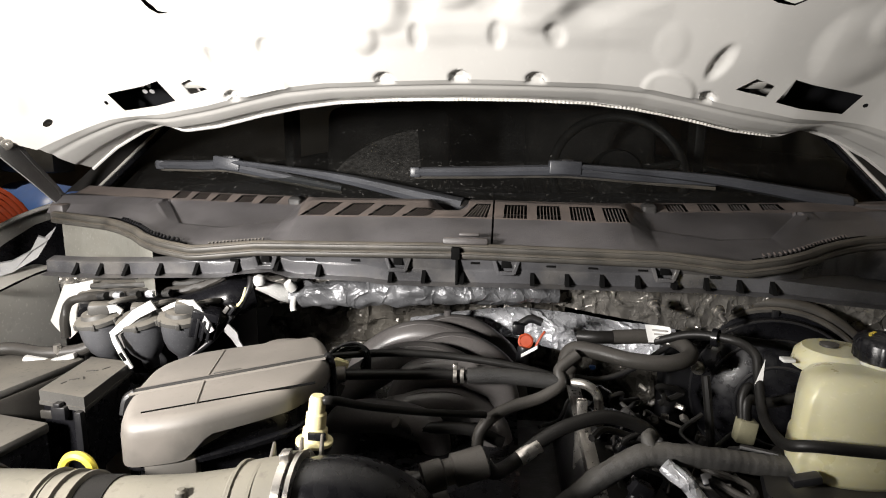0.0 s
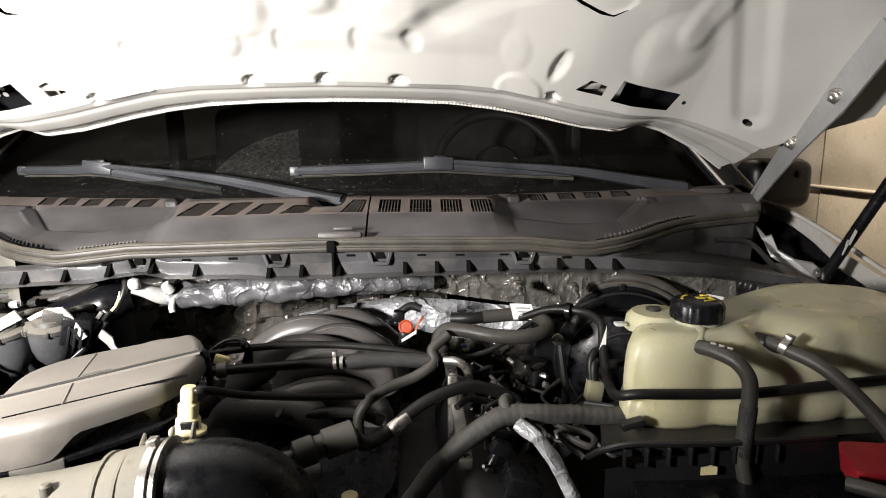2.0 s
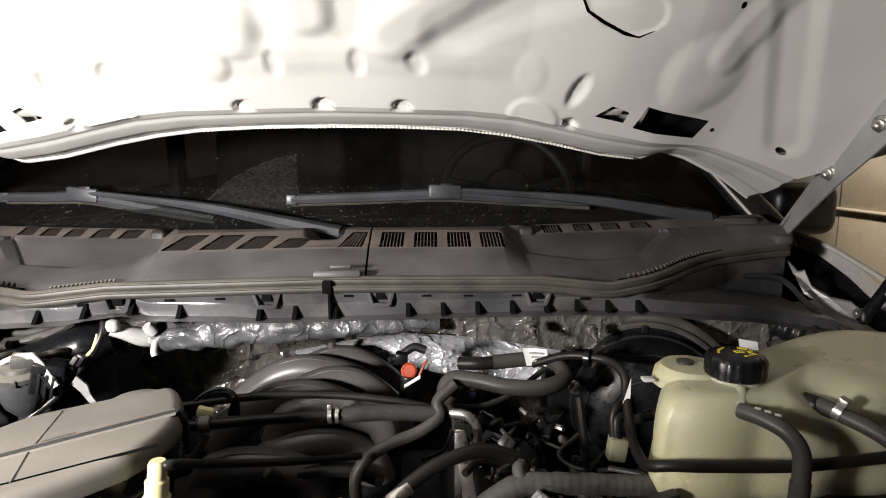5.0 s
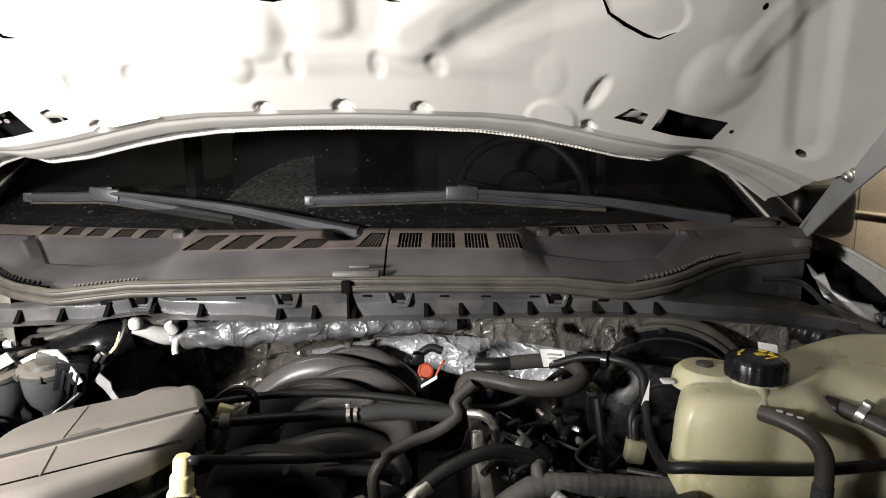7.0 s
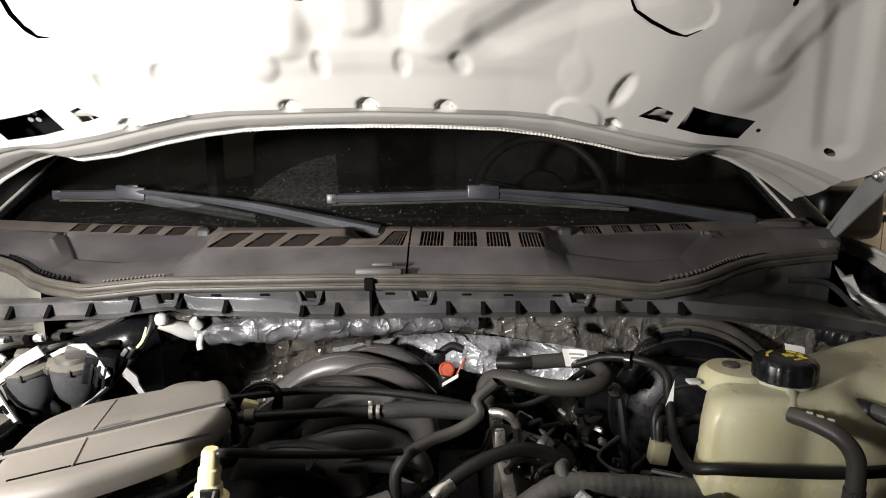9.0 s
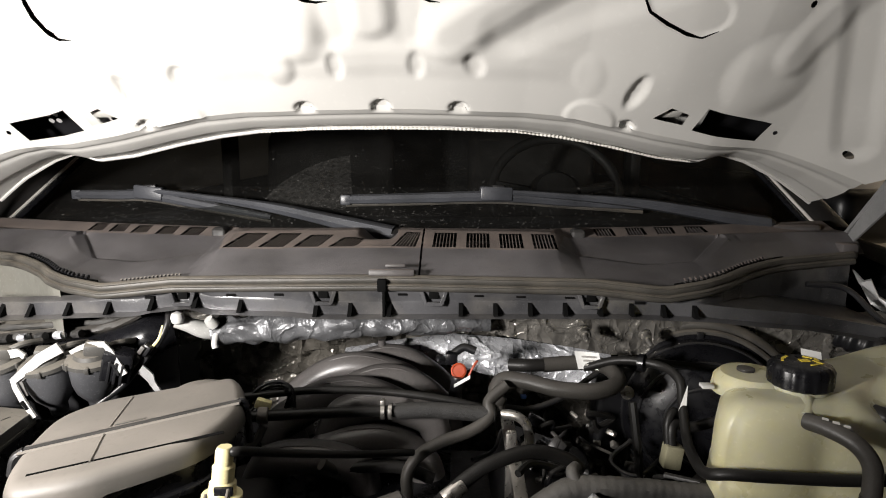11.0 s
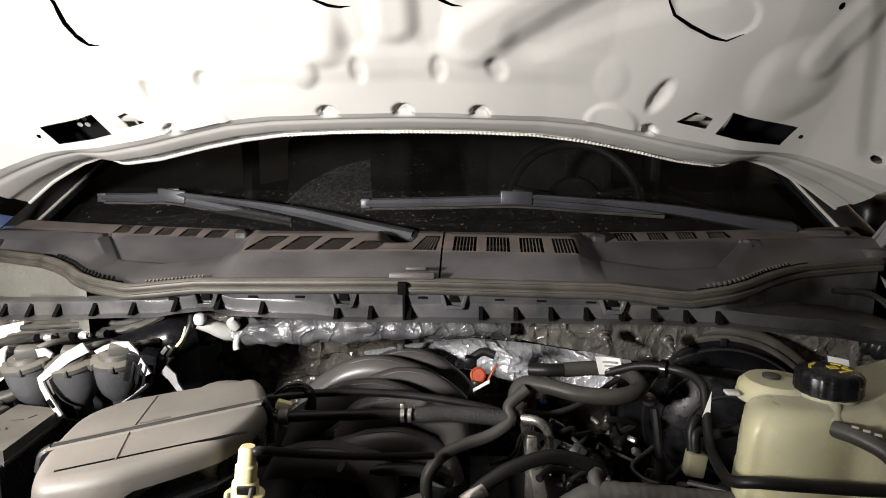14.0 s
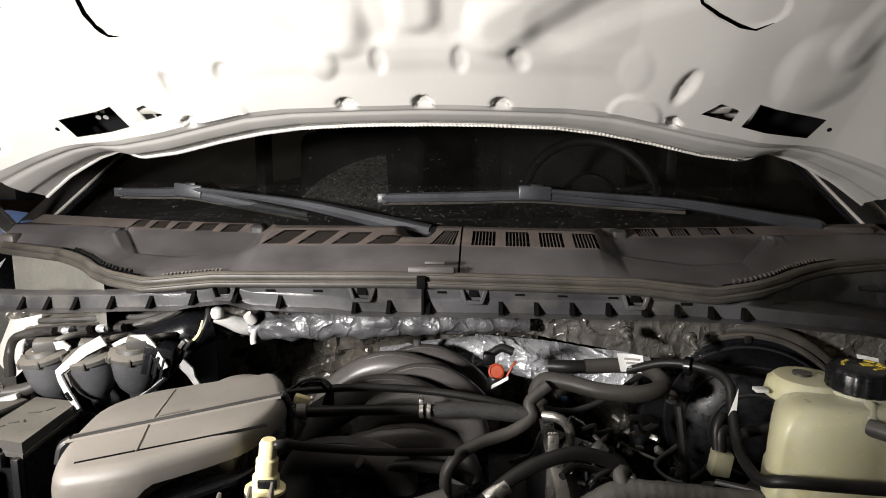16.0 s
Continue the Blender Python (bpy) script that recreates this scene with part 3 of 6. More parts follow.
def cowl_side(a, y):
    """Front wall, sunken pocket, slanted facet and outer plateau on both sides."""
    fy, fz = cowl_front(a)
    yb = cowl_back(a)
    top = 1.476
    if y >= yb:
        return top + 0.30 * min(y - yb, 0.045) - 0.10 * max(0.0, y - yb - 0.045)
    yc = lerp_at(a, [0.27, 0.29, 0.40, 0.49, 0.58], [0.88, 0.863, 0.85, 0.881, 1.0])
    zc = lerp_at(a, [0.27, 0.29, 0.40, 0.49, 0.58], [1.464, 1.459, 1.4465, 1.4465, 1.474])
    if a < 0.58 and y >= yc:
        return zc - 0.0022 * ramp(yc, yc + 0.005, y) + (top + 0.0022 - zc) * ramp(yc + 0.005, yb, y)
    if a < 0.49:
        return fz + (zc - fz) * ramp(fy + 0.002, yc, y)
    yt = lerp_at(a, [0.49, 0.52, 0.58, 0.605], [0.881, 0.892, 0.96, 1.0])
    zt = lerp_at(a, [0.49, 0.52, 0.58, 0.605], [1.4465, 1.452, 1.473, 1.478])
    ye = min(yt, lerp_at(a, [0.49, 0.52, 0.58, 0.66, 0.74, 0.83], [0.881, 0.892, 0.95, 0.985, 1.01, 1.02]))
    ze = lerp_at(a, [0.49, 0.52, 0.58, 0.66, 0.74, 0.83], [1.4465, 1.452, 1.466, 1.466, 1.463, 1.460])
    ye = max(ye, fy + 0.008)
    if y < ye:
        return fz + (ze - fz) * ramp(fy + 0.002, ye, y)
    if a < 0.58 and y > yt:
        return zt + (zc - zt) * ramp(yt, yc, y)
    return ze + (top + 0.001 - ze) * ramp(ye, max(ye + 0.03, min(yb, yt)), y)


def cowl_height(x, y):
    a = abs(x)
    fy, fz = cowl_front(a)
    d = y - fy
    z = fz + 0.036 * ramp(0.003, 0.078, d) + 0.018 * ramp(0.078, 0.15, d)
    z = min(z, 1.474 + 0.018 * ease(0.845, 0.92, y))
    if a > 0.262:
        z += (cowl_side(max(a, 0.271), y) - z) * ramp(0.262, 0.298, a)
    # the strip behind drops to the glass, lower beside the wiper pivot
    z -= (0.012 if a < 0.28 else 0.005) * ease(glass_base(x) - 0.03, glass_base(x) + 0.02, y)
    if x < 0.01:
        z -= 0.020 * ease(-0.06, -0.03, x) * (1 - ease(-0.01, 0.02, x)) * ease(0.87, 0.92, y)
    return z


VENTS = []
for i in range(4):
    x0 = 0.070 + 0.053 * i
    VENTS.append([(x0 - 0.001, 0.846), (x0 + 0.036, 0.846), (x0 + 0.038, 0.906), (x0 + 0.001, 0.906)])
VENTS.append([(0.004, 0.846), (0.043, 0.846), (0.048, 0.906), (0.024, 0.906)])
for i, (x0, y1) in enumerate(((-0.262, 0.906), (-0.205, 0.904), (-0.150, 0.896), (-0.094, 0.884))):
    VENTS.append([(x0, 0.846), (x0 + 0.040, 0.846), (x0 + 0.056, y1), (x0 + 0.018, y1)])
# each side vent: front left, front right, back right, back left
SIDE = [
    [(-0.575, 1.002), (-0.544, 0.998), (-0.549, 1.035), (-0.577, 1.038)],
    [(-0.53, 0.991), (-0.497, 0.986), (-0.504, 1.024), (-0.531, 1.026)],
    [(-0.483, 0.979), (-0.45, 0.975), (-0.454, 1.012), (-0.482, 1.014)],
    [(-0.431, 0.966), (-0.396, 0.962), (-0.398, 0.999), (-0.43, 1.002)],
    [(-0.379, 0.954), (-0.344, 0.949), (-0.341, 0.985), (-0.376, 0.989)],
    [(0.35, 0.953), (0.385, 0.959), (0.384, 0.993), (0.349, 0.986)],
    [(0.408, 0.966), (0.443, 0.974), (0.443, 1.006), (0.41, 1.0)],
    [(0.463, 0.979), (0.498, 0.988), (0.5, 1.018), (0.465, 1.012)],
    [(0.52, 0.993), (0.562, 1.004), (0.559, 1.03), (0.524, 1.024)],
]


def cowl_half(x0, x1, n_):
    bm = sheet(n_, 90, lambda u, v: (x0 + (x1 - x0) * u, cowl_front(abs(x0 + (x1 - x0) * u))[0] * (1 - v) + (glass_base(x0 + (x1 - x0) * u) + 0.05) * v, 0))
    for h in VENTS + SIDE:
        if x0 < sum(p[0] for p in h) / 4 < x1:
            cut_hole(bm, h)
    for v in bm.verts:
        v.co.z = cowl_height(v.co.x, v.co.y)
    return bm


for nm, x0, x1, n_ in (("left_section", -0.83, 0.0515, 300), ("right_section", 0.0545, 0.83, 270)):
    ob = part(nm, cowl_half(x0, x1, n_), COWL_FACE, cowl, angle=50)
    ob.data.materials.append(COWL)
    for p in ob.data.polygons:
        if p.center.y > lerp_at(abs(p.center.x), [0, 0.265, 0.29, 0.60, 0.8], [0.842, 0.842, 0.937, 1.0, 1.05]):
            p.material_index = 1
# vent bars, and a black sheet below them that stands for the shade
part("vent_shade_sheet", sheet(60, 6, lambda u, v: (-0.8 + 1.6 * u, lerp_at(abs(-0.8 + 1.6 * u), [0, 0.27, 0.29, 0.8], [0.84, 0.84, 0.935, 1.0]) + 0.13 * v, 1.455)), DARK_SLOT, cowl, "black sheet standing for the shade under the grille")


def bar_between(p, q, w, h):
    p, q = Vector(p), Vector(q)
    m = p.lerp(q, 0.5)
    d = q - p
    bm = bmesh.new()
    bmesh.ops.create_cube(bm, size=1.0, matrix=Matrix.Translation(m) @ d.to_track_quat("Y", "Z").to_matrix().to_4x4() @ Matrix.Diagonal((w, d.length, h, 1)))
    return bm


for h in VENTS + SIDE:
    k = 7 if h in VENTS else 6
    for j in range(1, k):
        u = j / k
        p, q = Vector(h[0]).lerp(Vector(h[1]), u), Vector(h[3]).lerp(Vector(h[2]), u)
        part("vent_slat", bar_between((p.x, p.y, cowl_height(p.x, p.y) - 0.004), (q.x, q.y, cowl_height(q.x, q.y) - 0.004), 0.0012, 0.006), COWL, cowl, smooth=False)
    p, q = Vector(h[0]).lerp(Vector(h[3]), 0.5), Vector(h[1]).lerp(Vector(h[2]), 0.5)
    part("vent_crossbar", bar_between((p.x, p.y, cowl_height(p.x, p.y) - 0.0075), (q.x, q.y, cowl_height(q.x, q.y) - 0.0075), 0.0016, 0.003), COWL, cowl, smooth=False)
# centre clip, washer nozzles, corner blocks
part("centre_clip", box((0.066, 0.024, 0.010), (0.015, 0.768, 1.447), 0.003, (-12, 0, 0)), COWL, cowl, "brown dusty retaining clip")
part("clip_step", box((0.030, 0.012, 0.005), (0.020, 0.770, 1.457), 0.002, (-12, 0, 0)), COWL, cowl)
for x in (-0.306, 0.316):
    z = cowl_height(x, 0.955)
    part("washer_nozzle", loft(rounded([(x - 0.013, 0.940), (x + 0.013, 0.940), (x + 0.010, 0.975), (x - 0.010, 0.975)]), [(0, z - 0.004), (0, z + 0.005), (0.003, z + 0.008), (0.006, z + 0.010)]), DASH, cowl, "black washer nozzle")
part("corner_block", loft(rounded([(0.70, 1.05), (0.80, 1.055), (0.80, 1.12), (0.715, 1.10)]), [(0, 1.455), (0, 1.480), (0.003, 1.485), (0.008, 1.487)]), COWL, cowl)
for sx in (-1, 1):
    part("end_cap", box((0.030, 0.034, 0.030), (sx * 0.80, 0.992, 1.448), 0.006), COWL, cowl, "brown dusty end cap")
    # a black tube for the shade in the gap behind the seal, and the fine comb that shows in it
    part("seal_gap_shade", tube([(sx * a, cowl_front(a)[0] + 0.007, cowl_front(a)[1] + 0.0035) for a in np.linspace(0.42, 0.66, 30)], 0.0035, 8, smooth_path=False), DARK_SLOT, cowl)
    # same teeth on both sides; the left ones are coloured black as if shaded
    for j in range(22):
        a = 0.435 + 0.0085 * j
        y, z = cowl_front(a)
        part("comb_tooth", box((0.0032, 0.007, 0.005), (sx * a, y + 0.0075, z + 0.0085), 0.0006, (25, 0, 0)), COWL if sx > 0 else BLACK_CLEAN, cowl, smooth=False)
# paler colour makes this run of teeth look lit
for j in range(16):
    a = 0.295 + 0.0056 * j
    y, z = cowl_front(a)
    part("comb_tooth", box((0.0022, 0.004, 0.003), (-a, y + 0.006, z + 0.0075), 0, (25, 0, 0)), LID, cowl, smooth=False)

# ---- rubber seal ----
seal = thing("hood_seal", "long dusty black rubber weatherstrip along the cowl edge", "seal")


def seal_path(off_y, off_z, w=0.80):
    return [(x, cowl_front(abs(x))[0] + off_y, cowl_front(abs(x))[1] + off_z) for x in np.linspace(-w, w, 110)]


part("bulb", tube(seal_path(-0.006, 0.001), 0.0070, 12, smooth_path=False), RUBBER, seal)
part("lower_bulb", tube(seal_path(-0.010, -0.0095), 0.0058, 10, smooth_path=False), RUBBER, seal)

for oy, oz, r in ((-0.0120, 0.0048, 0.0014), (-0.0155, -0.0062, 0.0014)):
    part("ridge", tube(seal_path(oy, oz), r, 6, smooth_path=False), RUBBER, seal)

# ---- cowl front flange ----
flange = thing("cowl_flange", "black plastic cowl front flange with stiffening ribs and clips", "cowl flange")


def flange_bottom(x):
    return lerp_at(x, [-0.80, -0.62, -0.45, -0.36, -0.33, -0.28, -0.25, -0.14, -0.10, 0.1, 0.35, 0.47, 0.52, 0.62, 0.75, 0.82],
                   [1.366, 1.372, 1.383, 1.386, 1.392, 1.398, 1.390, 1.388, 1.384, 1.386, 1.388, 1.384, 1.378, 1.366, 1.34, 1.325])


def flange_y(x):
    return 0.768 + 0.055 * ease(0.45, 0.82, abs(x))


def flange_f(u, v):
    x = -0.69 + 1.49 * u
    y, z = cowl_front(abs(x))
    zb, yb = flange_bottom(x), flange_y(x)
    wv = 0.0012 * noise.noise(Vector((x * 14, v * 3, 0)))
    beam = min(zb + 0.020, z - 0.016)
    ys = [y - 0.004, max(y - 0.003, yb + 0.003), yb + 0.003, yb + 0.003, yb - 0.014]
    zs = [z - 0.012, beam, beam - 0.002, zb, zb - 0.003]
    bare = ease(0.40, 0.46, -x)
    ys[0], zs[0] = ys[0] + (yb + 0.022 - ys[0]) * bare, zs[0] + (beam + 0.004 - zs[0]) * bare
    ys[1] += (yb + 0.006 - ys[1]) * bare
    k = [0, 0.35, 0.55, 0.85, 1.0]
    return Vector((x, lerp_at(v, k, ys) + wv, lerp_at(v, k, zs)))


part("panel", sheet(240, 20, flange_f), FLANGE, flange, angle=35)
ribs = [-0.62, -0.57, -0.52, -0.46, -0.40, -0.335, -0.27, -0.205, -0.095, -0.045, 0.012, 0.115, 0.165, 0.215, 0.265, 0.315, 0.36, 0.405, 0.45]
# ribs take the slot shade colour, so their shadow is in the colour
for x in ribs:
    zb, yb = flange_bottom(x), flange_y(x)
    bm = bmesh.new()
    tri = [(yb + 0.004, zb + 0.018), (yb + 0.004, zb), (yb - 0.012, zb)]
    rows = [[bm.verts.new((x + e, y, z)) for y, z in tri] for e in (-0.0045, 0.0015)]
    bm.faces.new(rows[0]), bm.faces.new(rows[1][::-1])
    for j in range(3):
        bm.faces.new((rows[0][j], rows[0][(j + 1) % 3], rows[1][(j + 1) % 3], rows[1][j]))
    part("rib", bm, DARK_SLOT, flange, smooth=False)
# black boxes drawn as the shade in clip holes, slots, centre gap and notch
for x in (-0.29, -0.085, 0.075, 0.30):
    z, yb = cowl_front(abs(x))[1] - 0.018, flange_y(x)
    u = join(join(bar_between((x - 0.018, yb - 0.003, z + 0.004), (x - 0.011, yb - 0.004, z - 0.017), 0.006, 0.006), bar_between((x + 0.018, yb - 0.003, z + 0.004), (x + 0.011, yb - 0.004, z - 0.017), 0.006, 0.006)),
             bar_between((x - 0.013, yb - 0.004, z - 0.0165), (x + 0.013, yb - 0.004, z - 0.0165), 0.006, 0.006))
    part("clip_frame", bevel_all(u, 0.001, 1), FLANGE, flange, "moulded clip")
    part("clip_hole_shade", box((0.014, 0.004, 0.011), (x, yb - 0.001, z - 0.004), 0.001), DARK_SLOT, flange)
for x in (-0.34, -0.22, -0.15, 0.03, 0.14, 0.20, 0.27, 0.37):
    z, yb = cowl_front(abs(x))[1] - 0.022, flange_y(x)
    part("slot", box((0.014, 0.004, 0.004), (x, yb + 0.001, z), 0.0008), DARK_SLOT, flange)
part("centre_gap_shade", box((0.004, 0.008, 0.05), (0.003, 0.764, 1.408), 0.001), DARK_SLOT, flange)
part("centre_notch_shade", box((0.013, 0.012, 0.018), (0.002, 0.7535, 1.432), 0.002), DARK_SLOT, flange)

# ---- windshield and cab ----
windshield = tagged(new("window_1"), "dusty dark windshield of the truck", "windshield", kind="structure")


def glass_at(x, y, off=0.0):
    return Vector((x, y - off * 0.57, 1.472 + 0.70 * (y - glass_base(x)) + off * 0.82))


def glass_f(u, v, off=0.0):
    k = 2 * u - 1
    half = 0.83 - 0.19 * v
    x = k * half
    y = glass_base(x) - 0.01 + 0.72 * v
    return glass_at(x, y, off)


pane = part("pane", sheet(40, 24, glass_f), GLASS, windshield)
pane.visible_shadow = False


def film_f(u, v):
    x = -0.74 + 1.48 * u
    y = glass_base(x) + 0.115 * v
    return glass_at(x, y, 0.002)


dust = part("dust_film", sheet(40, 4, film_f), GLASS_DUST, windshield, "dust below the wiper sweep")
dust.visible_shadow = False


def wiped_f(u, v):
    a = 0.25 + 1.15 * u
    r = 0.02 + 0.16 * v
    x, y = -0.085 - r * math.cos(a) * 1.05, 1.03 + r * math.sin(a) * 0.85
    return glass_at(x, y, 0.003)


wiped = part("dust_sector", sheet(16, 8, wiped_f), GLASS_HAZE, windshield, "unwiped dust at the blade tip")
wiped.visible_shadow = False
# specks of dust, plus a pale veil that stands for the pane's reflection
haze = part("specks_and_veil", sheet(30, 20, lambda u, v: glass_f(0.03 + 0.94 * u, 0.03 + 0.8 * v, 0.0015)), GLASS_SPECK, windshield, "fine dust specks on the glass with a faint veil for its reflection")
haze.visible_shadow = False
for sx in (-1, 1):
    def pillar(u, v, sx=sx):
        p = glass_f(0.5 + 0.5 * sx, v)
        a = u * math.pi
        return p + Vector((sx * (0.008 + 0.045 * (1 - math.cos(a)) / 2 * 1.6), 0.0, 0.0)) + Vector((0, -0.5, 0.82)) * 0.012 * math.sin(a)
    part("pillar", sheet(10, 20, pillar), BLACK, windshield, "black windshield pillar")
    part("pillar_edge", tube([glass_f(0.5 + 0.506 * sx, v, 0.008) for v in np.linspace(0, 1, 12)], 0.0034, 8), PAINT_CAR, windshield, "thin white pillar edge")
    part("pillar_trim", tube([glass_f(0.5 + 0.497 * sx, v, 0.003) for v in np.linspace(0, 1, 12)], 0.006, 8), BLACK_CLEAN, windshield)

cab = tagged(new("cab_shell"), "dark truck cab interior behind the windshield", "cab", kind="structure")
part("floor_pan", box((1.7, 2.1, 0.04), (0, 2.25, 0.85), 0.01), DASH, cab)
part("roof", box((1.5, 1.75, 0.04), (0, 2.55, 1.99), 0.01), DASH, cab)
for sx in (-1, 1):
    part("cab_side", box((0.04, 2.2, 0.55), (sx * 0.87, 2.2, 1.17), 0.01), DASH, cab)
    part("door_post", box((0.04, 0.10, 0.6), (sx * 0.80, 2.35, 1.70), 0.01), DASH, cab)
part("rear_wall", box((1.7, 0.04, 0.95), (0, 3.35, 1.30), 0.01), DASH, cab)
part("rear_header", box((1.5, 0.04, 0.12), (0, 3.35, 1.93), 0.01), DASH, cab)
dashboard = thing("dashboard", "black vinyl dashboard top behind the windshield", "dashboard")
part("top_pad", sheet(30, 10, lambda u, v: (-0.8 + 1.6 * u, glass_base(-0.8 + 1.6 * u) + 0.03 + 0.5 * v, 1.455 + 0.02 * math.sin(v * 3) - 0.02 * v)), DASH, dashboard)
part("face", box((1.6, 0.05, 0.4), (0, 1.60, 1.22), 0.02), DASH, dashboard)
wheel = thing("steering_wheel", "black steering wheel behind the windshield", "steering wheel")
wm = pose(0.40, 1.72, 1.48, 62, 0, 0)
part("rim", tube([wm @ Vector((0.19 * math.cos(a), 0.19 * math.sin(a), 0)) for a in np.linspace(0, 2 * math.pi, 40)], 0.015, 10, smooth_path=False), DASH, wheel)
part("hub", lathe([(0.07, -0.03), (0.08, 0), (0.06, 0.03)], wm), DASH, wheel)
for a in (0.2, 2.94, 4.71):
    part("spoke", tube([wm @ Vector((0.06 * math.cos(a), 0.06 * math.sin(a), 0)), wm @ Vector((0.19 * math.cos(a), 0.19 * math.sin(a), 0))], 0.012, 8), DASH, wheel)


def cab_seat(x):
    s = thing("cab_seat", "dark cloth truck seat with headrest", "seat", "cab seats")
    part("backrest", box((0.5, 0.14, 0.65), (x, 2.35, 1.35), 0.05, (-8, 0, 0), 4), CLOTH, s)
    part("cushion", box((0.5, 0.5, 0.16), (x, 2.08, 1.06), 0.05, (0, 0, 0), 4), CLOTH, s)
    part("headrest", box((0.27, 0.09, 0.17), (x, 2.42, 1.77), 0.035, (-8, 0, 0), 4), CLOTH, s)


cab_seat(-0.40), cab_seat(0.40)
mirror = thing("rear_view_mirror", "dark rear-view mirror on the windshield", "mirror")
part("housing", box((0.24, 0.03, 0.07), (0.0, 1.62, 1.80), 0.012), DASH, mirror)
part("stem", tube([(0, 1.62, 1.82), (0, 1.66, 1.93)], 0.008, 8), DASH, mirror)


# ---- wipers ----
def wiper(name, tip, end, clip, pivot, label):
    w = thing("wiper", label, "wiper", "wipers")
    tip, end, clip, pivot = Vector(tip), Vector(end), Vector(clip), Vector(pivot)
    pts = [tip, tip.lerp(clip, 0.5), clip, clip.lerp(end, 0.5), end]
    part("blade", tube([p + Vector((0, 0, 0.002)) for p in pts], [0.0095, 0.0105, 0.011, 0.010, 0.006], 8, flat=0.95), WIPER, w)
    part("rubber_edge", tube([p + Vector((0, 0.002, -0.008)) for p in pts], 0.0035, 6), RUBBER, w)
    d = (end - tip).normalized()
    part("end_cap", box((0.020, 0.016, 0.019), tip + Vector((0, 0, 0.002)), 0.003), WIPER, w)
    part("clip", box((0.060, 0.022, 0.026), clip + Vector((0, -0.002, 0.008)), 0.004, (0, -math.degrees(math.atan2(d.z, d.x)), math.degrees(math.atan2(d.y, d.x)))), WIPER, w)
    part("clip_tab", box((0.024, 0.014, 0.012), clip + Vector((0.004, -0.004, 0.018)), 0.003), BLACK, w)
    mid = clip.lerp(pivot, 0.55) + Vector((0, -0.012, 0.016))
    part("arm", tube([clip + Vector((0, -0.004, 0.012)), clip.lerp(mid, 0.5) + Vector((0, -0.003, 0.008)), mid, pivot.lerp(mid, 0.3), pivot], [0.007, 0.008, 0.013, 0.018, 0.020], 8, flat=0.8), WIPER, w)
    part("pivot_cap", lathe([(0.018, -0.012), (0.019, 0.0), (0.016, 0.008), (0.006, 0.012)], along(pivot, pivot + Vector((0, -0.3, 1)))), BLACK, w)


wiper("passenger", (-0.66, 1.115, 1.535), (-0.255, 1.075, 1.493), (-0.497, 1.089, 1.535), (-0.005, 0.975, 1.476), "black wiper with slim arm parked on the glass")
wiper("driver", (-0.098, 1.027, 1.532), (0.46, 1.06, 1.518), (0.180, 1.033, 1.538), (0.70, 1.075, 1.487), "black wiper blade parked flat along the glass")

# ---- firewall ----
firewall = tagged(new("firewall"), "silver foil-faced insulated firewall behind the engine", "firewall", kind="structure")


def wrinkle(p, amp, size):
    q = Vector((p.x, p.y, p.z * 1.3)) * size
    return amp * (abs(noise.noise(q)) * 1.6 - 0.5 + 0.5 * noise.noise(q * 2.7) + 0.25 * abs(noise.noise(q * 6.1)))


def crinkle(x, z, k=1.0):
    """Sharp folds, as in creased foil."""
    a = abs(noise.noise(Vector((x * 26 + 3 * z, 1.7, z * 34 - 9 * x))))
    b = abs(noise.noise(Vector((x * 41 - 11 * z, 5.2, z * 29 + 13 * x))))
    return -0.004 * k * max(0.0, 1 - 9 * a) - 0.003 * k * max(0.0, 1 - 8 * b) + 0.004 * k * noise.noise(Vector((x * 13, 0.4, z * 17)))


def blanket(u, v):
    x = -0.72 + 1.52 * u
    top = min(1.392, flange_bottom(x) + 0.012)
    low = lerp_at(x, [-0.72, -0.35, -0.2, 0.06, 0.157, 0.219, 0.299, 0.361, 0.455, 0.505, 0.564, 0.616, 0.71, 0.80], [1.30, 1.30, 1.335, 1.338, 1.328, 1.318, 1.306, 1.294, 1.297, 1.317, 1.321, 1.303, 1.28, 1.27])
    z = top + (low - top) * v
    y = 0.868 - 0.012 * ease(0.10, 0.24, x) + 0.03 * ease(0.55, 0.8, x) - 0.012 * (1 - ease(0.0, 0.25, v)) + 0.010 * v
    return Vector((x, y + crinkle(0.7 * x, 0.7 * z, 1.2 - 0.65 * ease(0.2, 0.3, x)), z))


part("foil_blanket", sheet(360, 60, blanket), FOIL, firewall, "crinkled foil insulation", angle=30)
part("bulkhead", box((1.7, 0.03, 0.75), (0, 1.20, 1.06), 0.004), BLACK, firewall)
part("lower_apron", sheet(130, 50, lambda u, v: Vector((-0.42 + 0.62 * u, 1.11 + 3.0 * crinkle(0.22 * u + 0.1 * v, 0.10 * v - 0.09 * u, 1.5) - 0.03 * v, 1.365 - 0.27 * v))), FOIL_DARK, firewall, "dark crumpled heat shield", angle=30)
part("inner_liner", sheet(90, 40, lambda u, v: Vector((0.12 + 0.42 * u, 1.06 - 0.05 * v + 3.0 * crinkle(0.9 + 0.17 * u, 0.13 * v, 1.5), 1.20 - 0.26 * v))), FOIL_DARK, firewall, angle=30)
STRIP_X = [-0.114, -0.02, 0.097, 0.2, 0.303, 0.411]
STRIP_TOP = [1.234, 1.251, 1.266, 1.259, 1.244, 1.236]
STRIP_LOW = [1.206, 1.212, 1.215, 1.189, 1.167, 1.184]


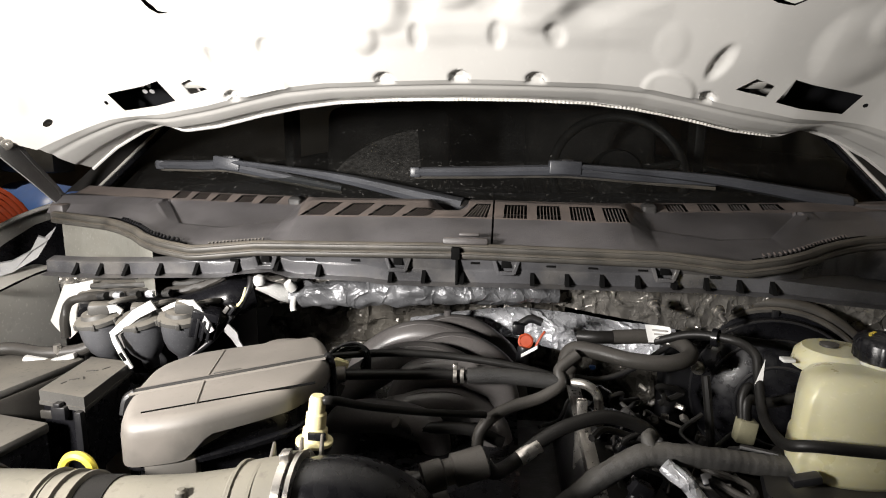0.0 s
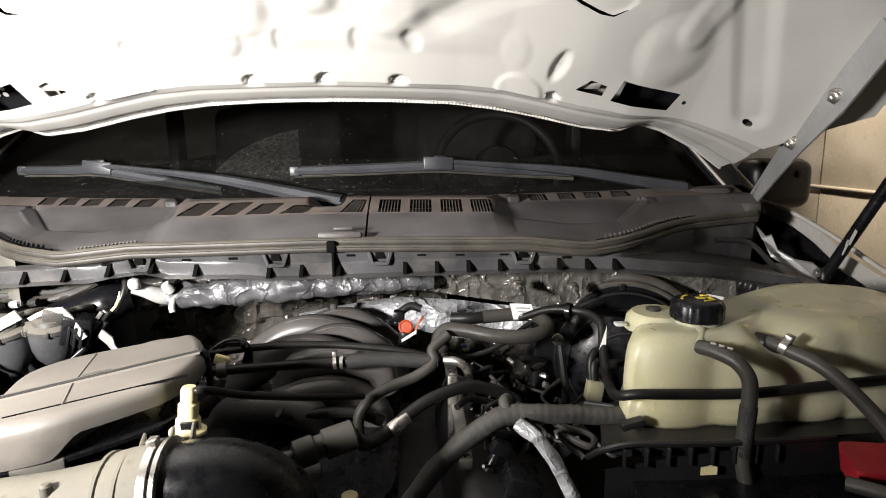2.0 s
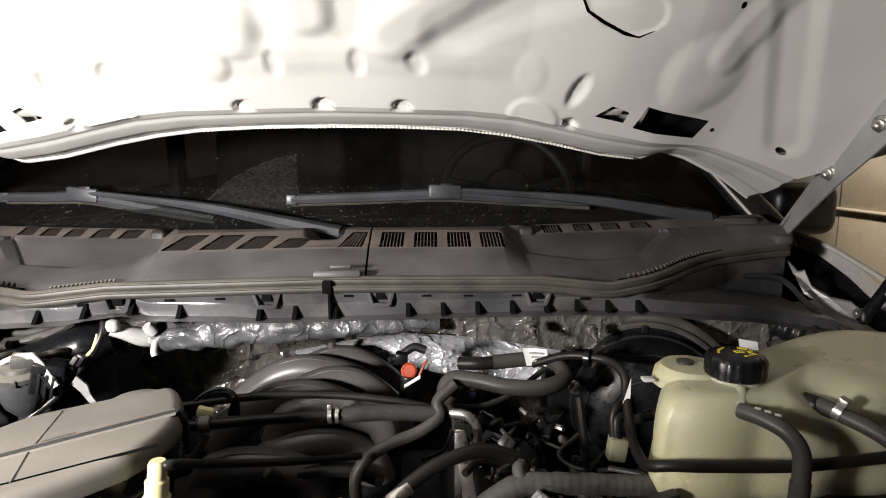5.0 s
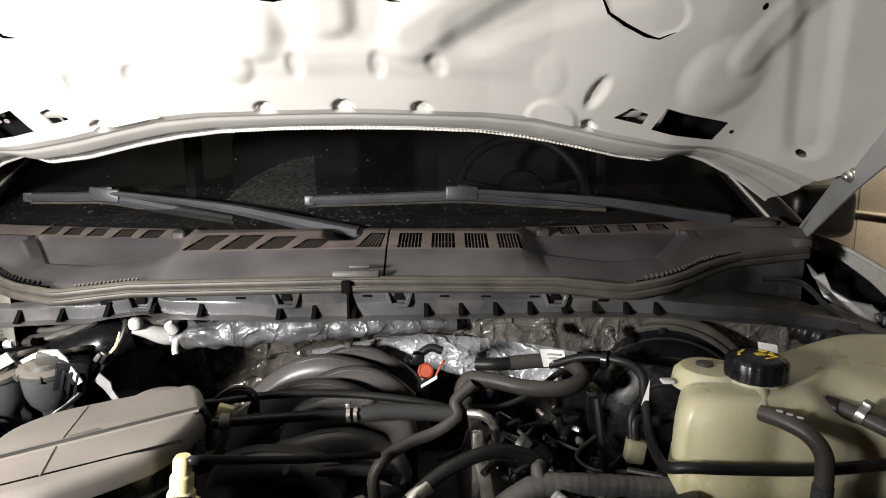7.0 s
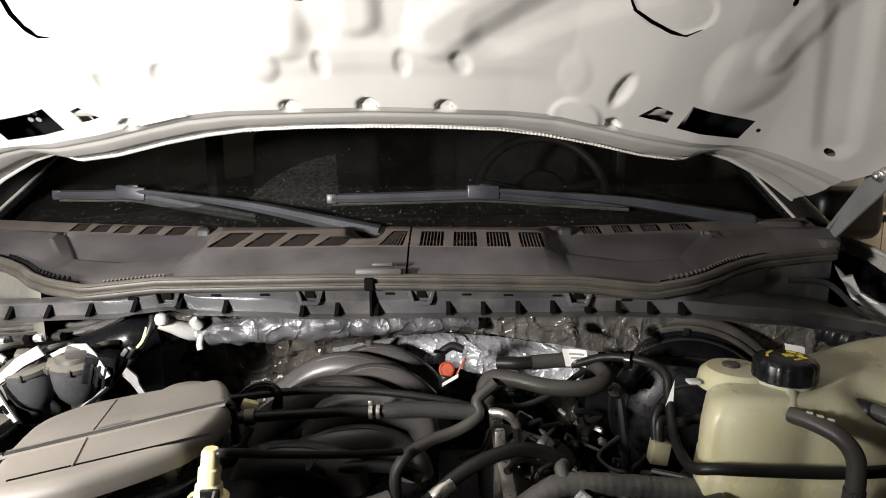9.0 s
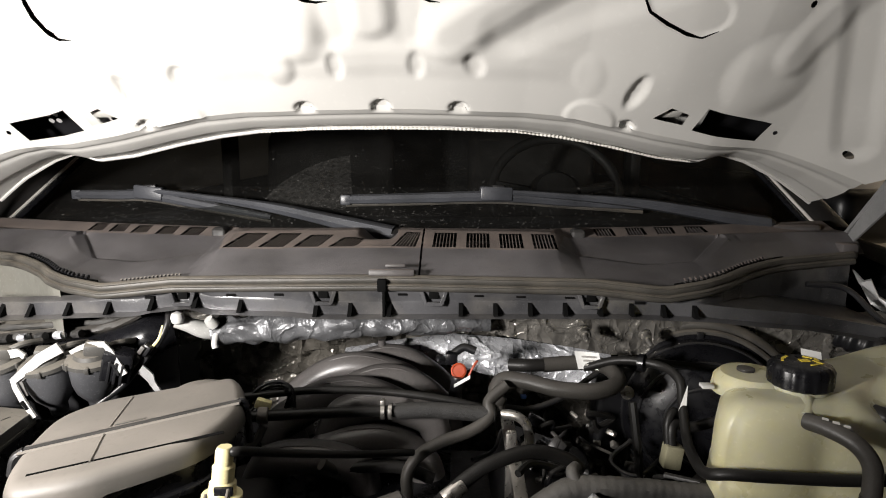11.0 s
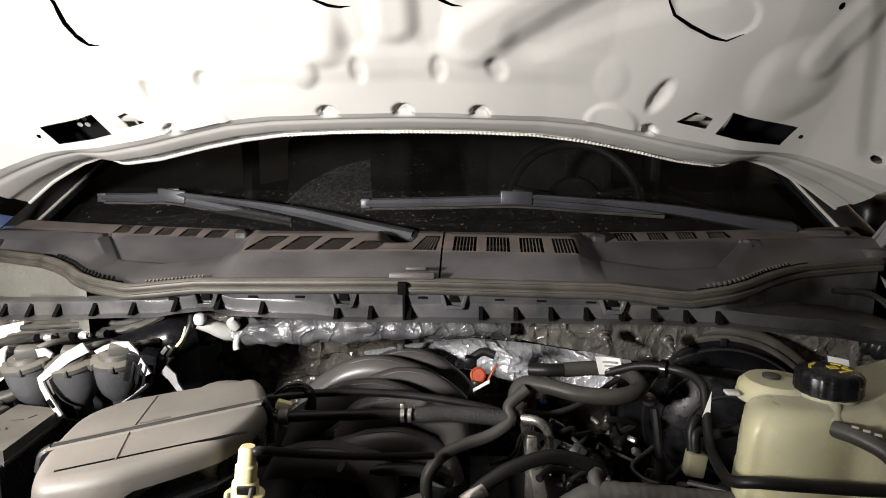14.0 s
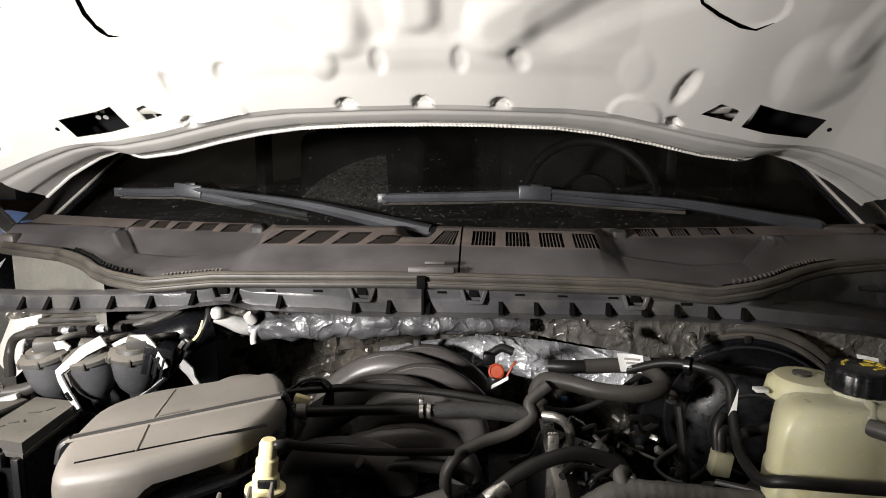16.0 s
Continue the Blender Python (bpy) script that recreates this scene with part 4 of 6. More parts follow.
def shiny(u, v):
    x = STRIP_X[0] + (STRIP_X[-1] - STRIP_X[0]) * u
    z = lerp_at(x, STRIP_X, STRIP_TOP) * (1 - v) + lerp_at(x, STRIP_X, STRIP_LOW) * v
    return Vector((x, 1.02 + 0.05 * (1 - v) - 0.012 * math.sin(5 * v) + crinkle(x, z * 1.4, 1.1), z))


part("foil_strip", sheet(120, 24, shiny), FOIL_BRIGHT, firewall, "bright new foil tape", angle=30)
roll = thing("foil_wrapped_duct", "crinkled silver foil-wrapped duct along the firewall", "duct")
part("wrap", tube([(-0.272, 0.828, 1.340), (-0.21, 0.830, 1.343), (-0.137, 0.830, 1.349), (-0.065, 0.830, 1.355), (0.006, 0.832, 1.358), (0.085, 0.840, 1.356), (0.16, 0.850, 1.352)],
                 [0.021, 0.022, 0.023, 0.023, 0.023, 0.021, 0.014], 40, 60, wobble=0.3), FOIL_WRAP, roll, angle=30)
part("end_band", lathe([(0.021, -0.006), (0.023, -0.006), (0.023, 0.006), (0.021, 0.006)], along((-0.268, 0.833, 1.345), (-0.1, 0.834, 1.352)), 20), BLACK, roll)
hl = thing("heater_pipe_elbow", "white plastic heater elbow beside the foil duct", "pipe elbow")
part("elbow", tube([(-0.315, 0.79, 1.366), (-0.300, 0.80, 1.358), (-0.285, 0.815, 1.347), (-0.272, 0.83, 1.343)], [0.009, 0.011, 0.014, 0.017], 14), WHITE_PLASTIC, hl)
part("knob", lathe([(0.002, -0.010), (0.008, -0.007), (0.010, 0), (0.008, 0.007), (0.002, 0.010)], pose(-0.308, 0.782, 1.374), 14), WHITE_PLASTIC, hl)
part("stub", tube([(-0.262, 0.81, 1.345), (-0.262, 0.80, 1.330), (-0.260, 0.797, 1.322)], 0.005, 10), WHITE_PLASTIC, hl)
part("spigot", lathe([(0.008, 0), (0.009, 0.008), (0.007, 0.016)], along((-0.262, 0.805, 1.356), (-0.275, 0.79, 1.38)), 14), WHITE_PLASTIC, hl)
for x, y, z in ((0.300, 0.812, 1.352), (0.396, 0.814, 1.345)):
    st = thing("firewall_stud", "zinc-plated threaded stud with nut on the firewall", "stud", "firewall studs")
    part("shank", lathe([(0.004, 0), (0.004, 0.034), (0.003, 0.036)], along((x, y + 0.012, z), (x + 0.004, y - 0.03, z - 0.016)), 12), STEEL, st)
    part("nut", lathe([(0.010, 0.006), (0.010, 0.009), (0.0075, 0.010), (0.0075, 0.018), (0.006, 0.019)], along((x, y + 0.012, z), (x + 0.004, y - 0.03, z - 0.016)), 18), STEEL, st)
lab = thing("paper_label", "small white printed label hanging at the firewall", "label")
bm = sheet(6, 6, lambda u, v: (0.283 + 0.036 * u + 0.006 * v, 0.787 - 0.004 * v + 0.002 * math.sin(4 * u), 1.326 - 0.026 * v - 0.002 * u))
part("sheet", bm, PAPER, lab)
for i in range(3):
    part("print_bar", box((0.020 - 0.004 * i, 0.0006, 0.0028), (0.303 + 0.001 * i, 0.7825, 1.319 - 0.006 * i), 0, (0, 4, 0)), INK_GREY, lab, smooth=False)

# ---- engine ----
engine = thing("engine_block", "dirty dark engine block deep in the bay", "engine")
part("valley", box((0.55, 0.62, 0.18), (0.02, 0.60, 1.02), 0.02), ENGINE, engine)
for sx, x in ((-1, -0.20), (1, 0.24)):
    part("valve_cover", box((0.15, 0.52, 0.09), (x, 0.60, 1.12), 0.02, (0, 20 * sx, 0), 3), BLACK, engine)
    for j in range(4):
        part("coil_pack", box((0.045, 0.05, 0.05), (x + 0.01 * sx, 0.40 + 0.12 * j, 1.165), 0.006, (0, 20 * sx, 0)), BLACK_CLEAN, engine)
part("fuel_rail", box((0.018, 0.30, 0.016), (0.186, 0.68, 1.205), 0.003, (4, 0, 0)), STEEL, engine, "bare steel fuel rail")
part("rail_bracket", box((0.014, 0.012, 0.13), (0.180, 0.67, 1.19), 0.002), STEEL, engine)
for j in range(4):
    part("injector", lathe([(0.008, 0), (0.010, 0.01), (0.010, 0.03), (0.007, 0.035), (0.007, 0.06)], pose(0.205, 0.55 + 0.085 * j, 1.15, 0, 25, 0), 14), BLACK_CLEAN, engine)
    part("injector_plug", box((0.026, 0.018, 0.018), (0.232, 0.55 + 0.085 * j, 1.205), 0.003, (0, 30, 10)), BLACK_CLEAN, engine)
manifold = thing("intake_manifold", "black plastic intake manifold with arched runners", "intake manifold")
RUNNERS = [
    (0.985, 0.024, [(-0.081, 1.244), (-0.054, 1.261), (-0.023, 1.269), (0.013, 1.266), (0.05, 1.244), (0.081, 1.216)]),
    (0.93, 0.027, [(-0.173, 1.218), (-0.142, 1.246), (-0.107, 1.265), (-0.067, 1.273), (-0.022, 1.266), (0.027, 1.245)]),
    (0.87, 0.025, [(-0.072, 1.25), (-0.044, 1.265), (-0.011, 1.273), (0.026, 1.268), (0.059, 1.248), (0.087, 1.217)]),
    (0.81, 0.028, [(-0.167, 1.223), (-0.142, 1.242), (-0.11, 1.263), (-0.072, 1.274), (-0.031, 1.273), (0.008, 1.258), (0.043, 1.236)]),
    (0.755, 0.024, [(-0.061, 1.26), (-0.036, 1.27), (0.001, 1.275), (0.038, 1.269), (0.07, 1.255)]),
    (0.74, 0.029, [(-0.087, 1.209), (-0.062, 1.224), (-0.03, 1.231), (0.003, 1.232), (0.035, 1.219), (0.059, 1.194)]),
    (0.7, 0.024, [(-0.154, 1.212), (-0.13, 1.221), (-0.102, 1.224), (-0.067, 1.221), (-0.028, 1.206)]),
]
for y, r, crest in RUNNERS:
    # the crest of the arch is given; the tube hangs below it and drops away at both ends
    (xa, za), (xb, zb) = crest[0], crest[-1]
    pts = [(xa - 0.020, y, za - r - 0.035)] + [(x, y, z - r) for x, z in crest] + [(xb + 0.012, y, zb - r - 0.035)]
    run = part("runner", tube(pts, [r * 0.92] + [r] * len(crest) + [r * 0.9], 24, 6, flat=1.0), RUNNER, manifold, angle=60)
    part("seam", tube([(x, y - r * 0.45, z - r + r * 0.90) for x, z in crest], 0.0014, 6, 4), RUNNER, run)
part("plenum", prism(rounded([(-0.17, 0.50), (0.10, 0.50), (0.10, 0.95), (-0.17, 0.95)]), 1.09, 1.155, 0.02, 3), BLACK_CLEAN, manifold)
part("boss", lathe([(0.007, 0), (0.007, 0.012), (0.004, 0.013)], pose(-0.03, 0.985, 1.266), 14), RUNNER, manifold)

# breather with orange cap
br = thing("breather_valve", "small valve with an orange cap and a paper tag", "valve")
part("body", lathe([(0.010, 0), (0.012, 0.01), (0.010, 0.05), (0.012, 0.055), (0.011, 0.06)], along((0.102, 0.85, 1.20), (0.112, 0.855, 1.27)), 16), BLACK, br)
part("cap", lathe([(0.004, 0), (0.0128, 0.001), (0.0128, 0.006), (0.0100, 0.0075), (0.0095, 0.006), (0.004, 0.006)], along((0.112, 0.862, 1.266), (0.108, 0.80, 1.290)), 24), ORANGE, br, "bright orange cap")
part("fitting", box((0.020, 0.022, 0.020), (0.100, 0.88, 1.282), 0.004), BLACK_CLEAN, br)
part("spout", tube([(0.10, 0.885, 1.285), (0.12, 0.888, 1.297), (0.14, 0.885, 1.292)], 0.007, 10), BLACK, br)
part("tag", sheet(6, 2, lambda u, v: (0.104 + 0.026 * u, 0.838, 1.246 + 0.016 * u + 0.006 * v)), PAPER, br, "white paper tag", smooth=False)
part("orange_tie", tube([(0.128, 0.85, 1.262), (0.136, 0.852, 1.278), (0.142, 0.85, 1.288)], 0.002, 6), ORANGE, br)


def hose(name, label, pts, r, mat, category="hose", **kw):
    h = thing(name, label, category)
    part("run", tube(pts, r, **kw), mat, h)
    return h


# paired fuel lines over the runners, with clamp
lines = thing("fuel_lines", "pair of black hoses with a steel clamp over the engine", "hose")
part("rubber_run", tube([(-0.20, 0.672, 1.268), (-0.12, 0.69, 1.266), (0.0, 0.70, 1.268), (0.03, 0.70, 1.268)], 0.0074, 12), HOSE, lines)
part("braided_run", tube([(0.025, 0.70, 1.268), (0.08, 0.705, 1.268), (0.16, 0.705, 1.262)], 0.0112, 14), BRAID, lines, "braided sleeve")
part("thin_run", tube([(-0.20, 0.71, 1.280), (-0.10, 0.725, 1.286), (0.0, 0.73, 1.284), (0.10, 0.72, 1.276), (0.17, 0.71, 1.262)], 0.0055, 10), HOSE, lines)
part("clamp", ring_clamp((0.008, 0.70, 1.268), (0.05, 0.70, 1.268), 0.0098, 0.005), STEEL, lines, "bare steel clamp")
part("clamp", ring_clamp((0.018, 0.70, 1.268), (0.05, 0.70, 1.268), 0.0098, 0.005, False), STEEL, lines)
part("sleeve_end", lathe([(0.0095, -0.007), (0.0112, -0.006), (0.0112, 0.006), (0.0095, 0.007)], along((-0.152, 0.684, 1.267), (-0.10, 0.693, 1.266)), 16), LID, lines, "pale plastic sleeve")
part("support", tube([(-0.15, 0.68, 1.255), (-0.16, 0.672, 1.235), (-0.18, 0.66, 1.22)], 0.006, 8), HOSE_GREY, lines)
wires = thing("wire_loops", "looped thin black wires beside the air filter box", "cable")
for k in range(4):
    part("wire", tube([(-0.19 + 0.004 * k, 0.70, 1.255), (-0.172 + 0.005 * k, 0.715 + 0.004 * k, 1.288 - 0.004 * k), (-0.145 + 0.003 * k, 0.722, 1.300 - 0.005 * k), (-0.122, 0.72 - 0.003 * k, 1.290), (-0.118 - 0.004 * k, 0.715, 1.265)], 0.0028, 8), BLACK_CLEAN, wires)
part("plug", box((0.022, 0.012, 0.014), (-0.158, 0.705, 1.274), 0.003, (0, 20, 10)), YELLOW, wires, "cream plug")

# cream quick connector and its pipe
qc = thing("quick_connector", "cream plastic quick connector on the intake elbow", "connector")
top, low = Vector((-0.113, 0.466, 1.336)), Vector((-0.117, 0.462, 1.286))
part("body", lathe([(0.014, 0), (0.0145, 0.002), (0.013, 0.006), (0.0125, 0.016), (0.0105, 0.018), (0.0105, 0.032), (0.0085, 0.034), (0.0085, 0.047), (0.0065, 0.051)], along(low, top), 20), YELLOW, qc)
part("collar", lathe([(0.016, 0), (0.019, 0.001), (0.019, 0.004), (0.016, 0.005)], along(low, top), 20), YELLOW, qc)
part("clip", box((0.018, 0.004, 0.008), (-0.110, 0.450, 1.300), 0.001), BLACK_CLEAN, qc)
part("spigot", lathe([(0.016, -0.022), (0.016, -0.004), (0.019, -0.003), (0.019, 0.0)], along(low, top), 18), BLACK, qc)
part("pipe", tube([(-0.110, 0.467, 1.330), (-0.098, 0.470, 1.330), (-0.074, 0.53, 1.296), (-0.017, 0.585, 1.266), (0.052, 0.65, 1.235)], 0.0046, 12), HOSE, qc)

# the grey U-shaped hose and its branches
uh = thing("coolant_hose", "thick grey rubber hose with a U bend", "hose")
part("bend", tube([(0.165, 0.715, 1.262), (0.163, 0.730, 1.285), (0.175, 0.738, 1.300), (0.205, 0.73, 1.301), (0.25, 0.712, 1.297), (0.30, 0.708, 1.297), (0.335, 0.735, 1.300), (0.330, 0.785, 1.303), (0.295, 0.802, 1.303), (0.24, 0.80, 1.300)], 0.0112, 16), HOSE_GREY, uh)
part("sleeve", tube([(0.245, 0.80, 1.300), (0.215, 0.80, 1.299), (0.19, 0.81, 1.296)], 0.0100, 14), HOSE, uh)
part("lower_run", tube([(0.178, 0.72, 1.3), (0.153, 0.712, 1.279), (0.154, 0.7, 1.263), (0.128, 0.69, 1.246), (0.087, 0.68, 1.234), (0.06, 0.672, 1.22), (0.044, 0.665, 1.198), (0.044, 0.66, 1.166), (0.05, 0.65, 1.1)], 0.0082, 14), HOSE_GREY, uh)
part("joint", lathe([(0.0105, -0.010), (0.0125, -0.008), (0.0125, 0.008), (0.0105, 0.010)], along((0.164, 0.722, 1.275), (0.150, 0.712, 1.255)), 16), HOSE_GREY, uh)
part("branch_line", tube([(0.17, 0.745, 1.256), (0.22, 0.76, 1.248), (0.27, 0.775, 1.262), (0.31, 0.79, 1.285), (0.34, 0.80, 1.30)], 0.0045, 10), BLACK, uh)
sp = thing("steel_pipe", "bent bare metal pipe on the fuel rail", "pipe")
part("pipe", tube([(0.170, 0.71, 1.262), (0.190, 0.702, 1.262), (0.204, 0.70, 1.250), (0.208, 0.70, 1.225), (0.206, 0.70, 1.205)], 0.0065, 12), STEEL, sp)
part("flare_nut", lathe([(0.010, -0.008), (0.010, 0.008)], pose(0.207, 0.70, 1.215), 6), STEEL, sp)
part("blue_plug", box((0.009, 0.007, 0.006), (0.205, 0.755, 1.268), 0.002), BLUE, sp, "blue plug")

# hoses towards the front
fh = thing("vapor_hose", "black corrugated hose with a grey push connector", "hose")
part("connector", lathe([(0.010, 0), (0.0155, 0.002), (0.0155, 0.022), (0.013, 0.024), (0.013, 0.032), (0.0165, 0.034), (0.0165, 0.066), (0.014, 0.068)], along((-0.005, 0.448, 1.262), (0.075, 0.478, 1.276)), 20), HOSE_GREY, fh)
part("nipple", tube([(-0.03, 0.435, 1.258), (-0.005, 0.449, 1.262)], 0.008, 10), BLACK, fh)
part("run", tube([(0.055, 0.471, 1.272), (0.066, 0.49, 1.250), (0.086, 0.53, 1.238), (0.12, 0.55, 1.258), (0.15, 0.56, 1.272), (0.195, 0.575, 1.278), (0.24, 0.585, 1.262), (0.26, 0.60, 1.235)], 0.0082, 12, 10), HOSE, fh)
part("silver_band", lathe([(0.0084, -0.014), (0.0090, -0.013), (0.0090, 0.013), (0.0084, 0.014)], along((0.105, 0.542, 1.247), (0.13, 0.553, 1.262)), 16), STEEL, fh)
hs = thing("heater_hose", "dull black hose lying between the runners", "hose")
part("run", tube([(-0.05, 0.685, 1.187), (-0.022, 0.685, 1.194), (0.035, 0.685, 1.194), (0.077, 0.685, 1.178)], 0.0085, 12), HOSE, hs)
part("cap", lathe([(0.007, 0), (0.007, 0.026), (0.0085, 0.027), (0.0085, 0.032)], along((-0.05, 0.685, 1.187), (-0.09, 0.66, 1.222)), 16), HOSE_GREY, hs)

loom = thing("taped_wiring_loom", "thick wiring loom wrapped in grey cloth tape", "wiring loom")
part("trunk", tube([(0.08, 0.50, 1.10), (0.125, 0.53, 1.16), (0.170, 0.54, 1.208), (0.215, 0.545, 1.240), (0.245, 0.548, 1.250), (0.30, 0.55, 1.249), (0.36, 0.552, 1.243), (0.42, 0.556, 1.238)], [0.012, 0.0125, 0.0125, 0.013, 0.0135, 0.0118, 0.0118, 0.0118], 16, 12, ripple=0.00014, waves=40, wobble=0.16), TAPE, loom)
part("breakout", tube([(0.240, 0.548, 1.255), (0.237, 0.556, 1.264), (0.243, 0.566, 1.264)], 0.0075, 10), TAPE, loom)
fs = thing("foil_sleeve", "silver foil heat sleeve hanging from the wiring loom", "heat sleeve")
part("sleeve", tube([(0.250, 0.530, 1.248), (0.268, 0.515, 1.238), (0.285, 0.505, 1.218), (0.308, 0.50, 1.175), (0.322, 0.495, 1.13)], 0.0100, 16, 10, wobble=0.25, flat=0.8), FOIL_BRIGHT, fs, angle=30)

# dark small stuff between hoses
for i, (x, y, z) in enumerate(((0.26, 0.66, 1.20), (0.30, 0.68, 1.17), (0.25, 0.72, 1.21), (0.33, 0.62, 1.16), (0.29, 0.60, 1.18), (0.35, 0.70, 1.18), (0.23, 0.47, 1.13), (0.33, 0.46, 1.14), (0.12, 0.45, 1.12))):
    wp = thing("wiring_plug", "small black electrical plug with cables in the engine bay", "electrical plug", "wiring plugs")
    part("shell", box((0.030, 0.022, 0.020), (x, y, z), 0.004, (20 * i, 15 * i, 40 * i)), BLACK, wp)
    part("latch", box((0.012, 0.024, 0.006), (x, y, z + 0.012), 0.002, (20 * i, 15 * i, 40 * i)), HOSE_GREY, wp)
    part("lead", tube([(x, y, z), (x + 0.02, y + 0.02, z - 0.01), (x + 0.03 * math.cos(i), y + 0.05, z - 0.05), (x, y + 0.06, z - 0.10)], 0.005, 8), BLACK, wp)
rnd = random.Random(5)
harness = thing("engine_harness", "tangle of thin black engine wiring with small clips", "wiring loom")
for i in range(16):
    x, y, z = rnd.uniform(0.20, 0.36), rnd.uniform(0.58, 0.80), rnd.uniform(1.17, 1.235)
    pts = [(x, y, z)]
    for k in range(4):
        x, y, z = x + rnd.uniform(-0.04, 0.04), y + rnd.uniform(-0.05, 0.03), z + rnd.uniform(-0.03, 0.02)
        pts.append((x, y, min(z, 1.25)))
    part("wire", tube(pts, rnd.choice((0.0022, 0.003, 0.0045)), 8, 6), rnd.choice((HOSE, BLACK, HOSE_GREY)), harness)
for i in range(14):
    x, y, z = rnd.uniform(0.20, 0.36), rnd.uniform(0.58, 0.80), rnd.uniform(1.18, 1.24)
    part("clip", box((rnd.uniform(0.008, 0.016), rnd.uniform(0.006, 0.014), 0.008), (x, y, z), 0.002, (rnd.uniform(-40, 40), rnd.uniform(-40, 40), rnd.uniform(0, 180))), rnd.choice((BLACK, HOSE_GREY, STEEL, TOPS)), harness)
vsensor = thing("brass_sensor", "brass-coloured sensor low on the engine", "sensor")
part("body", lathe([(0.012, 0), (0.012, 0.006), (0.008, 0.007), (0.008, 0.022), (0.009, 0.023), (0.009, 0.028)], pose(0.052, 0.45, 1.185), 18), YELLOW, vsensor)
for x, y, z in ((-0.01, 0.36, 1.20), (0.015, 0.355, 1.165), (0.0, 0.35, 1.14)):
    part("bolt", lathe([(0.008, 0), (0.008, 0.006), (0.006, 0.008)], along((x, y, z), (x + 0.02, y - 0.03, z)), 12), STEEL, vsensor)

# ---- brake booster ----
bo = thing("brake_booster", "glossy black round brake booster in front of the firewall", "brake booster")
m = along((0.505, 0.86, 1.205), (0.46, 0.70, 1.215))
part("shell", lathe([(0.06, 0.0), (0.128, 0.0), (0.132, 0.01), (0.132, 0.022), (0.124, 0.028), (0.120, 0.05), (0.100, 0.075), (0.055, 0.088), (0.02, 0.09)], m, 48), BLACK_CLEAN, bo)
for r, h, w, mat in ((0.133, 0.020, 0.0055, RUBBER), (0.121, 0.047, 0.0025, BLACK), (0.098, 0.076, 0.0025, BLACK), (0.060, 0.086, 0.0030, BLACK)):
    part("rim" if r > 0.13 else "pressed_ring", tube([m @ Vector((r * math.cos(a), r * math.sin(a), h)) for a in np.linspace(0, 2 * math.pi, 60)], w, 8, smooth_path=False), mat, bo)
part("gasket", tube([m @ Vector((0.142 * math.cos(a), 0.142 * math.sin(a), 0.006)) for a in np.linspace(0, 2 * math.pi, 60)], 0.011, 10, smooth_path=False), RUBBER, bo, "dusty rubber gasket ring")
for a in np.linspace(0.5, 6.2, 6):
    part("crimp_tab", box((0.012, 0.006, 0.010), m @ Vector((0.128 * math.cos(a), 0.128 * math.sin(a), 0.028)), 0.0015, (0, math.degrees(a), 0)), BLACK, bo)
part("bracket", prism(rounded([(0.335, 0.85), (0.395, 0.85), (0.395, 0.90), (0.335, 0.90)]), 1.12, 1.27, 0.008), BLACK, bo)
part("stud", lathe([(0.010, 0), (0.010, 0.006), (0.005, 0.007), (0.005, 0.016)], along((0.365, 0.79, 1.262), (0.36, 0.75, 1.262)), 12), STEEL, bo)
vh = thing("vacuum_hose", "black hose running past the booster to the coolant tank", "hose")
part("run", tube([(0.30, 0.79, 1.300), (0.345, 0.762, 1.322), (0.39, 0.732, 1.325), (0.405, 0.70, 1.318), (0.404, 0.682, 1.295), (0.396, 0.64, 1.262), (0.378, 0.565, 1.270), (0.372, 0.525, 1.282), (0.388, 0.508, 1.291), (0.43, 0.500, 1.293), (0.52, 0.498, 1.292), (0.62, 0.502, 1.297), (0.72, 0.51, 1.30), (0.80, 0.53, 1.30)], 0.0062, 14), HOSE, vh)
part("corrugated_branch", tube([(0.30, 0.79, 1.300), (0.36, 0.785, 1.312), (0.43, 0.785, 1.308), (0.50, 0.79, 1.298), (0.58, 0.80, 1.285)], 0.006, 10, 12), BLACK, vh, "corrugated conduit")
part("tag", sheet(2, 8, lambda u, v: (0.396 + 0.010 * u * (1 - v) + 0.010 * v, 0.672, 1.286 + 0.036 * v)), PAPER, vh, "white paper tag", smooth=False)
part("clip", lathe([(0.010, -0.004), (0.013, -0.004), (0.013, 0.004), (0.010, 0.004)], along((0.37, 0.745, 1.324), (0.39, 0.732, 1.325)), 14), BLACK_CLEAN, vh)
bc = thing("brake_sensor_plug", "cream electrical plug with black leads by the booster", "electrical plug")
part("plug", box((0.024, 0.020, 0.032), (0.392, 0.675, 1.222), 0.003, (0, 8, 0)), CREAM_DIM, bc, "cream plug shell")
part("lead", tube([(0.392, 0.675, 1.235), (0.392, 0.68, 1.255), (0.398, 0.685, 1.262), (0.42, 0.69, 1.255), (0.45, 0.69, 1.262), (0.47, 0.69, 1.268)], 0.007, 10), HOSE, bc)
part("lead", tube([(0.388, 0.677, 1.235), (0.388, 0.684, 1.262), (0.396, 0.69, 1.276), (0.405, 0.695, 1.27)], 0.006, 10), HOSE, bc)
part("rod", tube([(0.345, 0.70, 1.285), (0.348, 0.69, 1.25), (0.352, 0.68, 1.20), (0.350, 0.67, 1.12)], 0.006, 8), HOSE, bc)

# ---- coolant tank ----
tank = thing("coolant_tank", "translucent cream plastic coolant tank with a black cap", "coolant tank")
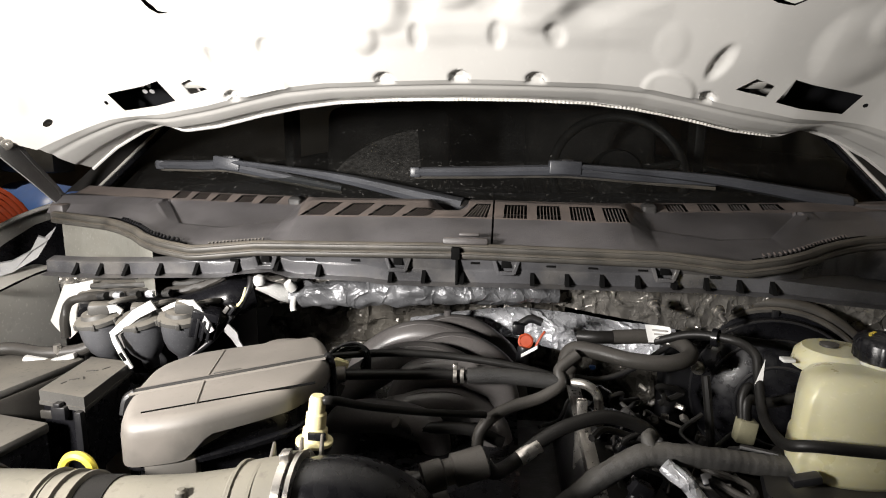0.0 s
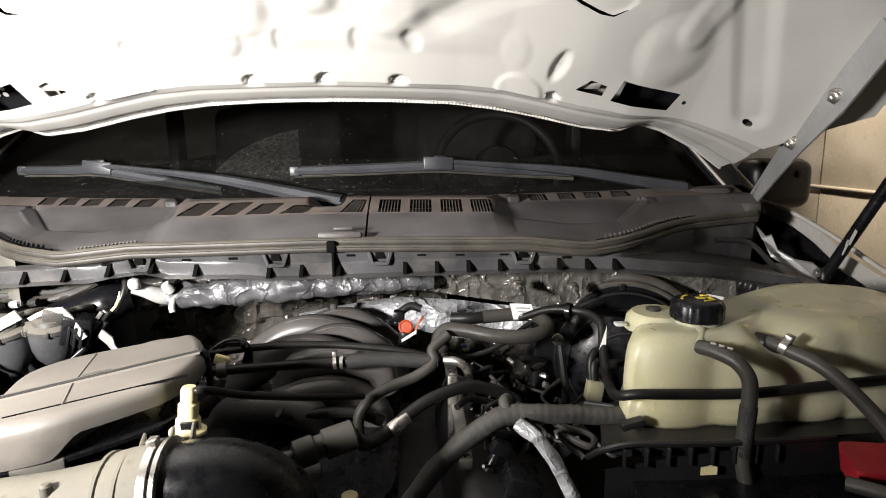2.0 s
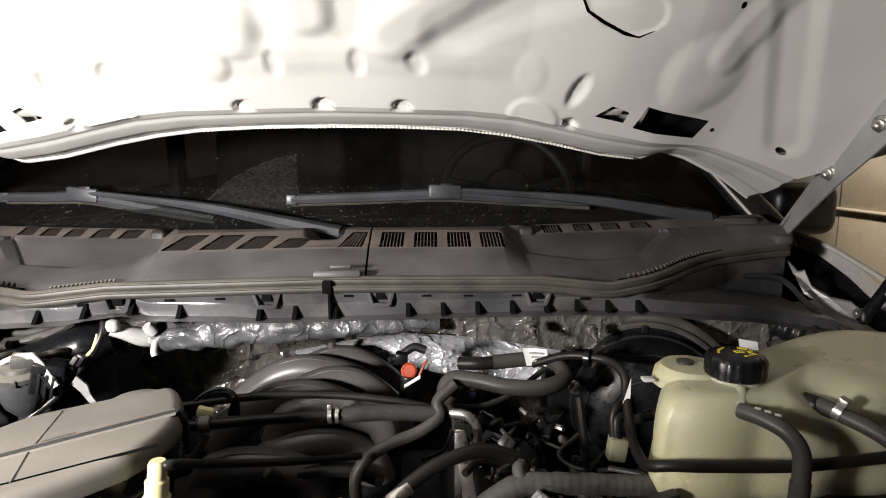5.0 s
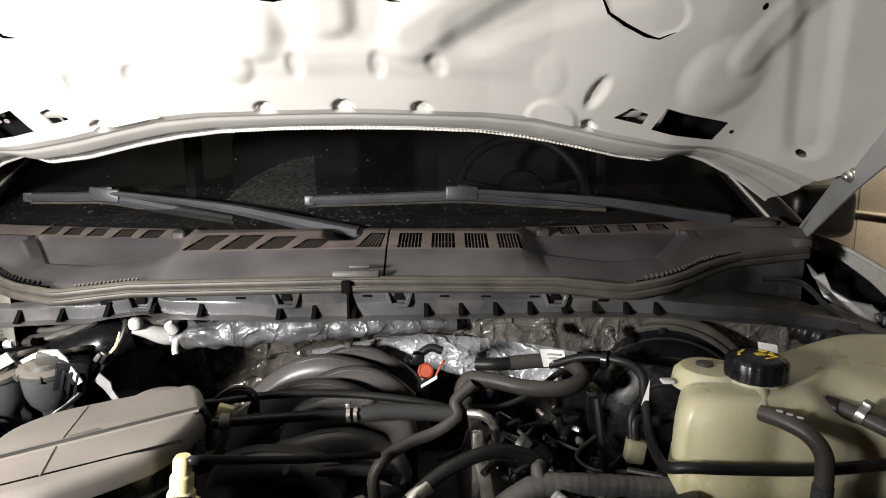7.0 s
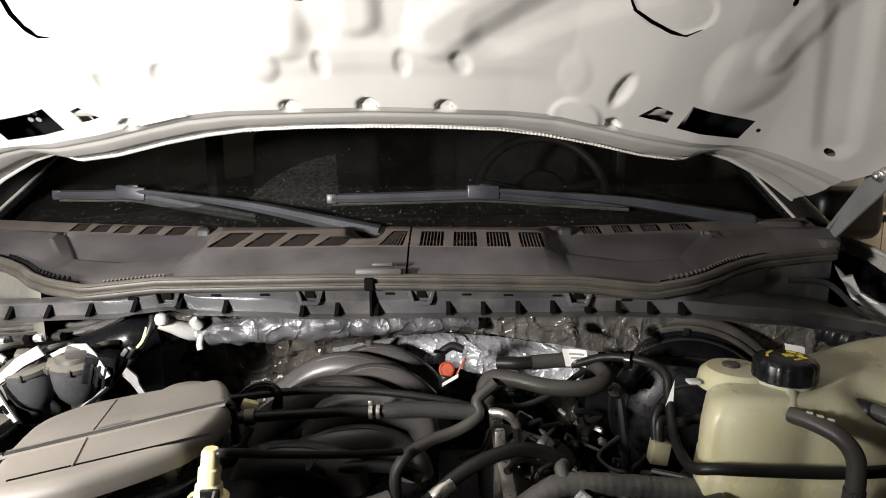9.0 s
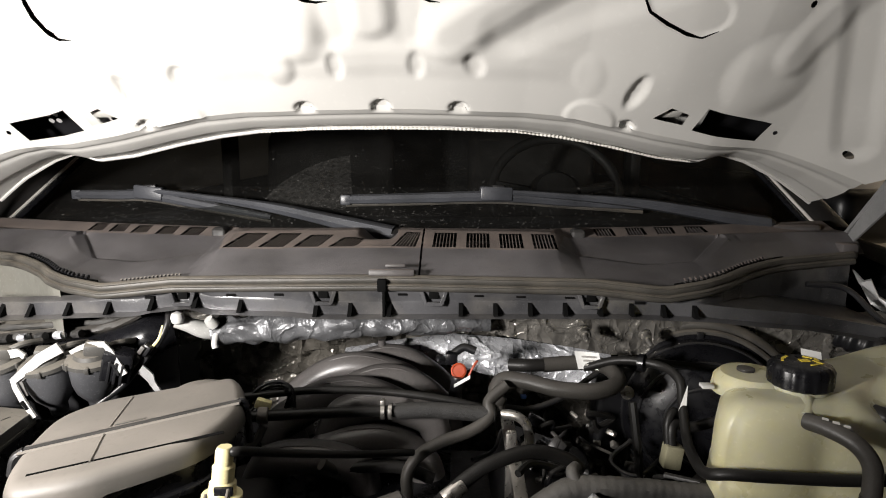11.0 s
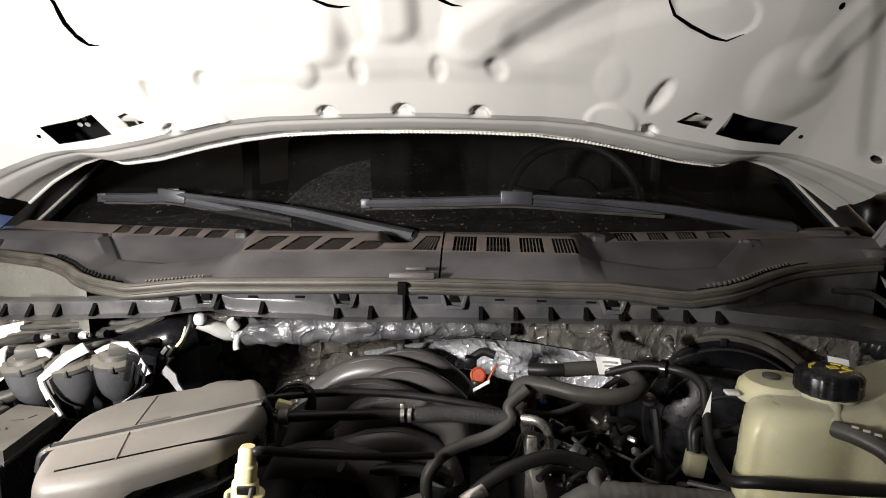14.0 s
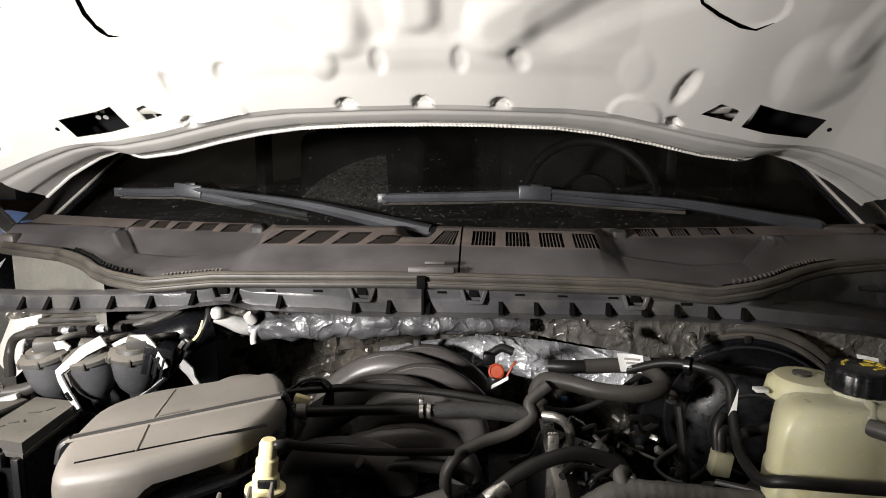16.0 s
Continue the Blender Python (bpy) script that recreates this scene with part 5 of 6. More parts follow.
plan = [(0.392, 0.533), (0.50, 0.520), (0.68, 0.525), (0.80, 0.56), (0.83, 0.66), (0.74, 0.72), (0.60, 0.70), (0.45, 0.645), (0.405, 0.60)]
ring = spline(plan + plan[:3], 16)
ring = [Vector((p[0], p[1])) for p in ring[16:16 + 16 * len(plan)]]
mid = Vector((0.60, 0.612))


def tank_point(p, d, z):
    q = p + (mid - p).normalized() * d if d < 0.9 else mid.lerp(p, 2.0 - 2 * d)
    up = ease(1.29, 1.35, z)
    # bulging lobes on the front, and the dip round the outlet
    lobes = abs(math.sin((p.x - 0.395) / 0.092 * math.pi)) ** 0.7
    near_front = 1 - ease(0.53, 0.60, q.y)
    q = Vector((q.x, q.y + near_front * (0.005 - 0.008 * lobes) * (1 - 0.5 * up)))
    z += up * (0.012 * ease(0.52, 0.70, q.x) + 0.008 * ease(0.60, 0.68, q.y))
    z -= up * 0.016 * math.exp(-((q.x - 0.572) / 0.03) ** 2 - ((q.y - 0.535) / 0.035) ** 2)
    z += up * 0.005 * math.exp(-((q.x - 0.535) / 0.018) ** 2 - ((q.y - 0.56) / 0.03) ** 2)
    return Vector((q.x, q.y, z))


levels = [(0.020, 1.234), (0.010, 1.236), (0.003, 1.242), (0.0, 1.252), (0.001, 1.264), (0.0045, 1.270), (0.0045, 1.285), (0.005, 1.30), (0.006, 1.315), (0.008, 1.328), (0.012, 1.338), (0.018, 1.345),
          (0.027, 1.350), (0.038, 1.353), (0.055, 1.354), (0.075, 1.354)]
body = bmesh.new()
rows = [[body.verts.new(tank_point(p, d, z)) for p in ring] for d, z in levels]
for a, b in zip(rows, rows[1:]):
    for k in range(len(ring)):
        n1 = (k + 1) % len(ring)
        body.faces.new((a[k], a[n1], b[n1], b[k]))
top = body.verts.new(tank_point(mid + Vector((0.0, 0.001)), 0.0, 1.354))
low = body.verts.new((mid.x, mid.y, 1.234))
for k in range(len(ring)):
    n1 = (k + 1) % len(ring)
    body.faces.new((rows[-1][k], rows[-1][n1], top))
    body.faces.new((rows[0][n1], rows[0][k], low))
bmesh.ops.recalc_face_normals(body, faces=body.faces)
part("shell", body, TANK, tank, angle=80)
part("neck", lathe([(0.036, -0.030), (0.034, -0.018), (0.0305, -0.014), (0.0305, 0.004), (0.028, 0.006)], pose(0.494, 0.585, 1.358, 0, 0, 0), 32), TANK, tank)
part("filler_shoulder", lathe([(0.044, -0.016), (0.041, 0.0), (0.034, 0.007), (0.02, 0.008)], pose(0.457, 0.618, 1.352), 28), TANK, tank)
part("bleed_plug", lathe([(0.010, 0), (0.010, 0.003), (0.006, 0.004)], pose(0.452, 0.622, 1.360), 16), HOSE_GREY, tank)
part("port_rib", tube([(0.486, 0.556, 1.350), (0.478, 0.542, 1.346), (0.470, 0.532, 1.341)], 0.008, 12), TANK, tank)
part("side_tab", box((0.014, 0.012, 0.004), (0.402, 0.61, 1.345), 0.001), WHITE_PLASTIC, tank)
cap = part("cap", lathe([(0.0315, -0.014), (0.0335, -0.012), (0.0335, 0.006), (0.0315, 0.010), (0.0265, 0.0125), (0.004, 0.013)], pose(0.494, 0.585, 1.372), 72, 18, 0.035), BLACK_CLEAN, tank, "black screw cap with yellow print")
for i, (dx, dy, w, h, r) in enumerate(((-0.018, 0.006, 0.012, 0.003, 60), (0.014, 0.013, 0.010, 0.005, -40), (0.004, 0.002, 0.010, 0.008, 0), (0.016, -0.004, 0.012, 0.003, -70), (-0.010, 0.014, 0.009, 0.0035, 40), (0.008, -0.012, 0.012, 0.003, 20), (0.019, 0.004, 0.008, 0.003, 80))):
    part("print_bar", box((w, h, 0.0006), (0.494 + dx, 0.585 + dy, 1.3853), 0, (0, 0, r)), INK_YELLOW, cap, smooth=False)
st = thing("white_sticker", "white folded sticker behind the coolant tank", "sticker")
part("sheet", sheet(3, 3, lambda u, v: (0.607 + 0.030 * u, 0.775 - 0.01 * v, 1.338 - 0.028 * v - 0.006 * u)), PAPER, st)
h1 = thing("tank_hose", "short black bent hose with woven sleeve on the tank", "hose")
part("bend", tube([(0.470, 0.530, 1.340), (0.482, 0.512, 1.340), (0.497, 0.492, 1.334), (0.507, 0.482, 1.318), (0.509, 0.480, 1.295), (0.508, 0.480, 1.27), (0.505, 0.478, 1.225), (0.512, 0.47, 1.17), (0.52, 0.47, 1.10)], 0.0088, 16), HOSE_GREY, h1)
part("woven_sleeve", tube([(0.509, 0.480, 1.285), (0.508, 0.480, 1.26), (0.505, 0.478, 1.225)], 0.0098, 14, 14), BRAID, h1, "woven protective sleeve")
for j in range(3):
    part("print_bar", box((0.006, 0.0008, 0.003), (0.478 + 0.007 * j, 0.511 - 0.006 * j, 1.3505 - 0.001 * j), 0, (30, 0, -40)), INK_GREY, h1, smooth=False)
h2 = thing("tank_overflow_hose", "grey rubber hose clipped to the tank outlet", "hose")
part("run", tube([(0.564, 0.540, 1.340), (0.575, 0.520, 1.337), (0.60, 0.485, 1.325), (0.63, 0.45, 1.29), (0.652, 0.42, 1.25), (0.67, 0.40, 1.20), (0.68, 0.38, 1.14)], 0.0085, 16), HOSE_GREY, h2)
part("clip", ring_clamp((0.574, 0.522, 1.340), (0.59, 0.50, 1.331), 0.0092, 0.008), STEEL, h2, "spring clip")
part("outlet", lathe([(0.0098, -0.012), (0.0105, 0.0), (0.0098, 0.004), (0.008, 0.006), (0.008, 0.02)], along((0.562, 0.543, 1.338), (0.575, 0.52, 1.336)), 18), HOSE, h2)
tray = thing("tank_tray", "black ribbed plastic tray holding the coolant tank", "tray")
part("shelf", prism(rounded([(0.345, 0.50), (0.40, 0.485), (0.74, 0.50), (0.82, 0.56), (0.82, 0.70), (0.45, 0.66), (0.37, 0.58)], 4, 0.2), 1.222, 1.236, 0.004), BLACK, tray)
part("front_lip", tube([(0.335, 0.52, 1.205), (0.345, 0.495, 1.228), (0.375, 0.480, 1.243), (0.43, 0.474, 1.244), (0.52, 0.476, 1.242), (0.62, 0.484, 1.240)], 0.004, 8), BLACK, tray)
part("skirt", sheet(30, 4, lambda u, v: (0.345 + 0.30 * u, 0.484 - 0.006 * math.sin(u * 3), 1.240 - 0.05 * v - 0.03 * (1 - u) * (1 - u))), BLACK, tray)
for j in range(8):
    part("rib", box((0.0025, 0.009, 0.022), (0.365 + 0.026 * j, 0.478, 1.226), 0.001), BLACK, tray)
part("spring_clip", box((0.030, 0.014, 0.010), (0.387, 0.515, 1.250), 0.003, (0, -15, 0)), BLACK, tray)
part("cream_tab", prism([(0.452, 0.470), (0.472, 0.470), (0.466, 0.474)], 1.206, 1.216, 0.001), YELLOW, tray)
lowbox = thing("battery_box", "large black plastic battery box below the tank", "battery box")
part("case", box((0.30, 0.26, 0.20), (0.53, 0.36, 1.09), 0.015, (0, 0, 0), 3), BLACK_CLEAN, lowbox)
part("lid", box((0.31, 0.27, 0.02), (0.53, 0.36, 1.185), 0.006), BLACK_CLEAN, lowbox)
part("rib", box((0.012, 0.02, 0.14), (0.548, 0.225, 1.11), 0.003), BLACK, lowbox)
part("terminal_cover", prism(rounded([(0.590, 0.41), (0.66, 0.395), (0.70, 0.46), (0.615, 0.475)], 3, 0.15), 1.212, 1.240, 0.008, 2, 0.9), RED, lowbox, "red terminal cover")
part("cable", tube([(0.57, 0.40, 1.235), (0.60, 0.37, 1.236), (0.65, 0.33, 1.22), (0.70, 0.28, 1.18)], 0.008, 10), HOSE_GREY, lowbox)

# ---- power steering reservoir and radiator hose ----
ps = thing("fluid_reservoir", "dusty round fluid reservoir with a ribbed black cap", "reservoir")
rm = pose(0.352, 0.268, 1.27)
part("body", lathe([(0.05, -0.12), (0.060, -0.10), (0.060, -0.018), (0.056, -0.008), (0.045, 0.0), (0.03, 0.004), (0.028, 0.006)], rm, 40), DUCT, ps)
cap = part("cap", lathe([(0.026, 0.004), (0.029, 0.006), (0.029, 0.020), (0.026, 0.024), (0.004, 0.025)], rm, 60, 10, 0.14), BLACK, ps, "ribbed black screw cap")
for i in range(3):
    part("print_bar", box((0.024 - 0.006 * abs(i - 1), 0.004, 0.0008), (0.352, 0.258 + 0.010 * i, 1.2952), 0, (0, 0, -12)), INK_GREY, cap, smooth=False)
rh = thing("radiator_hose", "thick dusty rubber radiator hose with a steel clamp", "hose")
part("run", tube([(0.035, 0.30, 1.17), (0.052, 0.305, 1.212), (0.085, 0.31, 1.243), (0.13, 0.312, 1.253), (0.20, 0.312, 1.255), (0.27, 0.312, 1.250), (0.33, 0.32, 1.225), (0.36, 0.33, 1.19)], 0.0305, 24), RAD_HOSE, rh)
part("clamp", ring_clamp((0.112, 0.312, 1.251), (0.13, 0.312, 1.253), 0.031, 0.006), STEEL, rh, "bare steel clamp")
part("clamp", ring_clamp((0.122, 0.312, 1.252), (0.14, 0.312, 1.253), 0.031, 0.005, False), STEEL, rh)

# ---- intake duct ----
duct = thing("intake_duct", "dusty grey plastic intake duct with clamps", "intake duct")
part("tube", tube([(-0.265, 0.362, 1.258), (-0.20, 0.364, 1.264), (-0.145, 0.366, 1.272)], [0.036, 0.036, 0.038], 32, 6), DUCT, duct)
part("cuff", tube([(-0.150, 0.366, 1.272), (-0.143, 0.366, 1.273), (-0.128, 0.367, 1.275), (-0.105, 0.368, 1.278)], [0.039, 0.0415, 0.043, 0.044], 32, 6), DUCT, duct)
for x, r in ((-0.148, 0.0425), (-0.130, 0.0445)):
    part("bead", lathe([(r - 0.003, -0.003), (r, -0.0015), (r, 0.0015), (r - 0.003, 0.003)], along((x, 0.366, 1.2735), (x + 0.1, 0.367, 1.279)), 36), DUCT, duct)
part("clamp", ring_clamp((-0.106, 0.368, 1.278), (-0.05, 0.369, 1.282), 0.0455, 0.007), STEEL, duct, "steel worm clamp")
part("clamp", ring_clamp((-0.097, 0.368, 1.279), (-0.05, 0.369, 1.282), 0.0465, 0.004, False), STEEL, duct)
# black ring that puts the shadow beside the sensor ring into the colour
part("shadow_cuff", tube([(-0.292, 0.361, 1.256), (-0.262, 0.362, 1.258)], [0.0385, 0.0375], 32, 3), HOSE, duct)
part("sensor_ring", tube([(-0.32, 0.36, 1.254), (-0.29, 0.361, 1.256)], [0.041, 0.040], 32, 3), DUCT, duct)
for x in (-0.322, -0.305, -0.290):
    part("bead", lathe([(0.040, -0.003), (0.0435, -0.0015), (0.0435, 0.0015), (0.040, 0.003)], along((x, 0.36, 1.255), (x + 0.1, 0.3615, 1.262)), 36), DUCT, duct)
part("left_cuff", tube([(-0.40, 0.355, 1.248), (-0.36, 0.357, 1.252), (-0.318, 0.36, 1.255)], [0.046, 0.044, 0.041], 32, 4), DUCT, duct)
part("bellows", tube([(-0.52, 0.37, 1.235), (-0.46, 0.36, 1.243), (-0.39, 0.355, 1.249)], 0.048, 32, 8, ripple=0.004, waves=9), HOSE_GREY, duct, "black corrugated bellows")
part("peg", lathe([(0.005, 0), (0.005, 0.010), (0.003, 0.012)], pose(-0.192, 0.345, 1.292), 12), DUCT, duct)
part("elbow", tube([(-0.100, 0.368, 1.276), (-0.070, 0.372, 1.278), (-0.042, 0.380, 1.268), (-0.020, 0.395, 1.240), (-0.012, 0.41, 1.19), (-0.01, 0.42, 1.12)], [0.042, 0.044, 0.045, 0.046, 0.046, 0.045], 32, 8), BLACK_CLEAN, duct, "black moulded elbow")
part("throttle_flange", lathe([(0.03, 0), (0.036, 0.001), (0.038, 0.004), (0.038, 0.010), (0.036, 0.012), (0.03, 0.012)], along((-0.015, 0.455, 1.228), (-0.01, 0.44, 1.30)), 60, 30, 0.02), HOSE_GREY, duct)
part("branch", tube([(-0.175, 0.335, 1.262), (-0.20, 0.318, 1.258), (-0.25, 0.295, 1.245), (-0.32, 0.275, 1.23), (-0.42, 0.25, 1.21)], [0.029, 0.029, 0.029, 0.030, 0.030], 28, 6), DUCT, duct)
part("branch_collar", lathe([(0.029, -0.004), (0.033, -0.003), (0.033, 0.003), (0.029, 0.004)], along((-0.182, 0.331, 1.261), (-0.22, 0.31, 1.254)), 32), HOSE_GREY, duct)
part("ring_tab", tube([(-0.333 + 0.016 * math.cos(a), 0.405, 1.272 + 0.018 * math.sin(a)) for a in np.linspace(0.1, 3.0, 12)], 0.0045, 8), YELLOW_BRIGHT, duct, "yellow ring")

# ---- air filter box ----
ab = thing("air_filter_box", "dusty grey plastic air filter box with a ribbed lid", "air filter box")
lid_plan = closed([(-0.322, 0.608), (-0.272, 0.629), (-0.207, 0.648), (-0.176, 0.654), (-0.156, 0.631), (-0.139, 0.593), (-0.128, 0.559), (-0.128, 0.521), (-0.14, 0.48), (-0.163, 0.457), (-0.195, 0.435), (-0.225, 0.42), (-0.26, 0.412), (-0.285, 0.411), (-0.301, 0.426), (-0.321, 0.463), (-0.338, 0.511), (-0.348, 0.567)])


def lid_tilt(x, y):
    return 0.10 * (x + 0.155)


lid_bm = loft(lid_plan, [(0.0, 1.290), (0.0, 1.318), (0.001, 1.325), (0.003, 1.3305), (0.0065, 1.3345), (0.010, 1.3363), (0.014, 1.337)], lid_tilt)
for v in lid_bm.verts:
    # the skirt is tall at the front corner only
    if v.co.z - lid_tilt(v.co.x, v.co.y) < 1.295:
        v.co.z += 0.024 * ease(-0.235, -0.205, v.co.x) + 0.012 * ease(0.40, 0.47, v.co.y) * (1 - ease(-0.235, -0.205, v.co.x))
part("lid", lid_bm, LID, ab, angle=60)
part("rim", loft(lid_plan, [(0.006, 1.283), (0.004, 1.285), (0.004, 1.289), (0.006, 1.291)], lid_tilt), BLACK_CLEAN, ab)
part("base", loft(lid_plan, [(0.03, 1.10), (0.012, 1.283), (0.010, 1.318)], lid_tilt), BLACK_CLEAN, ab)


def on_lid(x, y, up=0.0):
    return (x, y, 1.337 + 0.10 * (x + 0.155) + up)


def groove_strip(a, b, w, up):
    bm = tube([on_lid(*(Vector(a).lerp(Vector(b), u)), up) for u in np.linspace(0, 1, 10)], w, 8, flat=0.5)
    return bm


STRAP = ((-0.325, 0.483), (-0.134, 0.565))
for off, w, up, mat in ((-0.0055, 0.0032, -0.0002, LID), (0.0, 0.0045, 0.0006, BLACK), (0.0062, 0.0030, 0.0004, LID)):
    part("strap_groove" if mat is BLACK else "strap_ridge", groove_strip((STRAP[0][0], STRAP[0][1] + off), (STRAP[1][0], STRAP[1][1] + off), w, up), mat, ab)
# near-black tube laid on the lid as the shade of a groove
part("groove_shade", groove_strip((-0.281, 0.431), (-0.123, 0.489), 0.0022, -0.0004), DARK_SLOT, ab)
SPLIT = [(-0.281, 0.606), (-0.254, 0.503), (-0.232, 0.446), (-0.202, 0.379)]
part("split_line", tube([on_lid(x, y, 0.0) for x, y in SPLIT[:-1]], 0.0011, 8, smooth_path=False), LID, ab)
(sx0, sy0), (sx1, sy1) = STRAP
part("strap_end", tube([on_lid(sx0 + 0.004, sy0, 0.0), on_lid(sx0 - 0.005, sy0 - 0.003, -0.006), on_lid(sx0 - 0.008, sy0 - 0.006, -0.022)], 0.0048, 8), BLACK, ab)
part("strap_end", tube([on_lid(sx1 - 0.004, sy1, 0.0), on_lid(sx1 + 0.004, sy1 + 0.002, -0.006), on_lid(sx1 + 0.007, sy1 + 0.003, -0.05)], 0.0045, 8), BLACK_CLEAN, ab)
part("strap_tag", box((0.030, 0.003, 0.002), on_lid(0.5 * (sx0 + sx1) - 0.012, 0.5 * (sy0 + sy1) + 0.008, 0.001), 0.0006, (0, 0, 30)), TOPS, ab)
part("front_step", box((0.05, 0.035, 0.024), (-0.25, 0.434, 1.272), 0.004, (0, 0, 12)), LID, ab)
for x in (-0.135, -0.112, -0.095):
    part("rib", box((0.003, 0.045, 0.05), (x, 0.405 + (x + 0.12) * 0.5, 1.285), 0.001, (0, 0, 15)), LID, ab)
part("back_dome", lathe([(0.05, -0.02), (0.045, 0.0), (0.03, 0.008), (0.01, 0.010)], pose(-0.225, 0.665, 1.305), 28), LID, ab)

# ---- passenger side: fuse box, batteries, solenoids ----
fuse = thing("fuse_box", "dusty black plastic fuse box with a hinged lid", "fuse box")
fp = [(-0.558, 0.724), (-0.486, 0.712), (-0.468, 0.588), (-0.543, 0.602)]
part("lid", prism(fp, 1.240, 1.258, 0.004, 2), TOPS, fuse)
part("case", prism([((x + 0.514) * 0.94 - 0.514, (y - 0.656) * 0.94 + 0.656) for x, y in fp], 1.14, 1.240, 0.004), BLACK_CLEAN, fuse)
part("latch", box((0.020, 0.010, 0.018), (-0.505, 0.590, 1.234), 0.002), BLACK, fuse)
part("latch_hook", box((0.010, 0.010, 0.006), (-0.505, 0.588, 1.246), 0.002), BLACK, fuse)
part("leg", box((0.010, 0.010, 0.06), (-0.474, 0.585, 1.21), 0.002), BLACK, fuse)
part("label_plate", box((0.018, 0.004, 0.012), (-0.528, 0.594, 1.228), 0.002), HOSE_GREY, fuse)
for q, (x, y, w, r) in enumerate(((-0.522, 0.640, 0.012, 30), (-0.512, 0.646, 0.010, -50), (-0.518, 0.672, 0.016, 20), (-0.505, 0.684, 0.012, 70), (-0.528, 0.628, 0.008, 80))):
    part("emboss", box((w, 0.0022, 0.0012), (x, y, 1.2582), 0.0003, (0, 0, r)), HOSE_GREY, fuse)
part("lid_lip", prism([((x + 0.514) * 1.02 - 0.514, (y - 0.656) * 1.02 + 0.656) for x, y in fp], 1.238, 1.243, 0.001), TOPS, fuse)
bat = thing("battery", "dusty grey battery with cables beside the fuse box", "battery")
part("case", box((0.17, 0.16, 0.16), (-0.665, 0.665, 1.165), 0.008, (0, 0, -12)), HOSE_GREY, bat)
part("top", box((0.165, 0.155, 0.012), (-0.665, 0.665, 1.250), 0.004, (0, 0, -12)), TOPS, bat)
part("cable", tube([(-0.74, 0.69, 1.262), (-0.69, 0.715, 1.268), (-0.63, 0.72, 1.262), (-0.58, 0.735, 1.265), (-0.562, 0.745, 1.28)], 0.010, 10), HOSE_GREY, bat)
part("clamp_block", box((0.035, 0.02, 0.016), (-0.640, 0.712, 1.252), 0.004, (0, 10, 20)), WHITE_PLASTIC, bat, "pale terminal clamp")
part("clamp_bolt", lathe([(0.006, 0), (0.006, 0.014), (0.004, 0.015)], pose(-0.610, 0.720, 1.262), 6), STEEL, bat)
part("clamp_arm", box((0.04, 0.014, 0.008), (-0.600, 0.716, 1.256), 0.002, (0, -15, 15)), WHITE_PLASTIC, bat)
bat2 = thing("relay_box", "low grey relay box below the battery", "relay box")
part("case", box((0.10, 0.09, 0.10), (-0.565, 0.535, 1.165), 0.005, (0, 0, -10)), BLACK_CLEAN, bat2)
part("lid", box((0.105, 0.095, 0.016), (-0.565, 0.535, 1.222), 0.006, (0, 0, -10)), TOPS, bat2)
for k, (x, y, z, lean) in enumerate(((-0.556, 0.748, 1.306, -6), (-0.488, 0.748, 1.307, -3), (-0.422, 0.752, 1.314, 4))):
    can = thing("solenoid_canister", "black plastic solenoid canister with a dusty clamped cap", "canister", "solenoid canisters")
    m = pose(x, y, z, 10, lean, 0)
    part("body", lathe([(0.008, -0.078), (0.012, -0.074), (0.013, -0.060), (0.017, -0.055), (0.0255, -0.043), (0.0300, -0.028), (0.0315, -0.010), (0.0315, 0.002)], m, 32), CANISTER, can)
    part("rim", lathe([(0.0310, 0.002), (0.0345, 0.003), (0.0345, 0.009), (0.0320, 0.011), (0.024, 0.013), (0.022, 0.019), (0.006, 0.020)], m, 32), TOPS, can, "dusty cap ring")
    for a in np.linspace(0.3, 6.0, 7):
        lug = box((0.008, 0.006, 0.010), (0.033 * math.cos(a), 0.033 * math.sin(a), 0.006), 0.0015, (0, 0, math.degrees(a)))
        bmesh.ops.transform(lug, matrix=m, verts=lug.verts)
        part("lug", lug, TOPS, can)
    plug = box((0.030, 0.022, 0.018), (0.010, -0.004, 0.026), 0.004, (0, 12, 25))
    bmesh.ops.transform(plug, matrix=m, verts=plug.verts)
    plug = part("plug", plug, TOPS, can, "dusty plug")
    part("lead", tube([m @ Vector((0.02, 0.0, 0.028)), m @ Vector((0.036, 0.012, 0.030)), m @ Vector((0.044, 0.035, 0.022))], 0.0045, 8), TOPS, plug)
    part("stem", tube([m @ Vector((0, 0, -0.076)), m @ Vector((0.004, 0.0, -0.095)), m @ Vector((0.02, 0.02, -0.12))], 0.009, 12, ripple=0.0012, waves=5), HOSE, can)
    if k == 2:
        block = box((0.040, 0.030, 0.046), (0.040, -0.004, 0.004), 0.004, (0, 14, 15))
        bmesh.ops.transform(block, matrix=m, verts=block.verts)
        part("valve_block", block, BLACK_CLEAN, can, "ribbed black valve block")
        for q in range(4):
            fin = box((0.004, 0.004, 0.034), (0.026 + 0.009 * q, -0.021, 0.002 - 0.002 * q), 0.001, (0, 14, 15))
            bmesh.ops.transform(fin, matrix=m, verts=fin.verts)
            part("fin", fin, BLACK, can)
wb = thing("solenoid_bracket", "white plastic bracket holding the solenoid canisters", "bracket")


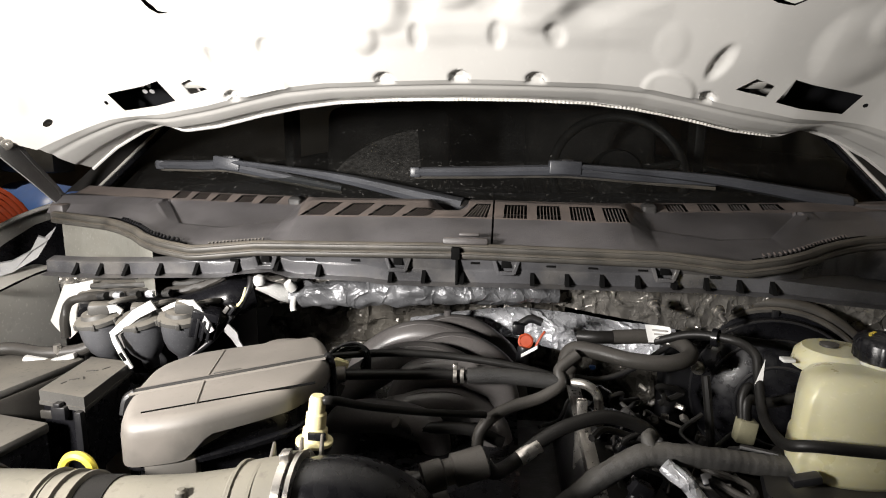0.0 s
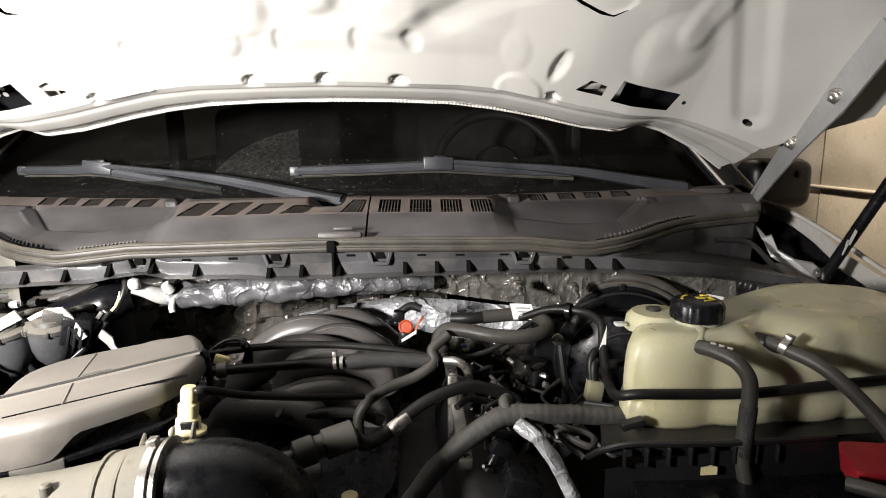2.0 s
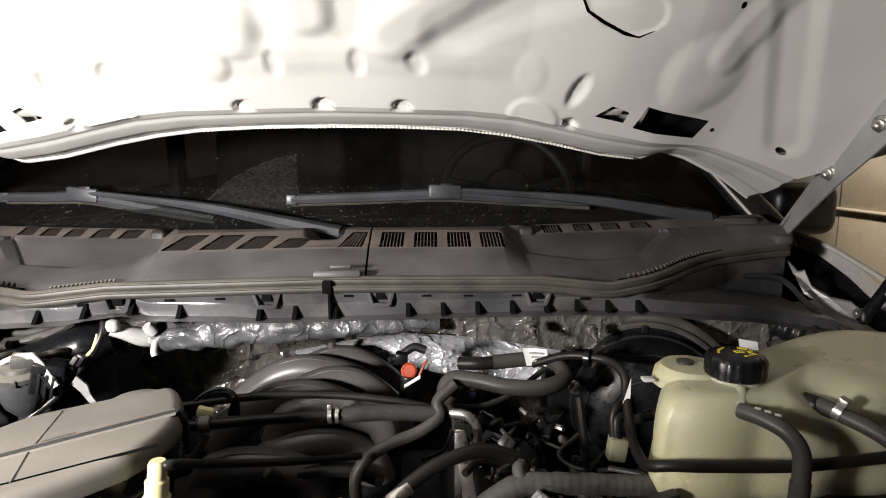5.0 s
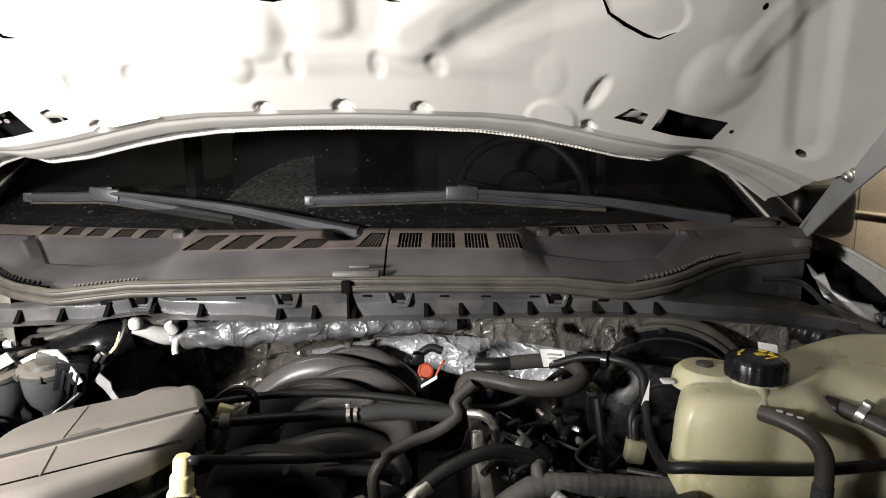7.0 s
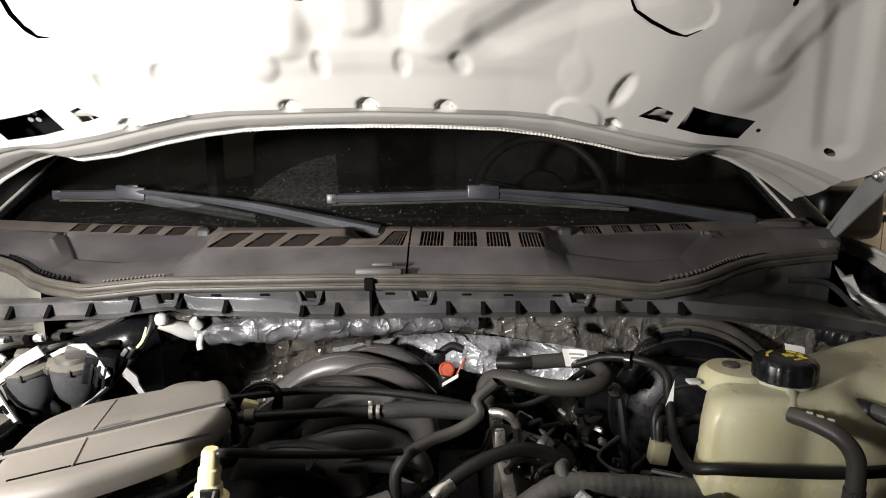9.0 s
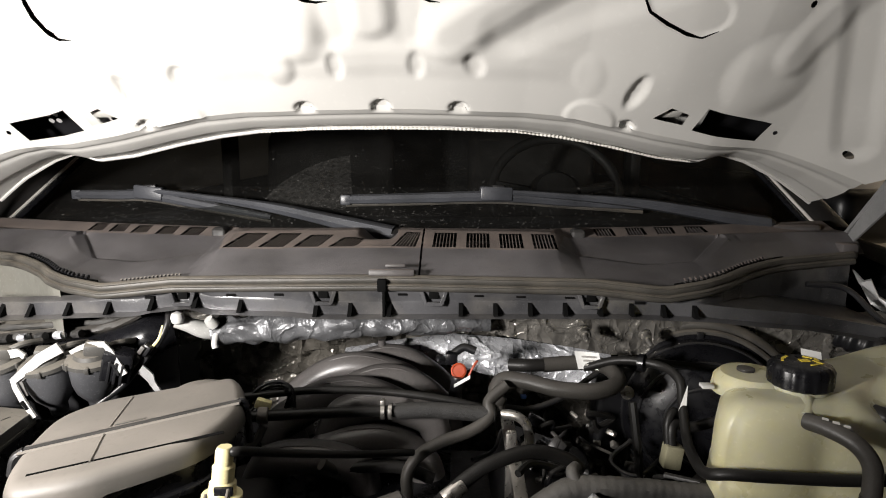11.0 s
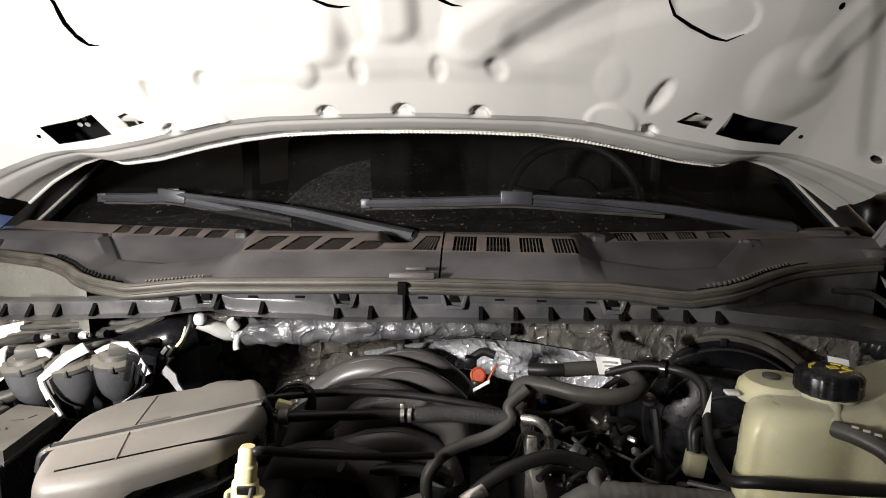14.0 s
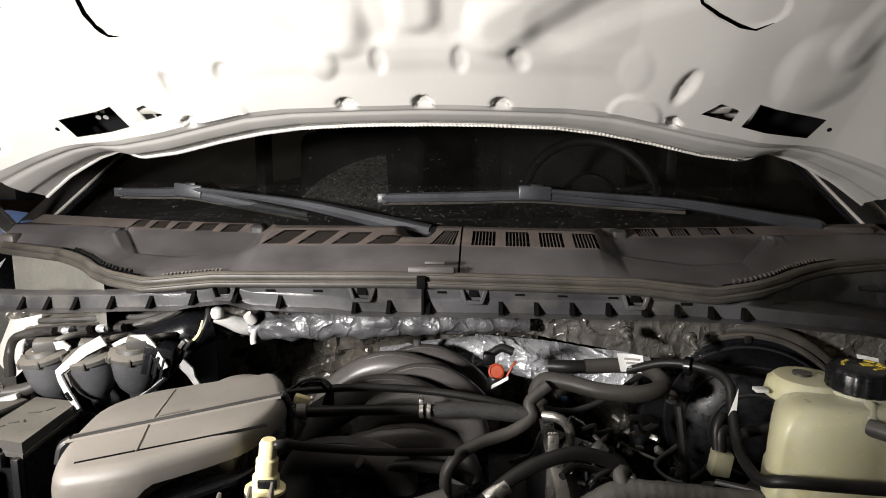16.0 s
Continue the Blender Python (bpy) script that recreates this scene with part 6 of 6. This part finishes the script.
def ribbon(pts, wide, th=0.003, lean=0.25):
    """A stiff flat strap that faces the front of the bay, with a turned edge."""
    p = [Vector(q) for q in pts]
    bm = bmesh.new()
    rows = []
    for i, q in enumerate(p):
        d = (p[min(i + 1, len(p) - 1)] - p[max(i - 1, 0)]).normalized()
        side = d.cross(Vector((0, 1, lean))).normalized() * wide[i] / 2
        rows.append([bm.verts.new(q + o) for o in (-side, side, side + Vector((0, th, 0)), -side + Vector((0, th, 0)))])
    for a, b in zip(rows, rows[1:]):
        for j in range(4):
            bm.faces.new((a[j], a[(j + 1) % 4], b[(j + 1) % 4], b[j]))
    bm.faces.new(rows[0][::-1]), bm.faces.new(rows[-1])
    return bevel_all(bm, 0.0008, 2, 40)


part("arm", ribbon([(-0.457, 0.735, 1.342), (-0.478, 0.722, 1.330), (-0.509, 0.708, 1.302), (-0.505, 0.706, 1.292), (-0.493, 0.702, 1.274), (-0.478, 0.70, 1.252)], [0.017, 0.015, 0.009, 0.009, 0.010, 0.008]), WHITE_PLASTIC, wb)
part("arm_flange", ribbon([(-0.464, 0.737, 1.330), (-0.482, 0.724, 1.320), (-0.503, 0.714, 1.300), (-0.492, 0.709, 1.280)], [0.006, 0.006, 0.005, 0.004]), TOPS, wb)
# black box on the arm stands for the shade in its slot
part("arm_slot_shade", box((0.005, 0.002, 0.014), (-0.490, 0.7005, 1.270), 0.0005, (0, -34, 0)), DARK_SLOT, wb)
part("arm", ribbon([(-0.448, 0.742, 1.332), (-0.432, 0.740, 1.340), (-0.414, 0.737, 1.346), (-0.392, 0.733, 1.348), (-0.384, 0.732, 1.338), (-0.374, 0.731, 1.320), (-0.365, 0.730, 1.304)], [0.006, 0.007, 0.009, 0.010, 0.010, 0.011, 0.012]), WHITE_PLASTIC, wb)
part("arm_flange", ribbon([(-0.386, 0.7295, 1.330), (-0.377, 0.728, 1.314), (-0.371, 0.727, 1.304)], [0.003, 0.003, 0.003]), BLACK_CLEAN, wb)
part("arm", ribbon([(-0.572, 0.735, 1.306), (-0.562, 0.735, 1.318), (-0.548, 0.736, 1.328), (-0.520, 0.737, 1.333), (-0.512, 0.737, 1.327)], [0.010, 0.013, 0.014, 0.013, 0.010]), WHITE_PLASTIC, wb)
pb = thing("evaporator_housing", "black moulded heater housing with dusty wiring on top", "housing")
part("body", prism(rounded([(-0.64, 0.800), (-0.50, 0.805), (-0.37, 0.815), (-0.345, 0.87), (-0.64, 0.88)], 4, 0.2), 1.20, 1.318, 0.012, 4), BLACK, pb)
part("shoulder", tube([(-0.625, 0.803, 1.296), (-0.58, 0.802, 1.303), (-0.516, 0.803, 1.307), (-0.461, 0.806, 1.313), (-0.41, 0.810, 1.322), (-0.37, 0.818, 1.334), (-0.345, 0.835, 1.340)], [0.016, 0.020, 0.021, 0.023, 0.028, 0.032, 0.026], 20, 8), BLACK_CLEAN, pb, "glossy black rounded shoulder")
part("dust_ledge", sheet(60, 12, lambda u, v: Vector((-0.65 + 0.27 * u, 0.818 + 0.055 * v, 1.327 + 0.014 * u + 0.020 * v + 0.0025 * noise.noise(Vector((30 * u, 6 * v, 0.3)))))), TOPS, pb, "dust-covered ledge")
part("clip_rail", ribbon([(-0.64, 0.852, 1.351), (-0.53, 0.850, 1.357), (-0.40, 0.848, 1.366)], [0.010, 0.010, 0.009]), TOPS, pb)
for q in range(3):
    part("rail_clip", box((0.022, 0.006, 0.008), (-0.60 + 0.08 * q, 0.842, 1.356 + 0.005 * q), 0.0015, (0, -3, 0)), HOSE_GREY, pb)
wl = thing("dusty_wiring", "tape-wrapped dusty wiring over the heater housing", "wiring loom")
part("run", tube([(-0.645, 0.78, 1.265), (-0.648, 0.79, 1.31), (-0.63, 0.795, 1.328), (-0.58, 0.80, 1.336), (-0.50, 0.81, 1.341), (-0.43, 0.815, 1.350), (-0.38, 0.815, 1.372)], 0.007, 10, 10, wobble=0.3), HOSE_GREY, wl)
part("run", tube([(-0.62, 0.82, 1.344), (-0.54, 0.826, 1.348), (-0.46, 0.83, 1.352), (-0.40, 0.828, 1.366)], 0.005, 8, 10, wobble=0.5), TAPE, wl)
for i in range(5):
    part("foil_scrap", tube([(-0.585 + 0.028 * i, 0.790, 1.336 + 0.0022 * i), (-0.572 + 0.028 * i, 0.789, 1.338 + 0.0022 * i)], 0.0062, 10, 3, wobble=0.4), FOIL_BRIGHT if i % 2 else BRAID, wl)
wl2 = thing("solenoid_wiring", "black wiring with connectors down to the solenoids", "wiring loom")
part("run", tube([(-0.33, 0.80, 1.385), (-0.325, 0.785, 1.365), (-0.337, 0.775, 1.335), (-0.36, 0.77, 1.31), (-0.385, 0.765, 1.278), (-0.42, 0.75, 1.25)], 0.005, 10), BLACK, wl2)
for x, z, w, h in ((-0.349, 1.330, 0.013, 0.020), (-0.357, 1.316, 0.019, 0.020), (-0.367, 1.303, 0.016, 0.022), (-0.383, 1.286, 0.013, 0.016)):
    pl = part("plug", box((w, 0.014, h), (x, 0.765, z), 0.003, (0, 38, 0)), BLACK, wl2)
    part("latch", box((w * 0.5, 0.006, h * 0.7), (x - 0.003, 0.757, z + 0.002), 0.001, (0, 38, 0)), TOPS, pl)
part("bracket", ribbon([(-0.352, 0.75, 1.306), (-0.338, 0.748, 1.294), (-0.334, 0.747, 1.285), (-0.318, 0.745, 1.262)], [0.016, 0.016, 0.010, 0.008]), ZINC, wl2)
part("stripe", tube([(-0.330, 0.781, 1.362), (-0.333, 0.772, 1.345), (-0.340, 0.768, 1.335)], 0.0022, 6), YELLOW, wl2, "yellow-green wire")

# ---- fenders and body ----
for sx in (-1, 1):
    f = thing("fender", "white painted front fender with black inner liner, hood open", "fender", "front fenders")
    part("outer_edge", tube([(sx * 0.93, 1.22, 1.452), (sx * 0.945, 1.08, 1.432), (sx * 0.955, 0.95, 1.395), (sx * 0.965, 0.80, 1.345), (sx * 0.97, 0.55, 1.30), (sx * 0.97, 0.2, 1.28), (sx * 0.95, -0.1, 1.26)], 0.005, 10), PAINT_CAR, f)
    part("outer_skin", sheet(6, 20, lambda u, v: (sx * (0.95 + 0.06 * math.sin(u * 1.5)), 1.25 - 1.35 * v, lerp_at(v, [0, 0.15, 0.25, 0.35, 0.5, 1], [1.452, 1.43, 1.37, 1.335, 1.30, 1.26]) - 0.5 * u)), PAINT_CAR, f)
    part("liner", sheet(4, 16, lambda u, v: (sx * (0.945 - 0.13 * u), 1.25 - 1.3 * v, lerp_at(v, [0, 0.15, 0.25, 0.35, 0.5, 1], [1.445, 1.42, 1.36, 1.325, 1.29, 1.25]) - 0.02 - 0.14 * ease(0, 0.7, u))), BLACK_CLEAN, f)
    rail = part("apron_rail", sheet(10, 20, lambda u, v: (sx * (0.815 + 0.10 * u), 0.98 - 1.0 * v, 1.345 - 0.045 * ease(0, 0.35, v) - 0.006 * math.cos(u * 6.28) - 0.02 * u)), PAINT_CAR, f, "white apron rail")
    part("apron_wall", sheet(4, 16, lambda u, v: (sx * (0.815 - 0.01 * u), 0.98 - 1.0 * v, 1.335 - 0.045 * ease(0, 0.35, v) - 0.4 * u)), PAINT_CAR, f)
    br_pts = [(0.812, 0.985, 1.415), (0.812, 0.965, 1.395), (0.826, 0.955, 1.402), (0.828, 0.935, 1.376), (0.850, 0.915, 1.360), (0.876, 0.90, 1.356), (0.886, 0.885, 1.342), (0.874, 0.88, 1.330), (0.842, 0.905, 1.342), (0.818, 0.94, 1.364)]
    bm = bmesh.new()
    lo = [bm.verts.new((sx * x, y, z)) for x, y, z in br_pts]
    hi = [bm.verts.new((sx * (x + 0.004), y + 0.006, z + 0.002)) for x, y, z in br_pts]
    bm.faces.new(lo), bm.faces.new(hi[::-1])
    for i in range(len(lo)):
        j = (i + 1) % len(lo)
        bm.faces.new((lo[i], lo[j], hi[j], hi[i]))
    part("hinge_bracket", bm, ZINC, f, "grey sheet-metal hinge bracket", smooth=False)
    part("bracket_bolt", lathe([(0.008, 0), (0.008, 0.003), (0.005, 0.004), (0.005, 0.008)], pose(sx * 0.865, 0.872, 1.345, 60, 0, 0), 12), STEEL, f)
    for y, z in ((0.80, 1.330), (0.70, 1.322)):
        part("rail_bolt", lathe([(0.009, 0), (0.009, 0.002), (0.006, 0.003), (0.006, 0.008)], pose(sx * 0.80, y, z), 12), STEEL, f)
    if sx < 0:
        part("wheel_house", sheet(14, 14, lambda u, v: (sx * (0.632 + 0.055 * u + 0.02 * v * u), 0.84 - 0.012 * math.sin(3.1 * u) - 0.015 * v, 1.350 - 0.010 * u - (0.095 - 0.06 * abs(u - 0.45)) * v)), PAINT_CAR, f, "dusty white inner wheel-house panel")
    strut = thing("gas_strut", "black gas strut holding the hood open", "gas strut", "gas struts")
    part("cylinder", tube([(sx * 0.878, 0.865, 1.345), (sx * 0.905, 0.78, 1.52)], 0.010, 14), BLACK_CLEAN, strut)
    part("ball_joint", lathe([(0.004, -0.012), (0.011, -0.006), (0.011, 0.008), (0.006, 0.014)], pose(sx * 0.876, 0.868, 1.340), 16), BLACK_CLEAN, strut)
    part("rod", tube([(sx * 0.903, 0.785, 1.51), (sx * 0.86, 0.60, 1.84)], 0.0045, 10), STEEL, strut)
    for j in range(2):
        part("print_bar", box((0.0012, 0.006, 0.03), (sx * 0.880, 0.83 - 0.014 * j, 1.40 + 0.02 * j), 0, (26, 0, 0)), INK_GREY, strut, smooth=False)
    if sx < 0:
        continue
    mi = thing("door_mirror", "black door mirror housing", "door mirror")
    part("housing", box((0.22, 0.11, 0.15), (sx * 1.22, 1.58, 1.455), 0.04, (0, 0, sx * 12), 4), BLACK, mi)
    part("foot", tube([(sx * 0.95, 1.60, 1.38), (sx * 1.05, 1.60, 1.41), (sx * 1.16, 1.59, 1.43)], 0.018, 12), BLACK, mi)
    part("badge", box((0.022, 0.006, 0.022), (sx * 1.27, 1.532, 1.485), 0.002, (0, 0, sx * 12)), HOSE_GREY, mi)
for sx in (-1, 1):
    door = thing("truck_door", "white painted front door of the truck", "door", "truck doors")
    part("skin", box((0.05, 1.0, 0.75), (sx * 0.95, 1.75, 1.05), 0.02, (0, 0, 0), 3), PAINT_CAR, door)
lf = thing("grey_side_plate", "bare galvanised plate at the end of the cowl", "side plate")
part("plate", sheet(16, 8, lambda u, v: (-0.785 + 0.30 * u, cowl_front(0.785 - 0.30 * u)[0] - 0.004, 1.426 - 0.085 * v)), material("galvanised", (0.26, 0.255, 0.225), 0.4, 0.4, grain=30, vary=0.25, stain=0.3), lf)
rg = thing("side_duct", "black corrugated boot beside the coolant tank", "boot")
part("boot", tube([(0.715, 0.86, 1.335), (0.735, 0.84, 1.328), (0.765, 0.82, 1.318)], 0.020, 22, 8, ripple=0.0015, waves=4), BLACK, rg)
wr = thing("washer_line", "thin black washer tube with a white clip", "cable")
part("line", tube([(0.70, 0.93, 1.40), (0.76, 0.92, 1.395), (0.785, 0.88, 1.36), (0.80, 0.84, 1.338), (0.84, 0.78, 1.325), (0.92, 0.70, 1.29)], 0.005, 8), BLACK, wr)
part("clip", tube([(0.74, 0.86, 1.352), (0.765, 0.845, 1.335)], 0.003, 8), WHITE_PLASTIC, wr)
part("clip_ring", lathe([(0.005, -0.004), (0.007, -0.004), (0.007, 0.004), (0.005, 0.004)], along((0.80, 0.84, 1.338), (0.82, 0.81, 1.331)), 12), WHITE_PLASTIC, wr)
# radiator support and grille wall that close the bay in front
front = thing("radiator_support", "black radiator support panel at the front of the bay", "radiator support")
part("beam", box((1.5, 0.06, 0.05), (0, 0.12, 1.15), 0.01), BLACK, front)
part("core", box((1.4, 0.05, 0.6), (0, 0.14, 0.82), 0.01), BLACK, front)
under = thing("fan_shroud", "black plastic fan shroud ahead of the engine", "fan shroud")
part("shroud", prism(rounded([(-0.38, 0.16), (0.42, 0.16), (0.42, 0.26), (-0.38, 0.26)], 4, 0.2), 0.7, 1.13, 0.02, 2), BLACK_CLEAN, under)
part("under_tray", box((1.5, 0.9, 0.02), (0, 0.55, 0.72), 0.004), BLACK_CLEAN, under)

# ---- garage ----
ground = tagged(obj("ground", sheet(4, 4, lambda u, v: (-7 + 14 * u, -6 + 14 * v, 0.0)), CONCRETE), "bare grey concrete garage floor", "floor", kind="structure")
for nm, size, at in (("wall_back", (14, 0.2, 3.3), (0, 7.1, 1.65)), ("wall_front", (14, 0.2, 3.3), (0, -5.1, 1.65)), ("wall_west", (0.2, 12.4, 3.3), (-5.1, 1.0, 1.65))):
    tagged(obj(nm, box(size, at, 0), BRICK_PAINT, False), "plain painted garage wall", "wall", kind="structure")
tagged(obj("ceiling", box((14, 13, 0.2), (0, 1, 3.4), 0), BRICK_PAINT, False), "plain garage ceiling", "ceiling", kind="structure")
east = tagged(new("wall_east"), "cream painted panel wall of the garage with narrow seams", "wall", kind="structure")
part("mortar_bed", box((0.2, 12.4, 3.3), (2.125, 1.0, 1.65), 0), MORTAR, east, smooth=False)
panel = box((0.03, 1.195, 0.595), (0, 0, 0), 0.004)
first = part("panel", panel, BRICK_PAINT, east)
first.location = (2.015, 1.84, 1.07)
for r in range(-2, 3):
    for c in range(-3, 6):
        if r == 0 and c == 0:
            continue
        o = bpy.data.objects.new("panel", first.data)
        scene.collection.objects.link(o)
        o.parent = east
        o.location = (2.015 + 0.002 * math.sin(c * 7 + r * 3), 1.84 + 1.2 * c, 1.07 + 0.6 * r)
pipe = thing("wall_conduit", "thin painted strip along a seam of the panel wall", "conduit")
part("tube", tube([(1.995, -3.0, 1.37), (1.995, 6.5, 1.37)], 0.009, 10), BRICK_PAINT, pipe)
# the clutter by the passenger side
comp = thing("air_compressor", "blue air compressor tank with a motor on top", "compressor")
part("tank", lathe([(0.03, -0.32), (0.10, -0.30), (0.145, -0.24), (0.15, 0), (0.145, 0.24), (0.10, 0.30), (0.03, 0.32)], pose(-1.95, 2.30, 1.25, 90, 0, 60), 32), BLUE, comp)
part("motor", lathe([(0.05, -0.15), (0.11, -0.13), (0.11, 0.13), (0.05, 0.15)], pose(-2.15, 2.35, 1.55, 90, 0, 60), 24), BLACK, comp)
for j in range(6):
    part("motor_fin", box((0.24, 0.012, 0.20), (-2.15 + 0.02 * j, 2.25 + 0.04 * j, 1.57), 0.003, (0, 0, -30)), ENGINE, comp)
part("pump_head", box((0.16, 0.14, 0.2), (-1.95, 2.35, 1.54), 0.02), ENGINE, comp)
part("stand_leg", box((0.06, 0.06, 1.1), (-1.95, 2.05, 0.6), 0.01), STEEL, comp)
part("stand", box((0.7, 0.9, 0.08), (-2.0, 2.32, 1.06), 0.01), BLACK, comp)
part("stand_foot", box((0.5, 0.6, 0.95), (-2.0, 2.4, 0.51), 0.01), BLACK, comp)
coil = thing("air_hose_coil", "coiled orange-red air hose", "air hose")
for j in range(6):
    r = 0.15 + 0.012 * j
    part("loop", tube([(-1.62 - 0.012 * j + r * math.cos(a), 1.62 + 0.02 * j, 1.16 + r * 1.3 * math.sin(a)) for a in np.linspace(0, 2 * math.pi, 30)], 0.010, 8, smooth_path=False), ORANGE, coil)
post = thing("coil_stand", "dark metal stand for the air hose", "stand")
part("pole", box((0.04, 0.04, 1.2), (-1.66, 1.75, 0.6), 0.005), BLACK, post)
part("hook", box((0.04, 0.2, 0.04), (-1.66, 1.66, 1.16), 0.005), BLACK, post)
